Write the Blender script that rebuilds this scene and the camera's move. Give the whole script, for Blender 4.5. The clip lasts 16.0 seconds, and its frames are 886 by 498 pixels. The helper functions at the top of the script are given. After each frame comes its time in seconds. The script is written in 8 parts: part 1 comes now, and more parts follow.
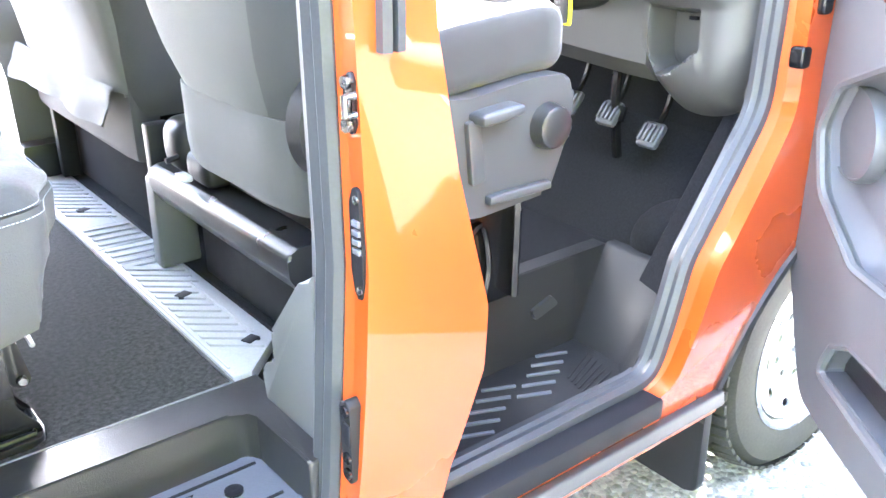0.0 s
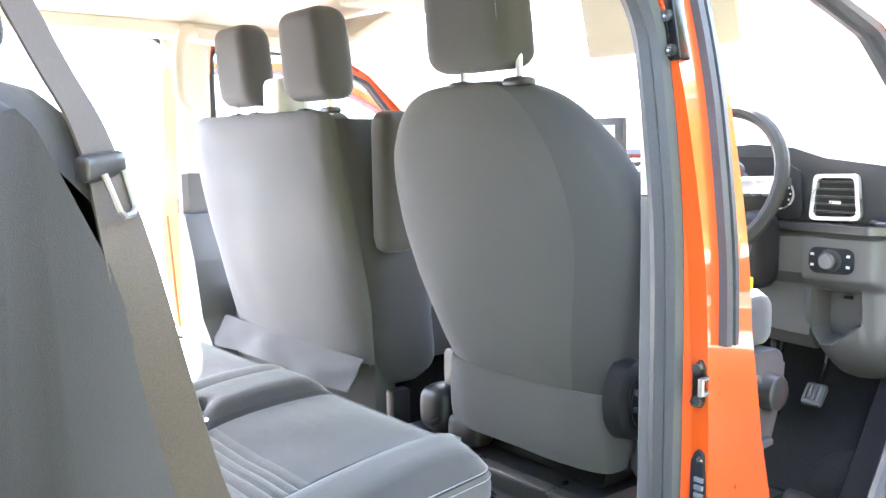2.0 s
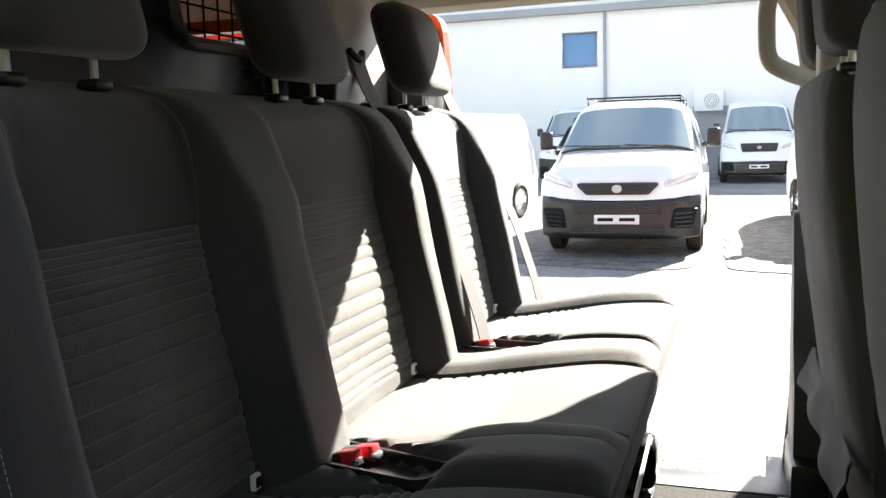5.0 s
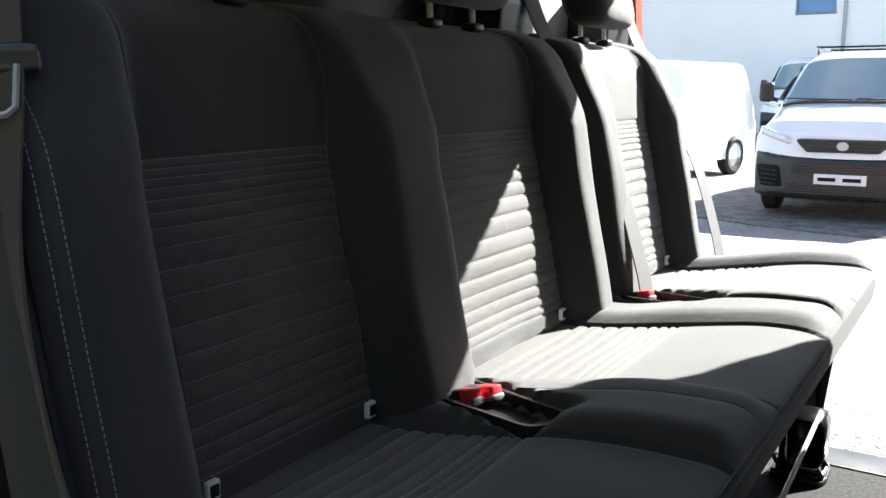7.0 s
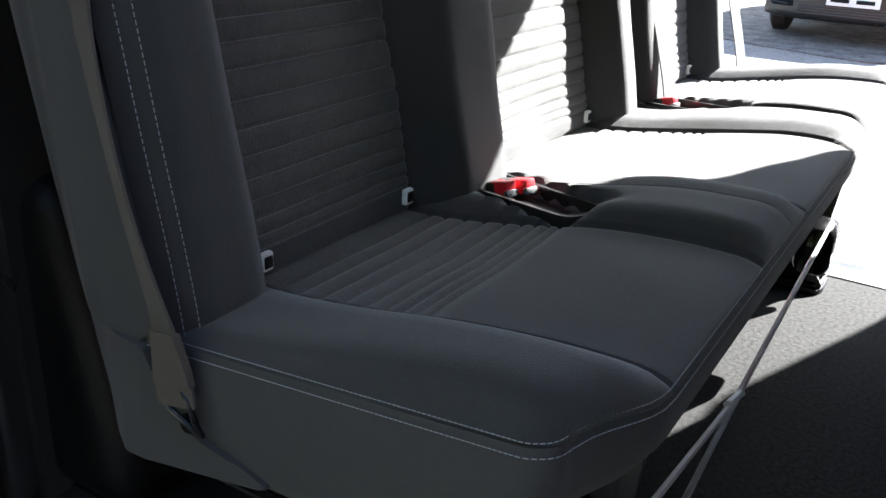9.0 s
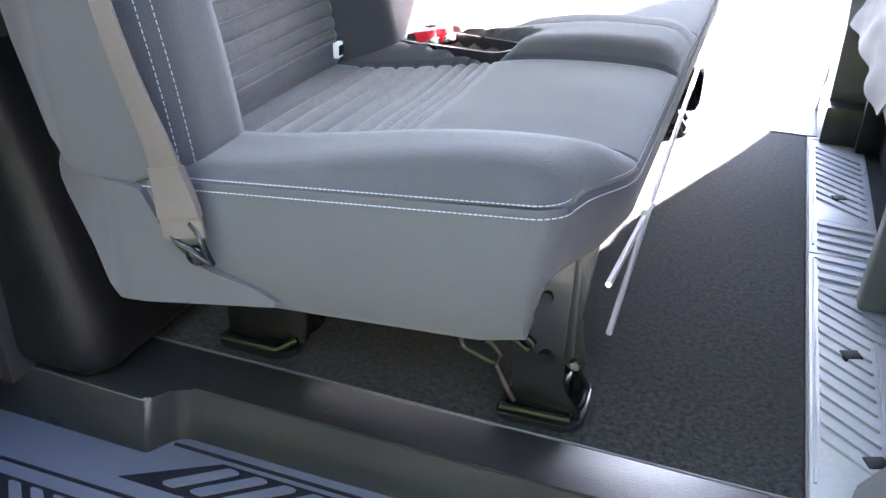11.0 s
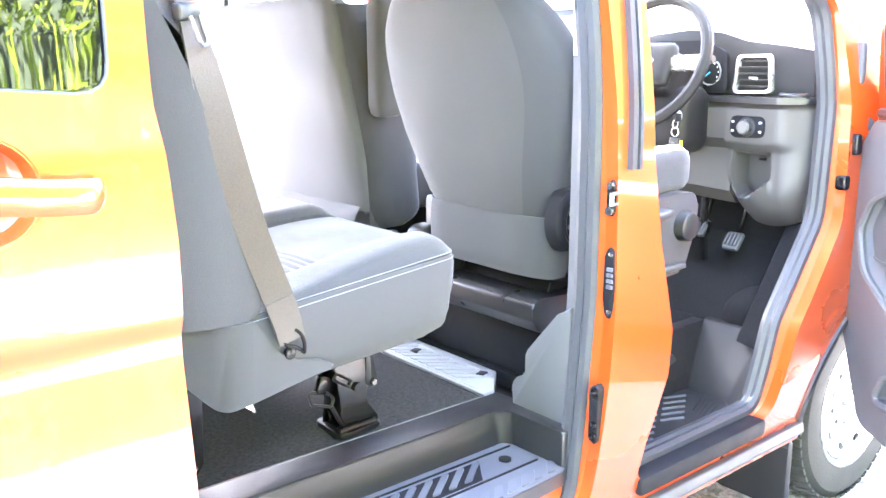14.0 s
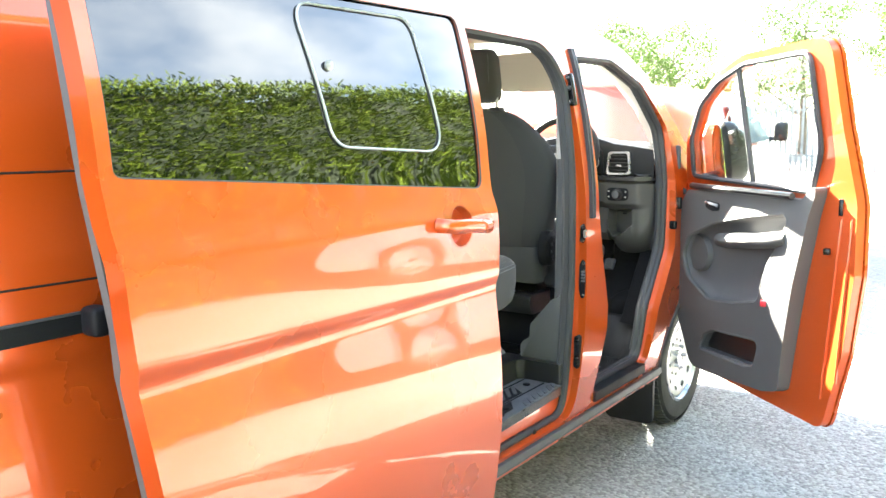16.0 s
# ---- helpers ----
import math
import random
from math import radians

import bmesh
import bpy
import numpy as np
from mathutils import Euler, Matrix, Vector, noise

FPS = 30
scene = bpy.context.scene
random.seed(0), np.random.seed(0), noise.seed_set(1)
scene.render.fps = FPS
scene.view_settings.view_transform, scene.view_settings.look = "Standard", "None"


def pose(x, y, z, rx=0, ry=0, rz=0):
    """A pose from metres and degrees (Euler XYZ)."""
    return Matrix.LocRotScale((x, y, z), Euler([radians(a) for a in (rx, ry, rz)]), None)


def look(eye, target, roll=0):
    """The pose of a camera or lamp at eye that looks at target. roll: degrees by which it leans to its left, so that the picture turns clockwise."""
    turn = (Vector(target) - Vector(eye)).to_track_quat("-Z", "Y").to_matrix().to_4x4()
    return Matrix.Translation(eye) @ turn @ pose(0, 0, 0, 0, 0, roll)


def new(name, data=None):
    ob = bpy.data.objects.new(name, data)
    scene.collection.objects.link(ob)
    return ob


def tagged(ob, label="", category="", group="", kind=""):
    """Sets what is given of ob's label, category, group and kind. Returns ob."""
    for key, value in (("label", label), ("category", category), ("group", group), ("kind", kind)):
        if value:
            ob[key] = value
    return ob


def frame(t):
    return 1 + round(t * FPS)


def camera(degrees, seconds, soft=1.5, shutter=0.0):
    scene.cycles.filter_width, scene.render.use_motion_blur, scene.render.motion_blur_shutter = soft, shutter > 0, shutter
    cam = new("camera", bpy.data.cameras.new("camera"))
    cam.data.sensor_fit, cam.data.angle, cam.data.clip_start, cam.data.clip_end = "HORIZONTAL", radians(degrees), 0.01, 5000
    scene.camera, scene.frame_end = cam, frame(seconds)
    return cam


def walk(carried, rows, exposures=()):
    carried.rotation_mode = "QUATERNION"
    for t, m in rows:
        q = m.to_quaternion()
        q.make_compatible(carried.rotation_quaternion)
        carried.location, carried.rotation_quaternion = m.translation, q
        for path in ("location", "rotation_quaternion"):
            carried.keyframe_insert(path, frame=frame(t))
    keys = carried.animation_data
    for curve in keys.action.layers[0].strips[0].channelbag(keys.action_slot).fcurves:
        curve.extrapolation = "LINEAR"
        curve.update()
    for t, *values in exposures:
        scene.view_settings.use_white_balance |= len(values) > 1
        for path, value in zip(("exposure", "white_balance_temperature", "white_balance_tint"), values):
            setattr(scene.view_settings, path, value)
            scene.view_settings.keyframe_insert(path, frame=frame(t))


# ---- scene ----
# ---- camera and walk ----
cam = camera(54.0, 16.0)
PATH = [
    (0, (-0.568, -0.896, 1.342), (0.567, 0.556, 0.564), -0.5),
    (0.5, (-0.805, -0.993, 1.404), (0.399, 0.552, 1.0), -1.0),
    (1, (-0.989, -0.972, 1.442), (0.246, 0.582, 1.201), -0.8),
    (1.5, (-1.116, -0.862, 1.462), (0.132, 0.682, 1.22), -0.8),
    (2, (-1.129, -0.797, 1.47), (0.121, 0.746, 1.228), -0.8),
    (2.5, (-0.99, -0.736, 1.47), (0.24, 0.82, 1.214), -1.2),
    (3, (-0.799, -0.661, 1.469), (0.308, 0.98, 1.182), -1.6),
    (3.5, (-0.624, -0.622, 1.467), (0.136, 1.204, 1.171), -2.5),
    (4, (-0.471, -0.572, 1.462), (-0.252, 1.401, 1.219), -2.1),
    (4.5, (-0.301, -0.498, 1.464), (-0.577, 1.467, 1.213), -1.8),
    (5, (-0.19, -0.495, 1.459), (-0.831, 1.383, 1.209), -1.6),
    (5.2, (-0.174, -0.475, 1.456), (-0.923, 1.362, 1.204), -1.5),
    (7.3, (-0.127, -0.392, 1.426), (-1.195, 1.256, 1.047), 0.2),
    (7.5, (-0.135, -0.409, 1.428), (-1.202, 1.235, 1.03), 0.6),
    (8, (-0.14, -0.423, 1.422), (-1.217, 1.206, 0.991), 0.7),
    (8.5, (-0.128, -0.45, 1.406), (-1.185, 1.135, 0.798), 0.6),
    (8.7, (-0.159, -0.44, 1.405), (-1.173, 1.132, 0.699), 1.7),
    (10.8, (-0.202, -0.589, 1.335), (-0.963, 1.042, 0.461), 1.7),
    (11, (-0.242, -0.609, 1.34), (-0.838, 1.054, 0.403), 1.6),
    (11.5, (-0.374, -0.731, 1.359), (-0.648, 0.997, 0.389), 1.7),
    (12, (-0.511, -0.878, 1.345), (-0.578, 0.87, 0.376), 1.7),
    (12.5, (-0.648, -0.903, 1.296), (-0.492, 0.845, 0.336), 1.4),
    (13, (-0.829, -0.936, 1.293), (-0.297, 0.753, 0.364), 1.0),
    (13.5, (-1.112, -1.016, 1.327), (-0.136, 0.556, 0.567), 1.1),
    (14, (-1.386, -1.168, 1.391), (-0.151, 0.343, 0.954), -0.4),
    (14.5, (-1.75, -1.361, 1.467), (-0.39, 0.071, 1.152), -0.3),
    (15, (-2.168, -1.476, 1.511), (-0.688, -0.165, 1.204), -0.4),
    (15.5, (-2.574, -1.527, 1.522), (-1.022, -0.299, 1.234), -0.2),
    (16, (-3.002, -1.493, 1.522), (-1.382, -0.355, 1.236), -0.3),
]
walk(cam, [(t, look(eye, target, roll)) for t, eye, target, roll in PATH],
     [(0.0, 7.45, 6150, 14), (0.5, 7.4, 6150, 13), (1.0, 7.35, 6200, 14), (1.5, 6.8, 6200, 12), (2.5, 6.4, 6250, 12), (3.5, 5.8, 6400, 11), (4.0, 5.05, 6700, 9.5), (4.5, 4.15, 6800, 9), (5.0, 3.1, 6900, 9.5), (7.5, 2.8, 6150, 8.5), (8.7, 3.15, 6100, 9), (10.8, 6.0, 5900, 15.5), (11.5, 6.6, 6050, 18),
      (12.5, 7.2, 6050, 16.5), (13.5, 7.3, 6100, 19), (14.0, 7.55, 6050, 18), (14.5, 7.4, 6050, 16), (15.5, 6.0, 6550, 5), (16.0, 5.3, 6850, 5)])

# ---- world and sun ----
SUN = Vector((0.384, 1.0, 0.65)).normalized()
world = bpy.data.worlds.new("world")
scene.world = world
world.use_nodes = True
wn = world.node_tree.nodes
sky = wn.new("ShaderNodeTexSky")
sky.sky_type = "NISHITA"
sky.sun_disc = False
sky.sun_elevation = math.asin(SUN.z)
sky.sun_rotation = math.atan2(SUN.x, SUN.y)
sky.air_density, sky.dust_density, sky.ozone_density = 1.0, 0.8, 1.0
wn["Background"].inputs["Strength"].default_value = 0.05
# thin bright cloud over the blue
wl = world.node_tree.links
wtc, wno, wmr, wmx = wn.new("ShaderNodeTexCoord"), wn.new("ShaderNodeTexNoise"), wn.new("ShaderNodeMapRange"), wn.new("ShaderNodeMix")
wno.inputs["Scale"].default_value, wno.inputs["Detail"].default_value = 2.2, 7
wmr.inputs["From Min"].default_value, wmr.inputs["From Max"].default_value = 0.5, 0.66
wmr.inputs["To Min"].default_value, wmr.inputs["To Max"].default_value = 0.0, 0.7
wmx.data_type = "RGBA"
wmx.inputs[7].default_value = (6.2, 6.3, 6.5, 1)
wl.new(wtc.outputs["Generated"], wno.inputs["Vector"])
wl.new(wno.outputs["Fac"], wmr.inputs["Value"])
wl.new(wmr.outputs[0], wmx.inputs[0])
wl.new(sky.outputs["Color"], wmx.inputs[6])
wl.new(wmx.outputs[2], wn["Background"].inputs["Color"])
sun_data = bpy.data.lights.new("sun", "SUN")
sun_data.energy, sun_data.angle, sun_data.color = 5.0, radians(0.53), (1.0, 0.95, 0.87)
sun = new("sun", sun_data)
sun.matrix_world = look(SUN * 40, (0, 0, 0))

# ---- materials ----
def mat(name, color, rough=0.5, metal=0.0, var=0.12, scale=8.0, fine=120.0, bump=0.0, coat=0.0, spec=0.5, rvar=0.1,
        emit=0.0, sheen=0.0, ior=1.5, span=0.4):
    """A surface with variation at two scales and fine relief, in object space metres."""
    m = bpy.data.materials.new(name)
    m.use_nodes = True
    nt = m.node_tree
    n, l = nt.nodes, nt.links
    b = n["Principled BSDF"]
    b.inputs["Metallic"].default_value = metal
    b.inputs["Roughness"].default_value = rough
    b.inputs["Coat Weight"].default_value = coat
    b.inputs["Coat Roughness"].default_value = 0.03
    b.inputs["Specular IOR Level"].default_value = spec
    b.inputs["IOR"].default_value = ior
    b.inputs["Sheen Weight"].default_value = sheen
    tc = n.new("ShaderNodeTexCoord")
    big = n.new("ShaderNodeTexNoise")
    big.inputs["Scale"].default_value, big.inputs["Detail"].default_value = scale, 5
    small = n.new("ShaderNodeTexNoise")
    small.inputs["Scale"].default_value, small.inputs["Detail"].default_value = fine, 3
    l.new(tc.outputs["Object"], big.inputs["Vector"])
    l.new(tc.outputs["Object"], small.inputs["Vector"])
    add = n.new("ShaderNodeMath")
    add.operation = "ADD"
    l.new(big.outputs["Fac"], add.inputs[0])
    l.new(small.outputs["Fac"], add.inputs[1])
    mul = n.new("ShaderNodeMapRange")
    mul.inputs["From Min"].default_value, mul.inputs["From Max"].default_value = 1 - span, 1 + span
    mul.inputs["To Min"].default_value, mul.inputs["To Max"].default_value = 1 - var, 1 + var
    l.new(add.outputs[0], mul.inputs["Value"])
    hsv = n.new("ShaderNodeHueSaturation")
    hsv.inputs["Color"].default_value = (*color, 1)
    l.new(mul.outputs[0], hsv.inputs["Value"])
    l.new(hsv.outputs["Color"], b.inputs["Base Color"])
    if rvar:
        rr = n.new("ShaderNodeMapRange")
        rr.inputs["From Min"].default_value, rr.inputs["From Max"].default_value = 0.3, 0.7
        rr.inputs["To Min"].default_value, rr.inputs["To Max"].default_value = max(0.02, rough - rvar), min(1, rough + rvar)
        l.new(big.outputs["Fac"], rr.inputs["Value"])
        l.new(rr.outputs[0], b.inputs["Roughness"])
    if bump:
        bp = n.new("ShaderNodeBump")
        bp.inputs["Strength"].default_value = 0.6
        bp.inputs["Distance"].default_value = bump
        l.new(small.outputs["Fac"], bp.inputs["Height"])
        l.new(bp.outputs[0], b.inputs["Normal"])
    if emit:
        b.inputs["Emission Color"].default_value = (*color, 1)
        b.inputs["Emission Strength"].default_value = emit
    return m


def glass_mat(name, tint):
    """A thin pane: clear, with a mirror gloss that grows towards grazing angles."""
    m = bpy.data.materials.new(name)
    m.use_nodes = True
    n, l = m.node_tree.nodes, m.node_tree.links
    n.remove(n["Principled BSDF"])
    fr, pw, tr, gl, mx = n.new("ShaderNodeLayerWeight"), n.new("ShaderNodeMath"), n.new("ShaderNodeBsdfTransparent"), n.new("ShaderNodeBsdfGlossy"), n.new("ShaderNodeMixShader")
    pw.operation = "MULTIPLY_ADD"
    pw.inputs[1].default_value, pw.inputs[2].default_value = 0.75, 0.06
    fr.inputs["Blend"].default_value = 0.2
    tr.inputs["Color"].default_value = (*tint, 1)
    gl.inputs["Roughness"].default_value = 0.01
    l.new(fr.outputs["Facing"], pw.inputs[0])
    l.new(pw.outputs[0], mx.inputs[0])
    l.new(tr.outputs[0], mx.inputs[1])
    l.new(gl.outputs[0], mx.inputs[2])
    l.new(mx.outputs[0], n["Material Output"].inputs["Surface"])
    return m


PAINT = mat("orange_metallic_paint", (0.5, 0.07, 0.009), 0.28, 0.35, 0.05, 3, 900, coat=1.0, rvar=0.03)
PAINT_IN = mat("orange_jamb_paint", (0.48, 0.064, 0.01), 0.35, 0.15, 0.08, 5, 300, coat=0.6, rvar=0.05)
RUBBER = mat("black_rubber", (0.035, 0.037, 0.042), 0.55, 0, 0.2, 20, 300, bump=0.0003)
RUBBER_GREY = mat("grey_rubber", (0.03, 0.032, 0.037), 0.5, 0, 0.16, 10, 200, bump=0.0003, spec=0.35)
BLACK_PL = mat("black_grained_plastic", (0.014, 0.014, 0.0145), 0.32, 0, 0.2, 6, 420, bump=0.0006, rvar=0.07)
SATIN_PL = mat("satin_black_plastic", (0.02, 0.02, 0.021), 0.33, 0, 0.15, 5, 300, bump=0.0002, rvar=0.05)
# blue-grey base colour holds the sky sheen of a darker step plastic
STEP_PL = mat("step_tread_plastic", (0.078, 0.084, 0.1), 0.36, 0, 0.1, 7, 260, bump=0.0004, rvar=0.1)
STEP_DK = mat("near_black_plastic", (0.008, 0.0085, 0.011), 0.6, 0, 0.2, 8, 300, bump=0.0006, spec=0.15)
GREY_PL = mat("dark_grey_trim_plastic", (0.08, 0.0815, 0.0865), 0.5, 0, 0.08, 5, 380, bump=0.0005, rvar=0.06)
MID_PL = mat("mid_grey_trim_plastic", (0.08, 0.0795, 0.08), 0.5, 0, 0.07, 5, 380, bump=0.0005, rvar=0.06)
LIGHT_PL = mat("pale_grey_trim_plastic", (0.5, 0.49, 0.47), 0.55, 0, 0.05, 5, 300, bump=0.0003)
CREAM = mat("cream_headlining", (0.5, 0.455, 0.385), 0.9, 0, 0.06, 6, 500, bump=0.0008)
TREADPL = mat("silver_grey_treadplate", (0.27, 0.277, 0.29), 0.42, 0.1, 0.12, 7, 200, bump=0.0003)
CARPET = mat("charcoal_carpet", (0.0205, 0.0203, 0.02), 0.95, 0, 0.85, 120, 560, bump=0.0025, rvar=0.0, span=0.26, spec=0.2)
CARPET_CAB = mat("black_cab_carpet", (0.0065, 0.0067, 0.0078), 0.95, 0, 0.6, 200, 620, bump=0.0015, rvar=0.0, span=0.3, spec=0.12)
FABRIC = mat("charcoal_seat_fabric", (0.027, 0.0273, 0.029), 0.8, 0, 0.25, 14, 700, bump=0.0012, sheen=0.25, rvar=0.05, spec=0.2)
INSERT = mat("pleated_seat_insert", (0.048, 0.047, 0.045), 0.75, 0, 0.45, 60, 420, bump=0.002, sheen=0.23, rvar=0.05, spec=0.25)
VINYL = mat("dark_grey_seat_cloth", (0.035, 0.036, 0.039), 0.8, 0, 0.14, 6, 600, bump=0.0008, spec=0.3, sheen=0.08, rvar=0.06)
SEATBACK = mat("grey_seat_back_cloth", (0.042, 0.0416, 0.041), 0.8, 0, 0.14, 6, 700, bump=0.0008, sheen=0.1, spec=0.3, rvar=0.06)
COVER = mat("pale_grey_seat_cover", (0.062, 0.062, 0.0637), 0.8, 0, 0.14, 7, 500, bump=0.001, sheen=0.08, spec=0.3)
STITCH = mat("pale_stitching", (0.2, 0.21, 0.23), 0.8, 0, 0.1)
WEB = mat("taupe_belt_webbing", (0.06, 0.051, 0.0445), 0.75, 0, 0.2, 10, 500, bump=0.0008, sheen=0.08, spec=0.25)
WEB_BLK = mat("grey_belt_webbing", (0.14, 0.14, 0.145), 0.7, 0, 0.15, 10, 500, bump=0.0006, spec=0.3)
STEEL_BLK = mat("gloss_black_steel", (0.006, 0.006, 0.0065), 0.22, 0, 0.2, 12, 200, coat=0.1, spec=0.2, rvar=0.06)
STEEL = mat("bright_steel", (0.55, 0.55, 0.57), 0.42, 0.85, 0.1, 12, 200, rvar=0.1)
SILVER = mat("silver_trim", (0.55, 0.55, 0.56), 0.3, 0.8, 0.06, 8, 200)
RED_PL = mat("red_plastic", (0.55, 0.02, 0.03), 0.4, 0, 0.1)
YELLOW = mat("yellow_tag", (0.85, 0.75, 0.02), 0.5, 0, 0.05)
WHITE_TAG = mat("white_tag", (0.75, 0.75, 0.75), 0.6, 0, 0.05)
TYRE = mat("tyre_rubber", (0.026, 0.025, 0.023), 0.8, 0, 0.35, 9, 150, bump=0.0006, spec=0.25)
ALLOY = mat("alloy_wheel", (0.38, 0.38, 0.39), 0.28, 0.9, 0.08, 9, 200)
SCREEN = mat("lit_dash_screen", (0.2, 0.22, 0.27), 0.2, 0, 0.25, 14, 60, emit=0.03)
DIAL = mat("teal_dial_light", (0.05, 0.4, 0.45), 0.4, 0, 0.05, emit=0.015)
WHITE_VAN = mat("white_van_paint", (0.8, 0.8, 0.8), 0.25, 0, 0.04, 3, 300, coat=0.8, rvar=0.03)
RED_VAN = mat("red_van_paint", (0.55, 0.05, 0.02), 0.25, 0, 0.05, 3, 300, coat=0.8, rvar=0.03)
SILVER_CAR = mat("silver_car_paint", (0.5, 0.5, 0.5), 0.25, 0.6, 0.05, 3, 300, coat=0.8, rvar=0.03)
# pale blue base colour stands for sky mirrored in the parked vehicles' panes
SKY_GLASS = mat("sky_toned_vehicle_glass", (0.2, 0.265, 0.295), 0.03, 0, 0.05, 3, 50, ior=1.6, rvar=0.0)
TINT_GLASS = mat("privacy_glass", (0.001, 0.0014, 0.0015), 0.015, 0, 0.05, 2, 30, ior=1.75, spec=0.5, coat=0.4, rvar=0.0)
SMOKE = glass_mat("smoked_glass", (0.55, 0.57, 0.58))
CLEAR = glass_mat("clear_glass", (0.96, 0.98, 0.97))
LAMP_GL = mat("headlamp_lens", (0.6, 0.62, 0.65), 0.08, 0.3, 0.2, 18, 100, coat=1.0)
CLAD = mat("white_wall_cladding", (0.78, 0.78, 0.77), 0.6, 0, 0.04, 0.8, 12)
SHED_GREY = mat("grey_steel_sheet", (0.3, 0.31, 0.33), 0.5, 0.2, 0.15, 1.5, 20)
MIRROR = mat("mirror_glass", (0.85, 0.87, 0.87), 0.02, 1.0, 0.02, 3, 30, rvar=0.0)
PALISADE = mat("galvanised_steel", (0.22, 0.23, 0.24), 0.5, 0.5, 0.15, 3, 40)
BARK = mat("tree_bark", (0.13, 0.1, 0.075), 0.9, 0, 0.35, 5, 40, bump=0.01)
LEAF = mat("tree_leaves", (0.085, 0.13, 0.03), 0.65, 0, 0.35, 1.5, 9, spec=0.2)
HEDGE_LEAF = mat("conifer_sprays", (0.1, 0.14, 0.014), 0.65, 0, 0.5, 1.6, 14, spec=0.15)
PAINT.node_tree.nodes["Principled BSDF"].inputs["Coat IOR"].default_value = 1.54
HEDGE_SHADE = mat("hedge_gap_shade", (0.012, 0.02, 0.006), 0.95, 0, 0.5, 6, 30)


def ground_mat():
    m = bpy.data.materials.new("stony_yard_ground")
    m.use_nodes = True
    nt = m.node_tree
    n, l = nt.nodes, nt.links
    b = n["Principled BSDF"]
    tc = n.new("ShaderNodeTexCoord")
    vor = n.new("ShaderNodeTexVoronoi")
    vor.inputs["Scale"].default_value = 70
    vor2 = n.new("ShaderNodeTexVoronoi")
    vor2.inputs["Scale"].default_value = 22
    no = n.new("ShaderNodeTexNoise")
    no.inputs["Scale"].default_value, no.inputs["Detail"].default_value = 0.7, 6
    for t in (vor, vor2, no):
        l.new(tc.outputs["Object"], t.inputs["Vector"])
    bw = n.new("ShaderNodeRGBToBW")
    l.new(vor.outputs["Color"], bw.inputs[0])
    ramp = n.new("ShaderNodeValToRGB")
    ramp.color_ramp.elements[0].color = (0.11, 0.108, 0.105, 1)
    ramp.color_ramp.elements[1].color = (0.36, 0.352, 0.336, 1)
    l.new(bw.outputs[0], ramp.inputs["Fac"])
    mr = n.new("ShaderNodeMapRange")
    mr.inputs["From Min"].default_value, mr.inputs["From Max"].default_value = 0.3, 0.7
    mr.inputs["To Min"].default_value, mr.inputs["To Max"].default_value = 0.75, 1.2
    l.new(no.outputs["Fac"], mr.inputs["Value"])
    hs = n.new("ShaderNodeHueSaturation")
    l.new(ramp.outputs[0], hs.inputs["Color"])
    l.new(mr.outputs[0], hs.inputs["Value"])
    l.new(hs.outputs[0], b.inputs["Base Color"])
    b.inputs["Roughness"].default_value = 0.92
    bp = n.new("ShaderNodeBump")
    bp.inputs["Strength"].default_value, bp.inputs["Distance"].default_value = 0.8, 0.012
    ad = n.new("ShaderNodeMath")
    ad.operation = "ADD"
    l.new(vor.outputs["Distance"], ad.inputs[0])
    l.new(vor2.outputs["Distance"], ad.inputs[1])
    l.new(ad.outputs[0], bp.inputs["Height"])
    bp.invert = True
    l.new(bp.outputs[0], b.inputs["Normal"])
    return m


GROUND = ground_mat()
SHADOW_GRAVEL = mat("shadow_toned_gravel", (0.125, 0.12, 0.115), 0.95, 0, 0.75, 5, 24, bump=0.02, rvar=0, span=0.35)
WHEEL_PAINT = mat("silver_wheel_paint", (0.3, 0.3, 0.3), 0.38, 0.3, 0.1, 9, 200)
SEATSIDE = mat("darker_grey_seat_cloth", (0.029, 0.0293, 0.0307), 0.82, 0, 0.12, 8, 700, bump=0.0005, rvar=0.05)
ARCH_PL = mat("dull_black_plastic", (0.005, 0.005, 0.0055), 0.36, 0, 0.2, 6, 420, bump=0.0008, rvar=0.06, spec=0.11)
GLOSS_BLK = mat("wet_gloss_black_paint", (0.008, 0.008, 0.0085), 0.34, 0, 0.2, 12, 200, coat=0.1, spec=0.25, rvar=0.04)
STRIKER_ST = mat("oiled_striker_steel", (0.12, 0.12, 0.12), 0.25, 0.8, 0.3, 40, 200)
# pale grey stands in for sky reflected in the black pane rubber
PANE_GLEAM = mat("sky_gleam_grey", (0.3, 0.31, 0.32), 0.25, 0.3, 0.1, 9, 200)
DASH_PL = mat("warm_grey_dash_plastic", (0.045, 0.0435, 0.0425), 0.5, 0, 0.07, 5, 380, bump=0.0005, rvar=0.06)
MATT_BLK = mat("matt_black_fitting", (0.01, 0.01, 0.011), 0.45, 0, 0.2, 9, 300, bump=0.0003, spec=0.2)
SHIELD_PL = mat("slate_seat_plastic", (0.046, 0.048, 0.052), 0.45, 0, 0.08, 5, 380, bump=0.0005, rvar=0.06)
WELL_PL = mat("grained_step_plastic", (0.012, 0.012, 0.0125), 0.52, 0, 0.18, 6, 350, bump=0.0006, rvar=0.06, spec=0.22)
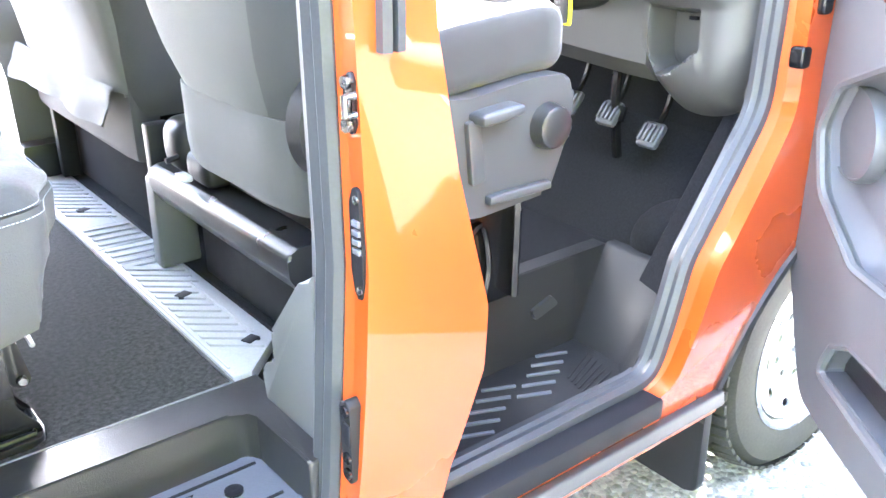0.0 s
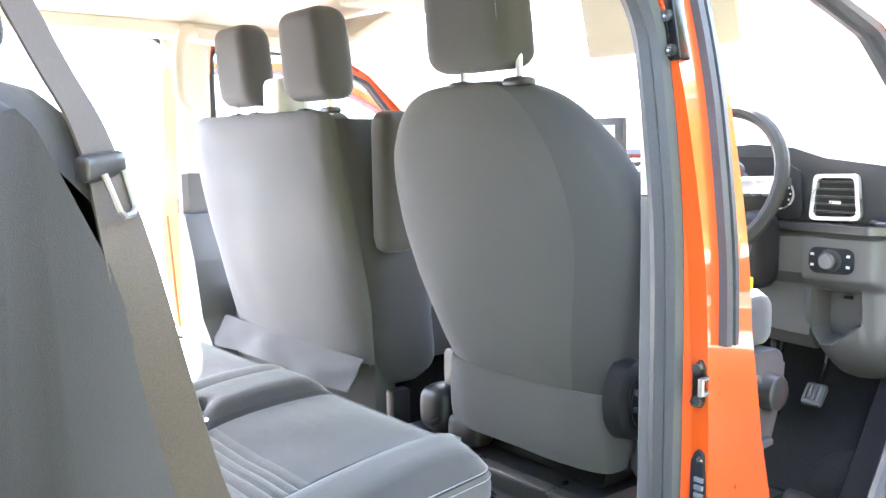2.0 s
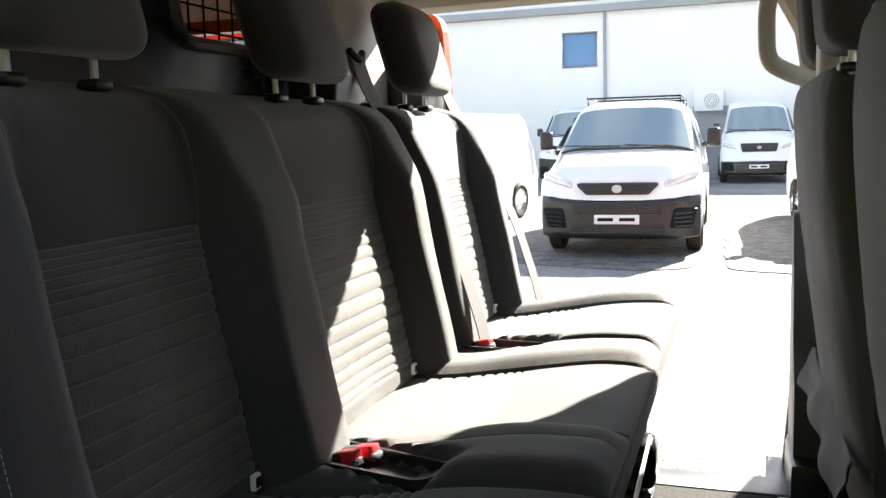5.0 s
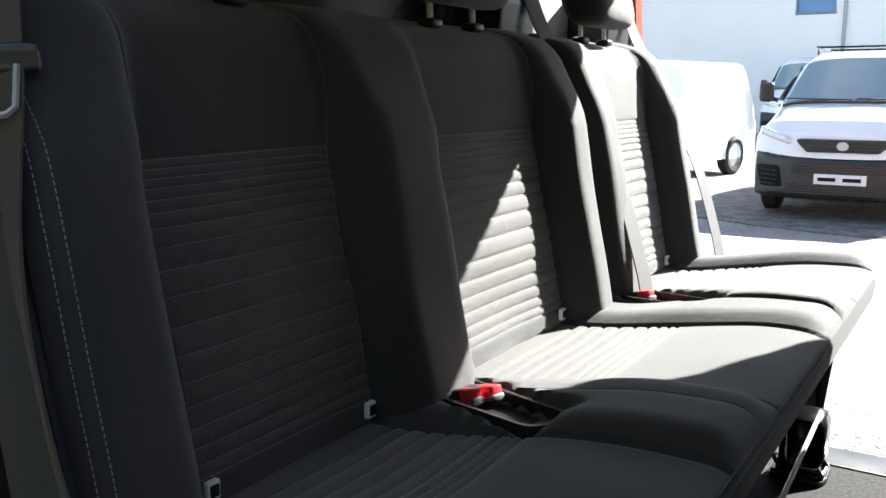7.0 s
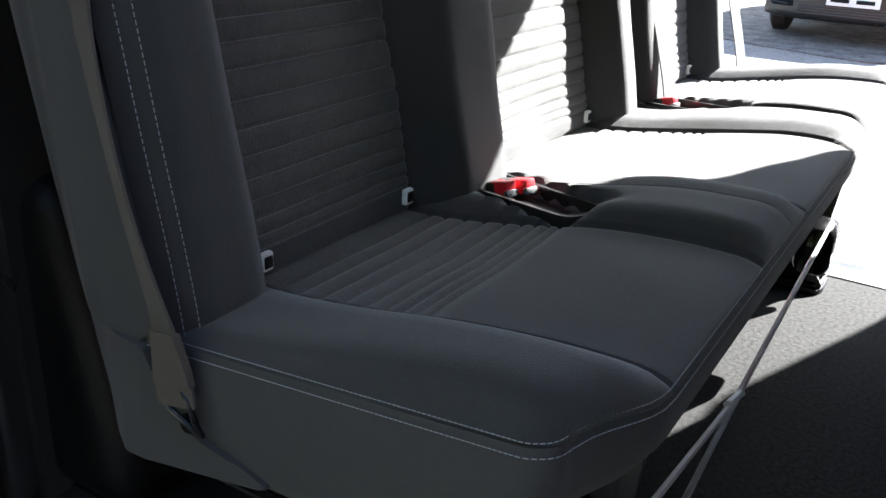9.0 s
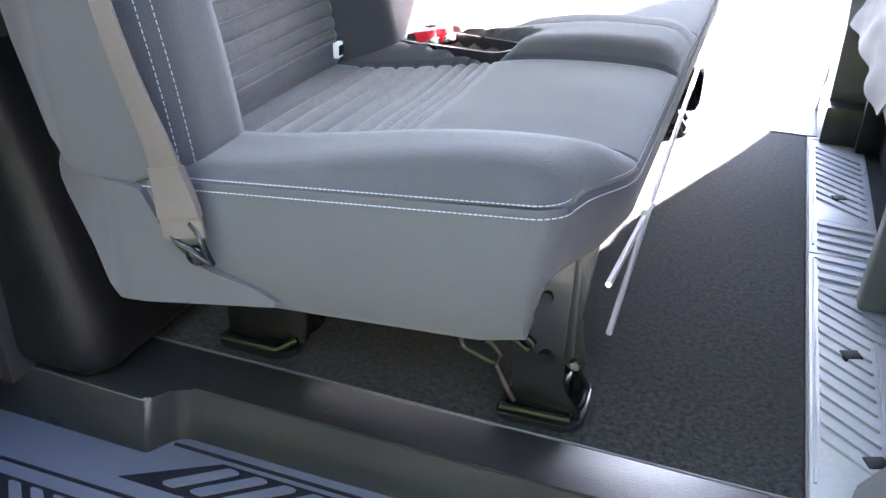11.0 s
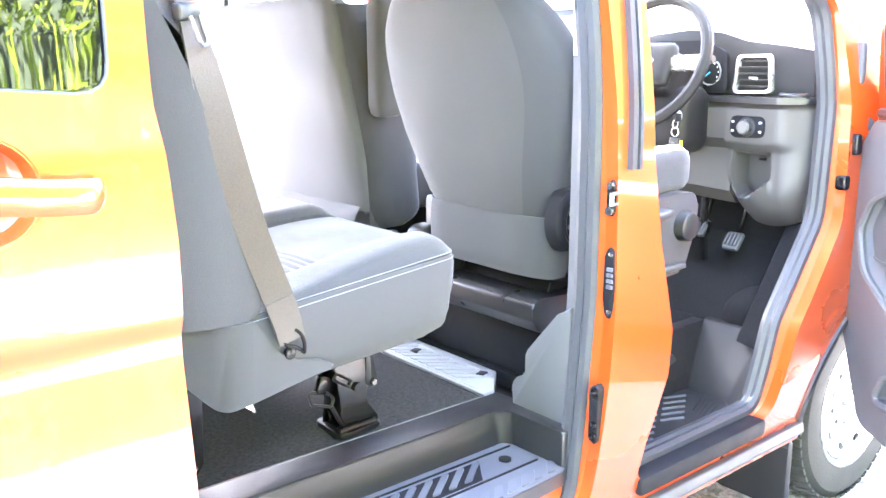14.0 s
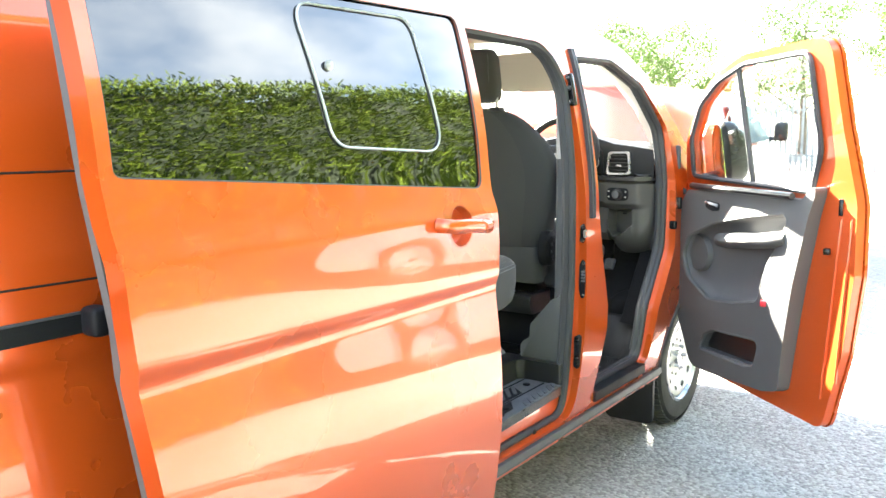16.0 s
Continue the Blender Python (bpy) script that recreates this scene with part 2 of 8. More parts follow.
BACK_CLOTH = mat("brown_black_backing_cloth", (0.016, 0.0135, 0.0125), 0.85, 0, 0.3, 9, 400, bump=0.0015, sheen=0.06, spec=0.2)
DULL_STEEL = mat("dull_steel", (0.3, 0.3, 0.3), 0.4, 0.8, 0.15, 12, 200)

# ---- building kit ----
def part(name, bm, material, parent=None, label="", smooth=35):
    """Links a bmesh as one mesh object under a thing or a part."""
    bmesh.ops.recalc_face_normals(bm, faces=bm.faces[:])
    me = bpy.data.meshes.new(name)
    bm.to_mesh(me)
    bm.free()
    if smooth:
        for p in me.polygons:
            p.use_smooth = True
        me.set_sharp_from_angle(angle=radians(smooth))
    me.materials.append(material)
    ob = new(name, me)
    ob.parent = parent
    if label:
        ob["label"] = label
    return ob


def thing(name, label, category, group="", at=(0, 0, 0), kind=""):
    ob = new(name)
    ob.empty_display_size = 0.1
    ob.location = at
    return tagged(ob, label, category, group, kind)


def fillet(pts, r, n=5):
    """A polygon with its corners rounded; r is one radius or one for each corner."""
    out, k = [], len(pts)
    for i in range(k):
        ri = r[i] if isinstance(r, (list, tuple)) else r
        p0, p, p1 = Vector(pts[i - 1]), Vector(pts[i]), Vector(pts[(i + 1) % k])
        a, b = p0 - p, p1 - p
        if ri <= 0 or a.length < 1e-6 or b.length < 1e-6:
            out.append(tuple(p))
            continue
        ang = a.angle(b)
        cut = min(ri / max(math.tan(ang / 2), 1e-4), a.length * 0.49, b.length * 0.49)
        s, e = p + a.normalized() * cut, p + b.normalized() * cut
        for j in range(n + 1):
            t = j / n
            q = s * (1 - t) ** 2 + p * 2 * t * (1 - t) + e * t * t
            out.append(tuple(q))
    return out


def place3(u, v, w, axis):
    return {"x": (w, u, v), "y": (u, w, v), "z": (u, v, w)}[axis]


def prism(bm, pts, axis, a, b, bevel=0.0, seg=2):
    """A polygon pushed along an axis. pts are (y,z), (x,z) or (x,y)."""
    lo = [bm.verts.new(place3(u, v, a, axis)) for u, v in pts]
    hi = [bm.verts.new(place3(u, v, b, axis)) for u, v in pts]
    f1, f2 = bm.faces.new(lo), bm.faces.new(hi[::-1])
    k = len(pts)
    sides = [bm.faces.new((lo[i], hi[i], hi[(i + 1) % k], lo[(i + 1) % k])) for i in range(k)]
    if bevel:
        edges = set(f1.edges) | set(f2.edges)
        bmesh.ops.bevel(bm, geom=list(edges), offset=bevel, segments=seg, profile=0.5, affect="EDGES")
    return sides


def box(bm, lo, hi, bevel=0.0, seg=2, m=None):
    tmp = bmesh.new()
    prism(tmp, [(lo[0], lo[1]), (hi[0], lo[1]), (hi[0], hi[1]), (lo[0], hi[1])], "z", lo[2], hi[2])
    if bevel:
        bmesh.ops.bevel(tmp, geom=tmp.edges[:], offset=bevel, segments=seg, profile=0.5, affect="EDGES")
    if m:
        bmesh.ops.transform(tmp, matrix=m, verts=tmp.verts[:])
    join(bm, tmp)
    return bm


def join(bm, tmp):
    me = bpy.data.meshes.new("tmp")
    tmp.to_mesh(me)
    tmp.free()
    bm.from_mesh(me)
    bpy.data.meshes.remove(me)
    return bm


def soft_box(bm, lo, hi, r, n=8, warp=None, m=None):
    """A box with round edges of radius r, finely meshed so that warp(p) can shape it."""
    lo, hi = Vector(lo), Vector(hi)
    size = hi - lo
    r = min(r, min(size) / 2 - 1e-4)
    tmp = bmesh.new()
    bmesh.ops.create_cube(tmp, size=1.0)
    bmesh.ops.subdivide_edges(tmp, edges=tmp.edges[:], cuts=n, use_grid_fill=True)
    for v in tmp.verts:
        # spread the samples towards the edges, where the rounding is
        c = Vector([math.copysign(abs(2 * q) ** 0.7, q) * 0.5 for q in v.co])
        p = Vector([lo[i] + (c[i] + 0.5) * size[i] for i in range(3)])
        core = Vector([min(max(p[i], lo[i] + r), hi[i] - r) for i in range(3)])
        off = p - core
        if off.length > 1e-9:
            p = core + off.normalized() * r
        v.co = warp(p) if warp else p
    if m:
        bmesh.ops.transform(tmp, matrix=m, verts=tmp.verts[:])
    return join(bm, tmp)


def loft(bm, rings, cap=True, closed=True):
    vs = [[bm.verts.new(p) for p in ring] for ring in rings]
    k = len(rings[0])
    for a, b in zip(vs, vs[1:]):
        for i in range(k if closed else k - 1):
            j = (i + 1) % k
            bm.faces.new((a[i], a[j], b[j], b[i]))
    if cap and closed:
        bm.faces.new(vs[0][::-1])
        bm.faces.new(vs[-1])
    return bm


def tube(bm, pts, r, sides=8, closed=False, flat=1.0):
    """A round bar along a line of points."""
    pts = [Vector(p) for p in pts]
    k = len(pts)
    rings, up = [], None
    for i, p in enumerate(pts):
        a = pts[i - 1] if (i > 0 or closed) else p
        b = pts[(i + 1) % k] if (i < k - 1 or closed) else p
        t = (b - a).normalized()
        if up is None:
            up = Vector((0, 0, 1)) if abs(t.z) < 0.9 else Vector((1, 0, 0))
        side = t.cross(up)
        if side.length < 1e-6:
            side = t.orthogonal()
        side.normalize()
        up = side.cross(t).normalized()
        rr = r[i] if isinstance(r, (list, tuple)) else r
        rings.append([p + side * math.cos(2 * math.pi * j / sides) * rr * flat + up * math.sin(2 * math.pi * j / sides) * rr
                      for j in range(sides)])
    if closed:
        vs = [[bm.verts.new(q) for q in ring] for ring in rings]
        for i in range(k):
            a, b = vs[i], vs[(i + 1) % k]
            for j in range(sides):
                bm.faces.new((a[j], a[(j + 1) % sides], b[(j + 1) % sides], b[j]))
        return bm
    return loft(bm, rings)


def revolve(bm, prof, m, n=32):
    """A profile of (radius, height) turned round the local z axis of m."""
    rings = []
    for r, h in prof:
        rings.append([m @ Vector((max(r, 1e-4) * math.cos(2 * math.pi * j / n), max(r, 1e-4) * math.sin(2 * math.pi * j / n), h))
                      for j in range(n)])
    return loft(bm, rings, cap=False)


def curve_pts(ctrl, n=8):
    """A smooth line through the given points."""
    c = [Vector(p) for p in ctrl]
    out = []
    for i in range(len(c) - 1):
        p0, p1, p2, p3 = c[max(i - 1, 0)], c[i], c[i + 1], c[min(i + 2, len(c) - 1)]
        for j in range(n):
            t = j / n
            out.append(0.5 * (2 * p1 + (p2 - p0) * t + (2 * p0 - 5 * p1 + 4 * p2 - p3) * t * t + (3 * p1 - p0 - 3 * p2 + p3) * t ** 3))
    out.append(c[-1])
    return out


def strap(bm, pts, width, across, thick=0.0015):
    """A flat band along points; across gives the direction of its width."""
    pts = [Vector(p) for p in pts]
    rings = []
    for i, p in enumerate(pts):
        t = (pts[min(i + 1, len(pts) - 1)] - pts[max(i - 1, 0)]).normalized()
        w = Vector(across[i] if isinstance(across[0], (tuple, list, Vector)) else across)
        w = (w - t * w.dot(t)).normalized()
        nrm = t.cross(w).normalized()
        rings.append([p - w * width / 2 - nrm * thick, p + w * width / 2 - nrm * thick,
                      p + w * width / 2 + nrm * thick, p - w * width / 2 + nrm * thick])
    return loft(bm, rings)


def sheet(bm, outer, holes, cuts, to3, thick, axis_v=True):
    """A plate with holes, drawn in (u, v), cut in lines of equal v so that it can bend, laid out by to3(u, v, depth)."""
    tmp = bmesh.new()
    edges = []
    for loop in [outer] + list(holes):
        vs = [tmp.verts.new((u, 0, v)) for u, v in loop]
        edges += [tmp.edges.new((vs[i - 1], vs[i])) for i in range(len(vs))]
    bmesh.ops.triangle_fill(tmp, use_beauty=True, use_dissolve=False, edges=edges)
    for c in cuts:
        bmesh.ops.bisect_plane(tmp, geom=tmp.verts[:] + tmp.edges[:] + tmp.faces[:], plane_co=(0, 0, c), plane_no=(0, 0, 1), dist=1e-6)
    flat = [(v.co.x, v.co.z) for v in tmp.verts]
    tmp.verts.index_update()
    k = len(flat)
    faces = [[v.index for v in f.verts] for f in tmp.faces]
    rim = [(e.verts[0].index, e.verts[1].index) for e in tmp.edges if len(e.link_faces) == 1]
    tmp.free()
    a = [bm.verts.new(to3(u, v, 0.0)) for u, v in flat]
    b = [bm.verts.new(to3(u, v, thick)) for u, v in flat]
    for f in faces:
        bm.faces.new([a[i] for i in f])
        bm.faces.new([b[i] for i in reversed(f)])
    for i, j in rim:
        bm.faces.new((a[i], a[j], b[j], b[i]))
    return bm


def interp(table, z):
    if z <= table[0][0]:
        return table[0][1]
    for (z0, y0), (z1, y1) in zip(table, table[1:]):
        if z <= z1:
            t = (z - z0) / (z1 - z0)
            return y0 + (y1 - y0) * t
    return table[-1][1]


def densify(pts, step=0.03):
    """A closed outline with points at most a step apart."""
    out = []
    for i, p in enumerate(pts):
        a, b = Vector(p), Vector(pts[(i + 1) % len(pts)])
        k = max(1, int(math.ceil((b - a).length / step)))
        out += [tuple(a + (b - a) * (j / k)) for j in range(k)]
    return out


def smooth_interp(table, z):
    """A smooth curve through the table's points."""
    k = len(table)
    if z <= table[0][0] or z >= table[-1][0]:
        return interp(table, z)
    i = next(i for i in range(k - 1) if z <= table[i + 1][0])
    (x0, y0), (x1, y1), (x2, y2), (x3, y3) = (table[max(0, i - 1)], table[i], table[i + 1], table[min(k - 1, i + 2)])
    h = x2 - x1
    m1, m2 = (y2 - y0) / (x2 - x0) * h, (y3 - y1) / (x3 - x1) * h
    t = (z - x1) / h
    return (2 * t ** 3 - 3 * t * t + 1) * y1 + (t ** 3 - 2 * t * t + t) * m1 + (3 * t * t - 2 * t ** 3) * y2 + (t ** 3 - t * t) * m2


def smooth01(t):
    t = max(0.0, min(1.0, t))
    return t * t * (3 - 2 * t)


def frange(a, b, step):
    k = max(1, int(round((b - a) / step)))
    return [a + (b - a) * i / k for i in range(k + 1)]

# ---- ground ----
bm = bmesh.new()
bmesh.ops.create_grid(bm, x_segments=40, y_segments=40, size=600)
tagged(part("ground", bm, GROUND, None, smooth=0), "pale crushed-stone and asphalt yard ground", "ground", kind="structure")

# grey patches paint the parked vans' shadows onto the gravelly yard
for outline in ([(-0.74, 9.0), (-0.6, 10.6), (-0.66, 12.0), (-1.2, 14.0), (-3.4, 14.4), (-6.0, 13.2), (-6.5, 10.0), (-2.7, 9.3), (-1.3, 8.9)],
                [(-0.25, 9.0), (-0.34, 12.0), (-0.13, 14.6), (0.74, 16.8), (3.5, 17.4), (6.5, 15.0), (6.0, 9.0), (2.5, 8.3)]):
    bm = bmesh.new()
    edge = fillet(outline, 0.6, 5)
    edge = [(x + 0.12 * noise.noise(Vector((x * 2, y * 2, 0))), y + 0.12 * noise.noise(Vector((x * 2, y * 2, 7)))) for x, y in densify(edge, 0.25)]
    prism(bm, edge, "z", 0.0, 0.012)
    tagged(part("ground_van_shadow", bm, SHADOW_GRAVEL, None, smooth=0), "grey gravel patch standing in for the parked vans' shadow", "gravel", kind="structure")

# ---- the orange van: body ----
YC = 0.94                                   # middle of the van
FLOOR = 0.60
SIDE = [(0.25, 0.01), (0.33, -0.03), (0.42, -0.05), (0.5, -0.063), (0.6, -0.076), (0.68, -0.083), (0.75, -0.086), (0.85, -0.084), (0.95, -0.076), (1.05, -0.064),
        (1.085, -0.061), (1.1, -0.064), (1.115, -0.07), (1.15, -0.072), (1.25, -0.072), (1.292, -0.07), (1.306, -0.066), (1.36, -0.05), (1.5, -0.03), (1.6, -0.008), (1.7, 0.02), (1.78, 0.045), (1.84, 0.067), (1.89, 0.09), (1.93, 0.11)]
LEVELS = [0.28, 0.33, 0.38, 0.42, 0.46, 0.5, 0.55, 0.6, 0.64, 0.68, 0.72, 0.76, 0.8, 0.85, 0.9, 0.95, 1.0, 1.04, 1.07, 1.085, 1.095, 1.105, 1.115, 1.13, 1.15, 1.18, 1.22, 1.26, 1.285, 1.292, 1.299, 1.306, 1.33, 1.36, 1.41, 1.46, 1.5, 1.55, 1.6, 1.65, 1.7,
          1.74, 1.78, 1.81, 1.84, 1.865, 1.89]


def side_y(z, depth=0.0, left=False):
    y = smooth_interp(SIDE, z) + depth
    return 2 * YC - y if left else y


SHUT = [(0.25, 0.01), (0.33, -0.03), (0.42, -0.05), (0.5, -0.063), (0.6, -0.074), (0.75, -0.081), (0.95, -0.078), (1.15, -0.071), (1.3, -0.061), (1.5, -0.03), (1.6, -0.008), (1.7, 0.02), (1.78, 0.045), (1.84, 0.067), (1.89, 0.09), (1.93, 0.11)]


def body_y(u, z, depth=0.0, left=False):
    """The body side, whose pressed waist line fades out across the shut faces of the doors."""
    k = min(1.0, max(0.0, (-1.1 - u) / 0.15, (u - 1.0) / 0.1))
    y = k * smooth_interp(SIDE, z) + (1 - k) * smooth_interp(SHUT, z) + depth
    return 2 * YC - y if left else y


van = thing("van", "orange metallic crew van with open side and front doors", "van")

SLIDE_HOLE = fillet([(-0.085, 0.405), (-0.045, 0.9), (-0.042, 1.3), (-0.046, 1.66), (-0.15, 1.81), (-1.13, 1.83), (-1.13, 0.405)],
                    [0.09, 0.2, 0.2, 0.2, 0.16, 0.05, 0.08], 6)
DOOR_HOLE = fillet([(0.072, 0.455), (0.09, 0.55), (0.143, 0.70), (0.148, 0.80), (0.10, 1.0), (0.074, 1.18), (0.07, 1.55), (0.052, 1.775), (0.40, 1.78), (0.66, 1.69), (0.86, 1.50),
                    (0.90, 1.25), (0.885, 0.945), (0.70, 0.69), (0.635, 0.455)],
                   [0.03, 0.05, 0.06, 0.06, 0.1, 0.1, 0.1, 0.03, 0.12, 0.1, 0.12, 0.1, 0.15, 0.12, 0.07], 5)


FAR_HOLE = [(x + 0.04 * smooth01((x + 0.6) / 0.4), z) for x, z in SLIDE_HOLE]


def arch_pts(cx, r, z0, n=14):
    a0 = math.asin((z0 - 0.335) / r)
    return [(cx - r * math.cos(a0 + (math.pi - 2 * a0) * i / n), 0.335 + r * math.sin(a0 + (math.pi - 2 * a0) * i / n)) for i in range(n + 1)]


WHEEL_X, REAR_X = 1.22, -2.08
OUTER = [(-3.22, 0.36)] + arch_pts(REAR_X, 0.42, 0.34) + arch_pts(WHEEL_X, 0.43, 0.34) + [(1.95, 0.36), (2.03, 0.7), (1.98, 1.0), (1.70, 1.20), (1.20, 1.36),
         (1.06, 1.44), (0.74, 1.735), (0.56, 1.83), (0.40, 1.875), (0.1, 1.89), (-3.1, 1.89), (-3.22, 1.7)]
REAR_PANE = fillet([(-1.24, 1.47), (-2.15, 1.47), (-2.15, 1.79), (-1.24, 1.79)], 0.05, 4)
for left in (False, True):
    bm = bmesh.new()
    sheet(bm, OUTER, [FAR_HOLE, DOOR_HOLE, REAR_PANE] if left else [SLIDE_HOLE, DOOR_HOLE], LEVELS, lambda u, v, d: (u, body_y(u, v, d, left), v), 0.045)
    part("body_side", bm, PAINT, van)

# roof, with pressed ribs, and the bonnet
bm = bmesh.new()
rows = []
for i in range(31):
    t = i / 30
    y = 0.088 + (2 * YC - 0.176) * t
    z = 1.888 + 0.085 * math.sin(math.pi * t) ** 0.6
    rows.append((y, z))
ring_x = [-3.15, -2.9, -2.0, -1.0, 0.0, 0.3, 0.45]
vs = [[bm.verts.new((x, y, z - (0.02 if x > 0.4 or x < -3.1 else 0) + (0.006 if (j % 6) in (2, 3) and -3 < x < 0.1 else 0))) for j, (y, z) in enumerate(rows)] for x in ring_x]
vi = [[bm.verts.new((v.co.x, v.co.y, v.co.z - 0.02)) for v in r] for r in vs]
for a, b in ((vs, 1), (vi, -1)):
    for i in range(len(ring_x) - 1):
        for j in range(30):
            q = (a[i][j], a[i + 1][j], a[i + 1][j + 1], a[i][j + 1])
            bm.faces.new(q)
part("roof", bm, PAINT, van)
bm = bmesh.new()
rings = []
for x, z, w in ((1.12, 1.37, 0.02), (1.4, 1.31, 0.03), (1.75, 1.19, 0.06), (1.98, 1.02, 0.12), (2.08, 0.85, 0.16)):
    rings.append([(x, YC + (YC + 0.04 - w) * math.sin(a) , z + 0.06 * math.cos(a) - 0.03) for a in [(-math.pi / 2) + math.pi * k / 16 for k in range(17)]])
loft(bm, rings, cap=False, closed=False)
part("bonnet", bm, PAINT, van)
bm = bmesh.new()
box(bm, (1.9, 0.0, 0.3), (2.1, 1.88, 0.86), 0.06, 4)
part("front_bumper", bm, BLACK_PL, van)
bm = bmesh.new()
box(bm, (-3.24, 0.06, 0.35), (-3.18, 1.82, 1.89), 0.02)
part("rear_end", bm, PAINT, van)

# windscreen with its black border
bm = bmesh.new()
wa, wb = [], []
for k in range(13):
    s = k / 12
    y = 0.07 + s * 1.74
    bow = 0.13 * math.sin(math.pi * s)
    wa.append((1.08 + bow, y, 1.405 + 0.02 * math.sin(math.pi * s)))
    wb.append((0.43 + bow * 0.5, y + 0.10 * (0.5 - s) * 2, 1.878 + 0.05 * math.sin(math.pi * s)))
loft(bm, [wa, wb], closed=False)
screen = part("windscreen", bm, CLEAR, van)
screen.visible_shadow = False
bm = bmesh.new()
tube(bm, wa, 0.02, 6)
tube(bm, wb, 0.02, 6)
part("windscreen_border", bm, SATIN_PL, van)

# sills
for left in (False, True):
    bm = bmesh.new()
    f = (lambda y: 2 * YC - y) if left else (lambda y: y)
    for x0, x1 in ((-1.12, -0.03), (0.09, 0.72)):
        lo, hi = sorted((f(0.004 if x0 < 0 else -0.02), f(0.10)))
        box(bm, (x0, lo, 0.335), (x1, hi, 0.487 if x0 < 0 else 0.385), 0.012)
    part("inner_sill", bm, PAINT_IN, van)
bm = bmesh.new()
prism(bm, fillet([(-0.055, 0.385), (-0.055, 0.345), (0.0, 0.30), (0.03, 0.30), (0.03, 0.385)], 0.01, 3), "x", -1.66, 0.79)
part("sill_moulding", bm, PAINT, van)
bm = bmesh.new()
prism(bm, fillet([(-0.062, 0.392), (-0.066, 0.366), (-0.058, 0.354), (-0.02, 0.354), (-0.02, 0.392)], 0.006, 3), "x", -1.2, 0.80)
part("sill_lip", bm, RUBBER, van)
bm = bmesh.new()
box(bm, (0.085, -0.066, 0.414), (0.60, 0.02, 0.458), 0.008)
part("sill_strip", bm, STEP_DK, van, "grey sill strip below the cab door opening")

# seals round the openings
SEAL = [(0.4, 0.0), (0.6, -0.012), (1.1, -0.014), (1.35, -0.008), (1.6, 0.02), (1.75, 0.05), (1.83, 0.09)]
for left in (False, True):
    for hole, r in ((FAR_HOLE if left else SLIDE_HOLE, 0.017), (DOOR_HOLE, 0.016)):
        bm = bmesh.new()
        cx = sum(p[0] for p in hole) / len(hole)
        cz = sum(p[1] for p in hole) / len(hole)
        line = densify(hole)
        k = len(line)
        path = []
        for i in range(k):
            a, b = Vector(line[i - 1]), Vector(line[(i + 1) % k])
            t = (b - a).normalized()
            nrm = Vector((-t.y, t.x))
            p = Vector(line[i])
            if nrm.dot(Vector((cx, cz)) - p) < 0:
                nrm = -nrm
            q = p + nrm * (0.006 if hole is DOOR_HOLE else 0.004)
            sy = smooth_interp(SEAL, q.y)
            path.append((q.x, 2 * YC - sy if left else sy, q.y))
        jam = bmesh.new()
        loft(jam, [[(u, body_y(u, w, 0.03, left), w) for u, w in line], [(x + (u - x) * 0.2, y, z) for (x, y, z), (u, w) in zip(path, line)]], cap=False)
        part("door_jamb", jam, CREAM if left else PAINT_IN, van)
        r = 0.009 if left else r
        tube(bm, path, r, 8, closed=True)
        tube(bm, [(x, y + (-0.02 if left else 0.02), z) for x, y, z in path], r * 1.15, 8, closed=True)
        part("door_seal", bm, RUBBER_GREY, van, "dark grey rubber door seal")

# central pillar: box between the two openings, with its furniture
for left in (False, True):
    bm = bmesh.new()
    rings = []
    for z in (0.44, 0.55, 0.7, 0.85, 1.0, 1.14, 1.3, 1.45, 1.6, 1.72, 1.82):
        xr = interp([(0.44, -0.08), (0.9, -0.045), (1.3, -0.042), (1.66, -0.048), (1.75, -0.09), (1.82, -0.16)], z) + (0.046 if left else 0.006)
        xf = interp([(0.44, 0.07), (0.55, 0.09), (0.70, 0.14), (0.80, 0.143), (1.0, 0.098), (1.18, 0.074), (1.55, 0.07), (1.82, 0.05)], z) - 0.008
        iy = smooth_interp(SEAL, z) + 0.034
        iy = 2 * YC - iy if left else iy
        rings.append([(xr, body_y(0, z, 0.01, left), z), (xf, body_y(0, z, 0.01, left), z), (xf, iy, z), (xr, iy, z)])
    loft(bm, rings)
    part("centre_pillar", bm, CREAM if left else PAINT_IN, van)
    # inner trim of the pillar: dark below, pale above
    for z0, z1, mt in ((0.60, 1.385, GREY_PL), (1.387, 1.84, LIGHT_PL if not left else CREAM)):
        bm = bmesh.new()
        rings = []
        for z in frange(z0, z1, 0.08):
            xr = interp([(0.44, -0.085), (0.9, -0.052), (1.3, -0.049), (1.66, -0.054), (1.75, -0.095), (1.82, -0.165)], z) + 0.006
            xf = interp([(0.44, 0.07), (0.70, 0.125), (0.8, 0.13), (1.0, 0.09), (1.18, 0.07), (1.82, 0.05)], z)
            in1 = interp([(0.6, 0.06), (1.6, 0.065), (1.8, 0.105)], z)
            in0 = smooth_interp(SEAL, z) + 0.03
            g = (lambda y: 2 * YC - y) if left else (lambda y: y)
            rings.append([(xr - 0.004, g(in0), z), (xf, g(in0), z), (xf - 0.02, g(in1), z), (xr + 0.012, g(in1), z), (xr - 0.004, g(in1 - 0.014), z)])
        loft(bm, rings)
        part("pillar_trim", bm, mt, van)

